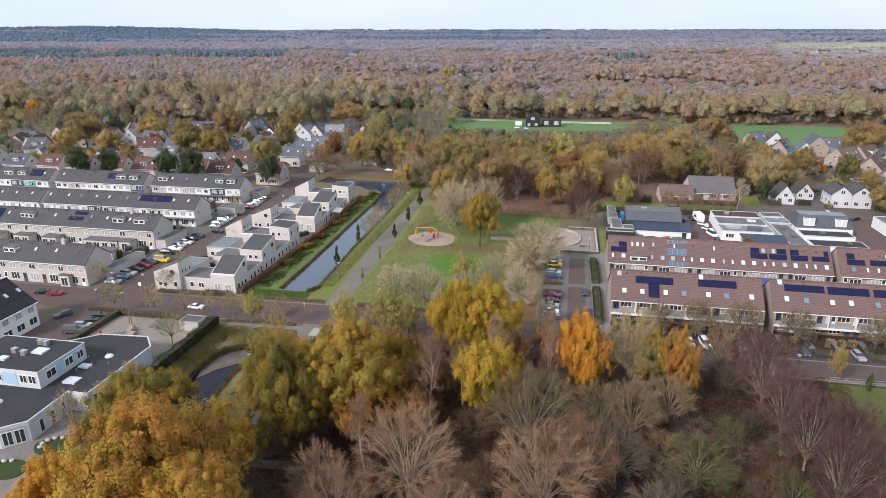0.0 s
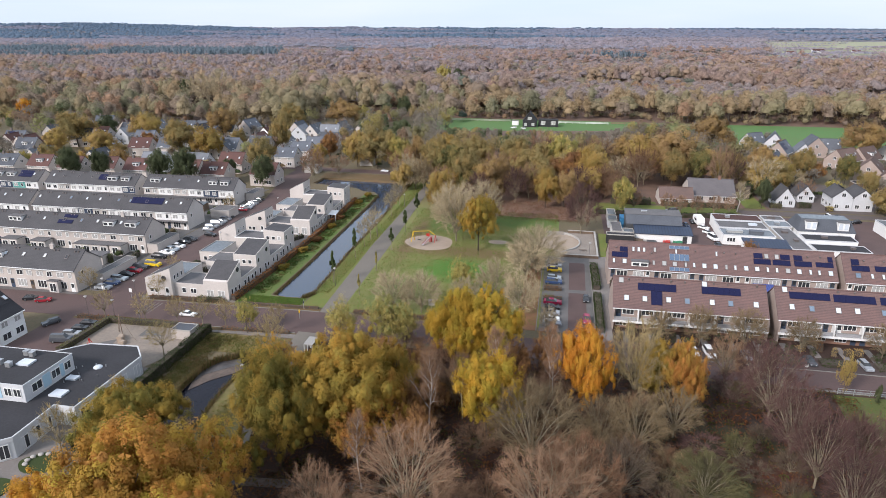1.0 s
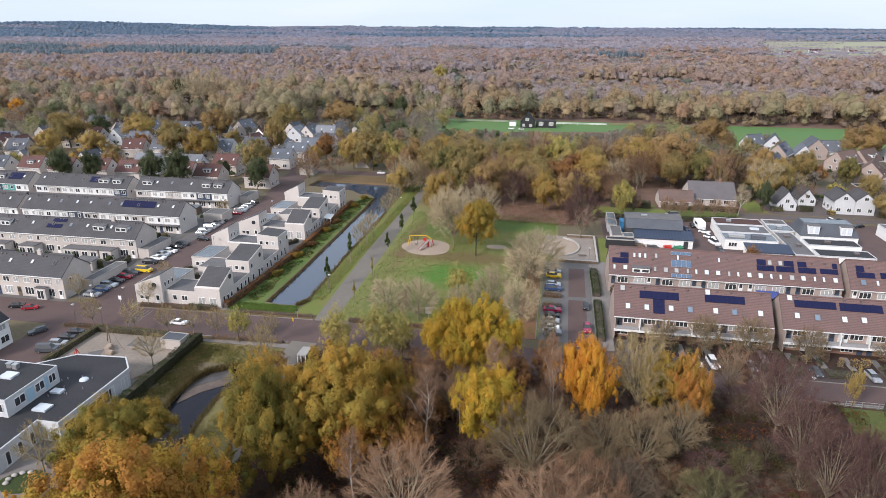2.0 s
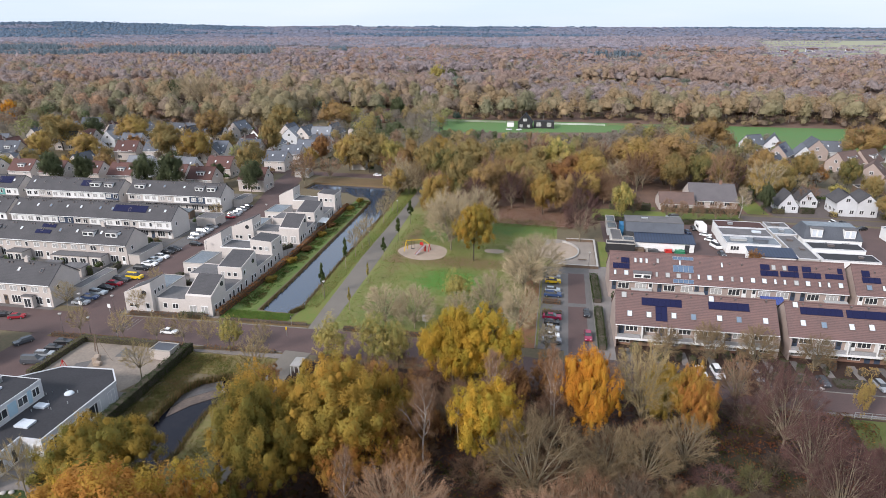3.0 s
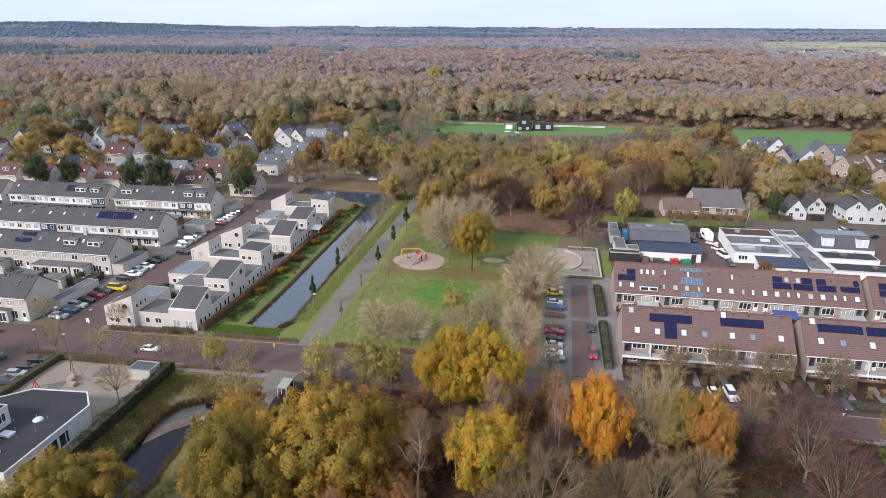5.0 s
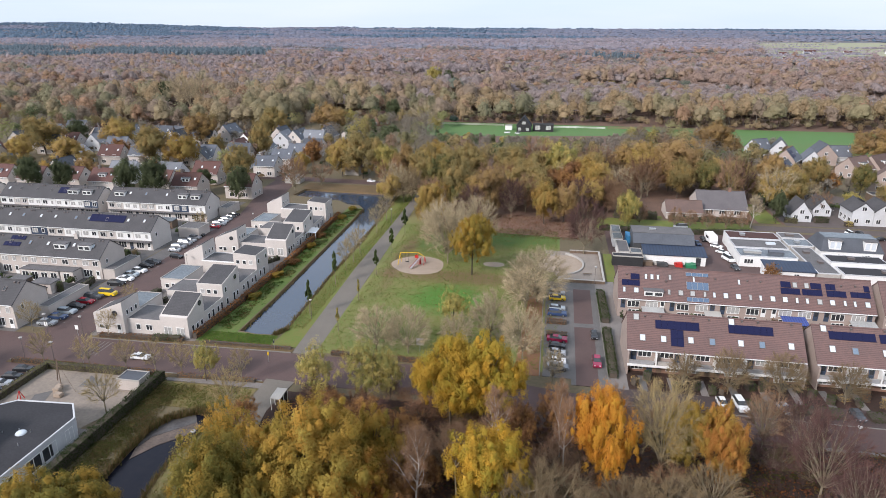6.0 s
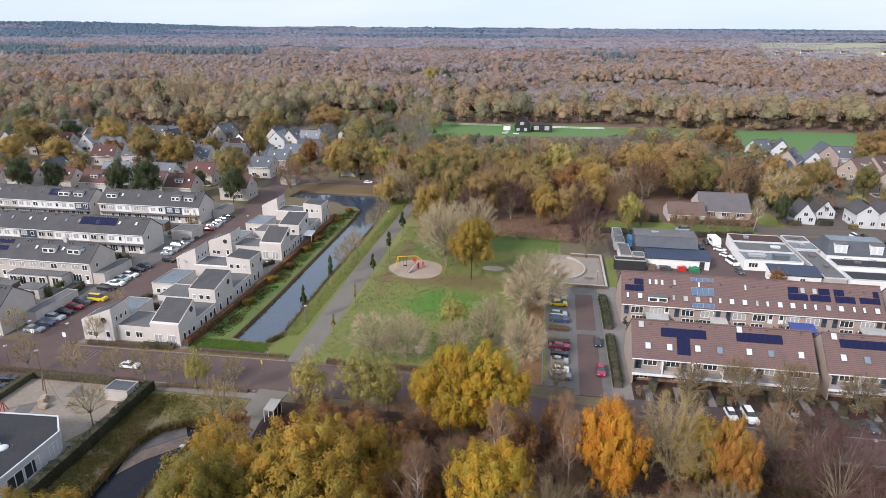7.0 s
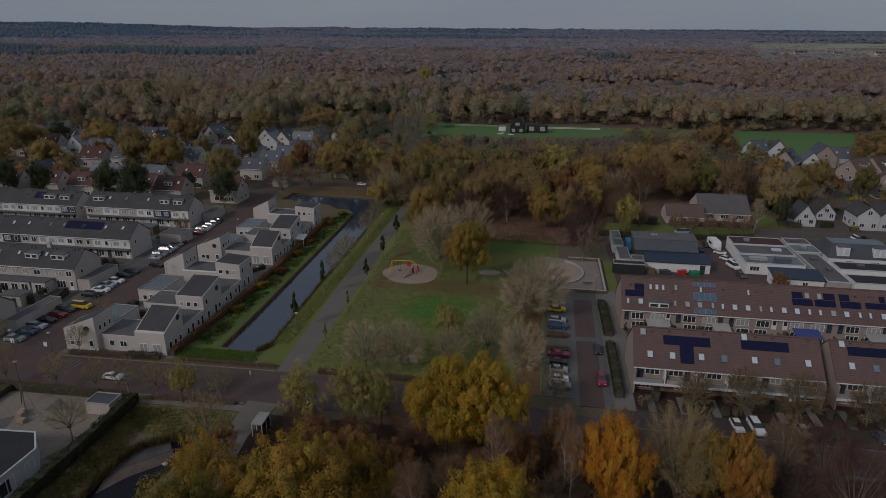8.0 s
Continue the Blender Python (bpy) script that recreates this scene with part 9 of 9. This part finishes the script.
def side_prism(bm, pts, w, taper=0.0, zmid=0.9):
    """A body from a side outline, drawn in towards its top by taper."""
    rows = []
    for sgn in (-1, 1):
        rows.append([bm.verts.new((x, sgn * (w / 2 - taper * max(0, z - zmid)), z)) for x, z in pts])
    n = len(pts)
    bm.faces.new(rows[0])
    bm.faces.new(rows[1][::-1])
    for i in range(n):
        j = (i + 1) % n
        bm.faces.new((rows[0][i], rows[1][i], rows[1][j], rows[0][j]))


def car(kind, paint, x, y, rz, where, group="parked cars", z=0.06):
    key = ("car", kind, paint)
    words = paint.replace("_", " ") + " " + kind.replace("_", " ") + " " + where
    if key in CACHE:
        return tagged(copy_thing(CACHE[key], pose(x, y, z, 0, 0, rz) @ Matrix.Scale(0.86, 4)), words, "van" if kind == "van" else "car", group)
    sh = SHAPES[kind]
    t = thing(kind, (0, 0), words, "van" if kind == "van" else "car", group)
    bm = bmesh.new()
    side_prism(bm, sh["body"], sh["w"], 0.12, 0.6)
    bmesh.ops.bevel(bm, geom=[e for e in bm.edges if e.calc_face_angle(0) > 0.3], offset=0.07, segments=2, affect="EDGES")
    body = part("body", bm, M["paint_" + paint], t)
    c = sh["cabin"]
    bm = bmesh.new()
    side_prism(bm, [(c[0][0], c[0][1]), *c[1:3], (c[3][0], c[3][1])], sh["w"] - 0.1, 0.5, 0.9)
    part("glasshouse", bm, M["glass"], t, "dark tinted car windows")
    bm = bmesh.new()
    w2 = sh["w"] / 2 - 0.05 - 0.5 * (c[1][1] - 0.9)
    slab(bm, [(c[1][0] + 0.08, -w2 - 0.02, c[1][1] + 0.035), (c[2][0] - 0.02, -w2 - 0.02, c[2][1] + 0.035), (c[2][0] - 0.02, w2 + 0.02, c[2][1] + 0.035), (c[1][0] + 0.08, w2 + 0.02, c[1][1] + 0.035)], 0.05)
    part("car_roof", bm, M["paint_" + paint], t)
    for sx in (-sh["l"] / 2 + 0.82, sh["l"] / 2 - 0.78):
        for sy in (-1, 1):
            wy = sy * (sh["w"] / 2 - 0.1)
            whl = new("wheel", shared(("wheel",), lambda bm: bmesh.ops.create_cone(bm, cap_ends=True, segments=16, radius1=0.31, radius2=0.31, depth=0.22, matrix=Matrix.Rotation(math.pi / 2, 4, "X")), "tyre"))
            whl.parent, whl.location = t, (sx, wy, 0.31)
            rim = new("rim", shared(("rim",), lambda bm: bmesh.ops.create_cone(bm, cap_ends=True, segments=12, radius1=0.2, radius2=0.2, depth=0.24, matrix=Matrix.Rotation(math.pi / 2, 4, "X")), "chrome"))
            rim.parent = whl
    zb = sh["body"][1][1]
    for sy in (-1, 1):
        for nm, ex, mt in (("headlight", -sh["l"] / 2 - 0.01, "lamp_clear"), ("tail_light", sh["l"] / 2 - 0.05, "lamp_red")):
            bm = bmesh.new()
            yy = sy * (sh["w"] / 2 - 0.3)
            box(bm, ex, ex + 0.08, yy - 0.17, yy + 0.17, zb - 0.14, zb + 0.02)
            part(nm, bm, M[mt], t)
    t.matrix_basis = pose(x, y, z, 0, 0, rz) @ Matrix.Scale(0.86, 4)
    CACHE[key] = t
    return t


for y, kind, paint, x in ((109.2, "car", "silver", -98.9), (112.0, "car", "blue", -98.8), (114.7, "estate_car", "light_blue", -98.9), (117.3, "car", "black", -98.8), (119.9, "car", "red", -98.6), (122.6, "estate_car", "dark_grey", -98.7),
                          (124.6, "van", "yellow", -96.6), (130.3, "estate_car", "black", -98.6), (133.2, "saloon_car", "white", -98.4), (135.9, "car", "light_blue", -98.7), (138.6, "car", "white", -98.5), (142.0, "estate_car", "black", -98.8),
                          (144.6, "car", "dark_grey", -98.6), (154.2, "car", "silver", -98.6), (156.8, "estate_car", "grey", -98.9), (159.6, "van", "grey", -98.7), (162.4, "car", "silver", -98.8), (165.0, "estate_car", "grey", -98.9),
                          (167.4, "car", "black", -99.0), (175.6, "car", "red", -98.6), (178.4, "estate_car", "silver", -98.7), (181.0, "car", "silver", -98.9), (183.6, "estate_car", "grey", -99.0), (186.2, "car", "dark_grey", -99.0), (188.8, "car", "black", -99.1)):
    car(kind, paint, x, y, 180 + (y * 7) % 5 - 2, "parked in a bay beside the street")
car("estate_car", "black", -95.2, 149.6, 172, "parked across the brick street")
for y, kind, paint in ((142.4, "estate_car", "silver"), (139.3, "car", "yellow"), (134.2, "estate_car", "light_blue"), (131.3, "estate_car", "blue"), (119.6, "saloon_car", "crimson"), (116.9, "car", "black"), (114.4, "car", "silver"), (111.2, "car", "white"), (108.9, "saloon_car", "grey")):
    car(kind, paint, 2.3, y, 180 + (y * 3) % 7 - 3, "parked in the leaf-strewn bays")
car("car", "black", 9.4, 122.6, 90, "parked on the lane beside the hedge")
car("car", "crimson", 9.3, 112.0, 90, "parked on the lane beside the hedge")
for x, kind, paint in ((28.2, "car", "white"), (30.9, "estate_car", "white"), (37.4, "car", "silver"), (47.9, "car", "dark_grey"), (56.9, "estate_car", "silver"), (38.6, "van", "silver")):
    car(kind, paint, x, 101.9 if x != 38.6 else 141.0 + 58, 95 if x != 38.6 else 10, "parked before the terraced houses" if x != 38.6 else "parked on the far lane")
for y, kind, paint in ((84.9, "van", "dark_grey"), (87.6, "estate_car", "silver"), (89.9, "car", "black"), (92.3, "car", "black")):
    car(kind, paint, -89.3, y, 190, "parked beside the school hedge")
car("estate_car", "dark_grey", -97.0, 91.2, 60, "parked on the school car park")
car("car", "black", -110.5, 101.0, 200, "parked at the terrace corner")
car("car", "red", -107.0, 100.6, 200, "parked at the terrace corner")
car("saloon_car", "white", -71.9, 99.8, 180, "on the brick-paved main road", "cars on the road")
for x, y, kind, paint, rz in ((45.2, 182.6, "car", "white", 150), (45.6, 177.9, "car", "white", 140), (45.8, 172.3, "van", "white", 110), (46.0, 166.2, "car", "dark_grey", 100), (40.5, 184.2, "car", "blue", 100), (43.0, 188.4, "car", "black", 95),
                              (85.9, 200.6, "van", "white", 100), (89, 201.4, "car", "black", 100), (92, 196.6, "car", "black", 20)):
    car(kind, paint, x, y, rz, "parked between the workshops", z=0.05)
for x, y, kind, paint, rz in ((82, 246, "estate_car", "dark_grey", 20), (87, 244, "car", "blue", 20), (92, 247, "estate_car", "black", 25), (-20, 371, "car", "white", 0), (-69, 241.5, "car", "white", 178), (-26, 372, "estate_car", "white", 10),
                              (-135, 226, "car", "grey", 0), (-150, 240, "estate_car", "black", 10), (-165, 228, "car", "black", 0)):
    car(kind, paint, x, y, rz, "parked among the houses", z=0.06 if y == 241.5 else 0.0)


def caravan(x, y, rz):
    t = thing("caravan", (0, 0), "white touring caravan parked in the yard", "caravan")
    bm = bmesh.new()
    side_prism(bm, [(-2.6, 0.5), (-2.7, 1.2), (-2.2, 2.4), (-1.6, 2.6), (2.2, 2.6), (2.6, 2.3), (2.6, 0.5)], 2.2)
    bmesh.ops.bevel(bm, geom=bm.edges[:], offset=0.1, segments=2, affect="EDGES")
    part("body", bm, M["white"], t)
    for sy in (-1, 1):
        bm = bmesh.new()
        box(bm, -1.2, 0.8, sy * 1.1 - 0.02, sy * 1.1 + 0.02, 1.4, 2.0)
        part("window", bm, M["glass"], t)
        bm = bmesh.new()
        bmesh.ops.create_cone(bm, cap_ends=True, segments=14, radius1=0.33, radius2=0.33, depth=0.2, matrix=Matrix.Translation((0.2, sy * 0.95, 0.33)) @ Matrix.Rotation(math.pi / 2, 4, "X"))
        part("wheel", bm, M["tyre"], t)
    bm = bmesh.new()
    tube(bm, [(-2.5, 0, 0.5), (-3.6, 0, 0.45)], [0.06, 0.05], 6)
    part("drawbar", bm, M["dark_metal"], t)
    t.matrix_basis = pose(x, y, 0.05, 0, 0, rz)


caravan(44.6, 187.2, 96)


# ---- street furniture and playgrounds ----
def street_lamp(x, y, h, rz, where):
    key = ("street_lamp", h)
    if key in CACHE:
        return tagged(copy_thing(CACHE[key], pose(x, y, 0, 0, 0, rz)), "slim street lamp with pale lamp head " + where, "street lamp", "street lamps")
    t = thing("street_lamp", (0, 0), "slim street lamp with pale lamp head " + where, "street lamp", "street lamps")
    bm = bmesh.new()
    tube(bm, [(0, 0, 0), (0, 0, 1.0), (0, 0, h)], [0.06, 0.05, 0.035], 8)
    part("pole", bm, M["zinc"], t)
    bm = bmesh.new()
    bmesh.ops.create_cone(bm, cap_ends=True, segments=12, radius1=0.14, radius2=0.32, depth=0.24, matrix=Matrix.Translation((0, 0, h + 0.1)))
    part("lamp_head", bm, M["white"], t)
    bm = bmesh.new()
    bmesh.ops.create_cone(bm, cap_ends=True, segments=12, radius1=0.35, radius2=0.1, depth=0.12, matrix=Matrix.Translation((0, 0, h + 0.3)))
    part("lamp_cap", bm, M["concrete"], t)
    t.matrix_basis = pose(x, y, 0, 0, 0, rz)
    CACHE[key] = t
    return t


for x, y, w in ((-47.1, 75.7, "beside the pond"), (-47.4, 120.7, "beside the canal path"), (-47.8, 157.2, "beside the canal path"), (-47.9, 190, "beside the canal path"), (-92.3, 96.0, "at the road junction"), (-85.7, 95.4, "beside the road"),
                (-95.6, 105.4, "at the street corner"), (-88.0, 105.6, "at the street corner"), (-86.9, 141, "beside the street"), (-87.2, 178, "beside the street"), (-65.5, 143, "among the canal gardens"), (-103, 170, "beside the street"),
                (43.6, 92.4, "beside the lawn"), (10.9, 150, "beside the play court")):
    street_lamp(x, y, 4.2, 0, w)


def sign_post(x, y, w, h, colour, label):
    t = thing("road_sign", (x, y), label, "sign", "road signs")
    bm = bmesh.new()
    tube(bm, [(x, y, 0), (x, y, 2.2)], [0.04, 0.04], 6)
    part("post", bm, M["alu"], t)
    bm = bmesh.new()
    box(bm, x - w / 2, x + w / 2, y - 0.06, y - 0.03, 1.4, 1.4 + h)
    part("sign_plate", bm, M[colour], t)


sign_post(-96.4, 106.2, 0.7, 0.9, "white", "plain white board on a post at the street corner")
sign_post(-89.4, 105.9, 0.7, 0.9, "white", "plain white board on a post at the street corner")
sign_post(-22.7, 111.0, 1.3, 1.5, "concrete", "pale information board on a post at the park edge")
sign_post(-48.6, 102.6, 0.3, 0.7, "yellow_paint", "yellow traffic island marker post")
sign_post(-49.6, 107.2, 0.3, 0.5, "dark_metal", "small dark sign by the canal lawn")
sign_post(-52.4, 96.2, 0.3, 0.6, "dark_metal", "small dark sign by the road")
sign_post(-80.4, 95.9, 0.3, 0.6, "dark_metal", "small dark sign by the road")


def road_mark(name, x0, x1, y0, y1):
    bm = bmesh.new()
    box(bm, x0, x1, y0, y1, 0.03, 0.075)
    structure(name, bm, M["kerb"], "worn white paint marking on the road", "road marking")


for k in range(4):
    road_mark("road_marking", -83.6 + 0.84 * k, -83.44 + 0.84 * k, 99.4, 104.6)
for k in range(15):
    y = 110.5 + 2.7 * k
    if not 125 < y < 129:
        road_mark("bay_marking", -96.6, -96.1, y, y + 0.12)


def shelter():
    t = thing("shelter", (-41, 90), "small open shelter with a pale flat roof beside the path", "shelter")
    bm = bmesh.new()
    slab(bm, [(-41.9, 88.4, 2.2), (-40.2, 88.4, 2.2), (-40.2, 91.4, 2.3), (-41.9, 91.4, 2.3)], 0.14)
    part("roof", bm, M["concrete"], t)
    for x in (-41.8, -40.3):
        for y in (88.5, 89.9, 91.3):
            bm = bmesh.new()
            box(bm, x - 0.05, x + 0.05, y - 0.05, y + 0.05, 0, 2.12)
            part("post", bm, M["white"], t)
    for x0, x1, y0, y1 in ((-40.33, -40.27, 88.6, 91.2), (-41.75, -40.4, 91.2, 91.26)):
        bm = bmesh.new()
        box(bm, x0, x1, y0, y1, 0.3, 2.1)
        part("panel", bm, M["glass"], t)
    bm = bmesh.new()
    box(bm, -41.0, -40.5, 88.8, 91.0, 0.05, 0.5)
    part("bench", bm, M["timber"], t)


shelter()


def bars_thing(name, label, category, bars, joined):
    """Playground frames: each bar is (part name, material, points, radius)."""
    t = thing(name, joined, label, category, "playground equipment")
    for nm, mt, pts, r in bars:
        bm = bmesh.new()
        tube(bm, pts, [r] * len(pts), 8)
        part(nm, bm, M[mt], t)
    return t


def playground():
    t = bars_thing("swing_frame", "yellow and red tubular climbing frame with swing bar on sand", "playground", [
        ("leg", "yellow_paint", [(-37.4, 154.6, 0.05), (-36.9, 155.4, 3.0)], 0.09), ("leg", "yellow_paint", [(-36.8, 156.6, 0.05), (-36.9, 155.4, 3.0)], 0.09),
        ("top_bar", "yellow_paint", [(-36.9, 155.4, 3.0), (-32.6, 156.6, 3.0)], 0.09), ("slope_bar", "yellow_paint", [(-32.6, 156.6, 3.0), (-30.8, 156.2, 2.0)], 0.09),
        ("leg", "red_paint", [(-32.9, 157.6, 0.05), (-32.6, 156.6, 3.0)], 0.08), ("leg", "red_paint", [(-32.4, 155.6, 0.05), (-32.6, 156.6, 3.0)], 0.08),
        ("leg", "red_paint", [(-30.6, 157, 0.05), (-30.8, 156.2, 2.0)], 0.08), ("leg", "red_paint", [(-30.9, 155.3, 0.05), (-30.8, 156.2, 2.0)], 0.08),
        ("rope", "dark_metal", [(-35.6, 155.8, 3.0), (-35.6, 155.8, 0.6)], 0.03), ("rope", "dark_metal", [(-34.9, 156, 3.0), (-34.9, 156, 0.6)], 0.03)], (-34, 156))
    bm = bmesh.new()
    box(bm, -35.7, -34.8, 155.7, 156.1, 0.52, 0.6)
    part("seat", bm, M["tyre"], t)
    bm = bmesh.new()
    box(bm, -33.6, -32.8, 157.3, 157.5, 1.2, 2.0)
    part("climbing_panel", bm, M["red_paint"], t)
    s = thing("slide", (-33, 154), "steel slide leaning on the climbing frame", "slide", "playground equipment")
    bm = bmesh.new()
    slab(bm, [(-33.9, 152.2, 0.35), (-33.3, 152.0, 0.35), (-31.6, 156.0, 1.75), (-32.2, 156.2, 1.75)], 0.08)
    part("chute", bm, M["alu"], s)
    for dx in (0, 0.62):
        bm = bmesh.new()
        tube(bm, [(-33.9 + dx, 152.15 - dx * 0.3, 0.42), (-32.2 + dx, 156.15 - dx * 0.3, 1.9)], [0.05, 0.05], 6)
        part("slide_rail", bm, M["red_paint"], s)
    bm = bmesh.new()
    box(bm, -32.1, -31.7, 155.8, 156.1, 0.05, 1.7)
    part("slide_leg", bm, M["red_paint"], s)


playground()


def ring_wall():
    t = thing("sandpit_wall", (5, 162), "low curved concrete wall round the sand pit", "wall")
    for k in range(13):
        a0, a1 = (-1.25 + 0.2 * k), (-1.25 + 0.2 * (k + 1))
        q = lambda a, r: (3.2 + 5.4 * r * math.cos(a), 162.2 + 7.4 * r * math.sin(a))
        bm = bmesh.new()
        prism(bm, [q(a0, 1.0), q(a0, 1.07), q(a1 - 0.01, 1.07), q(a1 - 0.01, 1.0)], 0.03, 0.5)
        part("wall_piece", bm, M["concrete"], t)
    t2 = thing("court_wall", (8, 151), "low dark brick wall round the play court", "wall")
    for x0, x1, y0, y1 in ((3.4, 12.8, 150.2, 150.6), (12.9, 13.3, 150.2, 171.5), (5.6, 12.8, 171.2, 171.6)):
        bm = bmesh.new()
        box(bm, x0, x1, y0, y1, 0.03, 0.75)
        part("brickwork", bm, M["timber"], t2)
        bm = bmesh.new()
        box(bm, x0 - 0.05, x1 + 0.05, y0 - 0.05, y1 + 0.05, 0.75, 0.84)
        part("coping", bm, M["concrete"], t2)
    b = thing("bench", (9.5, 155.5), "dark wooden bench on the play court", "bench")
    bm = bmesh.new()
    box(bm, 8.4, 10.6, 155.3, 155.8, 0.42, 0.5)
    part("seat", bm, M["timber"], b)
    for x in (8.6, 10.2):
        bm = bmesh.new()
        box(bm, x, x + 0.15, 155.35, 155.75, 0.04, 0.42)
        part("leg", bm, M["concrete"], b)


ring_wall()
bars_thing("climbing_rig", "wooden and white pole climbing rig in the school playground", "playground", [
    ("post", "timber", [(-81.3, 90.6, 0.05), (-81.0, 90.9, 3.6)], 0.09), ("post", "timber", [(-79.8, 89.6, 0.05), (-81.0, 90.9, 3.6)], 0.08),
    ("rope", "timber", [(-81.0, 90.9, 3.4), (-77, 88.8, 0.3)], 0.03), ("rope", "timber", [(-77, 88.8, 0.3), (-75.4, 87.6, 0.25)], 0.03)], (-80.5, 90.4))
bars_thing("red_climber", "red tubular climbing frame in the school playground", "playground", [
    ("post", "red_paint", [(-83.2 + 0.8 * (k % 2), 84 + 0.8 * (k // 2), 0.05), (-82.8, 84.4, 1.6)], 0.06) for k in range(4)], (-82.8, 84.4))
for k, (x, y, w, d, h) in enumerate(((-78.4, 87.2, 1.2, 1.0, 1.0), (-77.4, 86.2, 1.4, 1.0, 0.7), (-79.0, 88.3, 1.0, 0.9, 0.8))):
    t = thing("play_block", (x, y), "rough pale stone block in the sand playground", "block", "play blocks")
    bm = bmesh.new()
    box(bm, x - w / 2, x + w / 2, y - d / 2, y + d / 2, 0.04, h)
    bmesh.ops.bevel(bm, geom=bm.edges[:], offset=0.12, segments=2, affect="EDGES")
    part("stone", bm, M["sand"], t)
sheet("play_tiles_dark", [(-76.6, 92.9), (-71.6, 90.4), (-76.4, 89.4)], 0.075, M["bay"], "dark rubber play tiles", "paving")
sheet("play_tiles_grey", [(-81.6, 86), (-79.6, 87.6), (-78.6, 84.4), (-81, 84)], 0.075, M["bay"], "dark rubber play tiles", "paving")
for k, (cx, cy, rx, ry) in enumerate(((-65.6, 53.0, 3.0, 2.2), (-68.6, 47.2, 3.0, 2.2), (-64.6, 58.8, 1.8, 1.4))):
    sheet("planted_island", blob(cx, cy, rx, ry, seed=20 + k), 0.2, M["island_green"], "round green planted island in the forecourt", "planting")
    for j in range(5):
        a = 0.5 + j * 0.5
        t = thing("boulder", (cx + rx * 0.7 * math.cos(a + 1.2), cy + ry * 0.75 * math.sin(a + 1.2)), "pale rounded boulder on the planted island", "boulder", "boulders")
        bm = bmesh.new()
        bmesh.ops.create_icosphere(bm, subdivisions=2, radius=0.38, matrix=Matrix.Translation((t.location.x, t.location.y, 0.32)) @ Matrix.Diagonal((1.1, 0.9, 0.6, 1)))
        part("stone", bm, M["concrete"], t)


def lawn_fence():
    t = thing("railing", (61, 91.9), "low grey metal railing along the lawn", "fence")
    for k in range(11):
        x = 48.8 + 2.4 * k
        bm = bmesh.new()
        box(bm, x - 0.04, x + 0.04, 91.86, 91.94, 0, 1.1)
        part("post", bm, M["alu"], t)
    for z in (0.25, 0.65, 1.05):
        bm = bmesh.new()
        box(bm, 48.8, 72.8, 91.88, 91.92, z, z + 0.05)
        part("rail", bm, M["alu"], t)


lawn_fence()
sheet("front_walk", [(40, 92.4), (90, 92.4), (90, 93.0), (40, 93.0)], 0.06, M["slabs"], "pale footpath beyond the railing", "path")

# clutter behind the first store: tarpaulins, boards, containers
for x, y, w, d, h, mt, lb in ((24.5, 165.6, 3.2, 1.6, 1.0, "timber", "stack of brown boards under open sky"), (28.4, 165.4, 2.6, 1.4, 0.9, "dark_metal", "dark pile of scrap metal by the workshop"), (32.4, 165.6, 1.8, 1.4, 1.1, "red_paint", "red covered machine by the workshop"),
                              (35.2, 165.4, 2.4, 1.5, 1.0, "tarp_green", "green tarpaulin over a stack"), (22.6, 181, 3.4, 4.5, 3.1, "tarp_blue", "blue tarpaulin shelter between the stores"), (27.6, 166.2, 2.6, 1.2, 0.7, "concrete", "pale stack of slabs by the workshop")):
    t = thing("covered_stack", (x, y), lb, "stack", "yard clutter")
    bm = bmesh.new()
    box(bm, x - w / 2, x + w / 2, y - d / 2, y + d / 2, 0.05, h)
    bmesh.ops.subdivide_edges(bm, edges=bm.edges[:], cuts=2)
    for v in bm.verts:
        if v.co.z > 0.3:
            v.co += Vector((noise.noise(v.co * 1.7), noise.noise(v.co * 1.7 + Vector((5, 0, 0))), noise.noise(v.co * 1.3 + Vector((0, 9, 0))))) * 0.3
    part("cover", bm, M[mt], t)
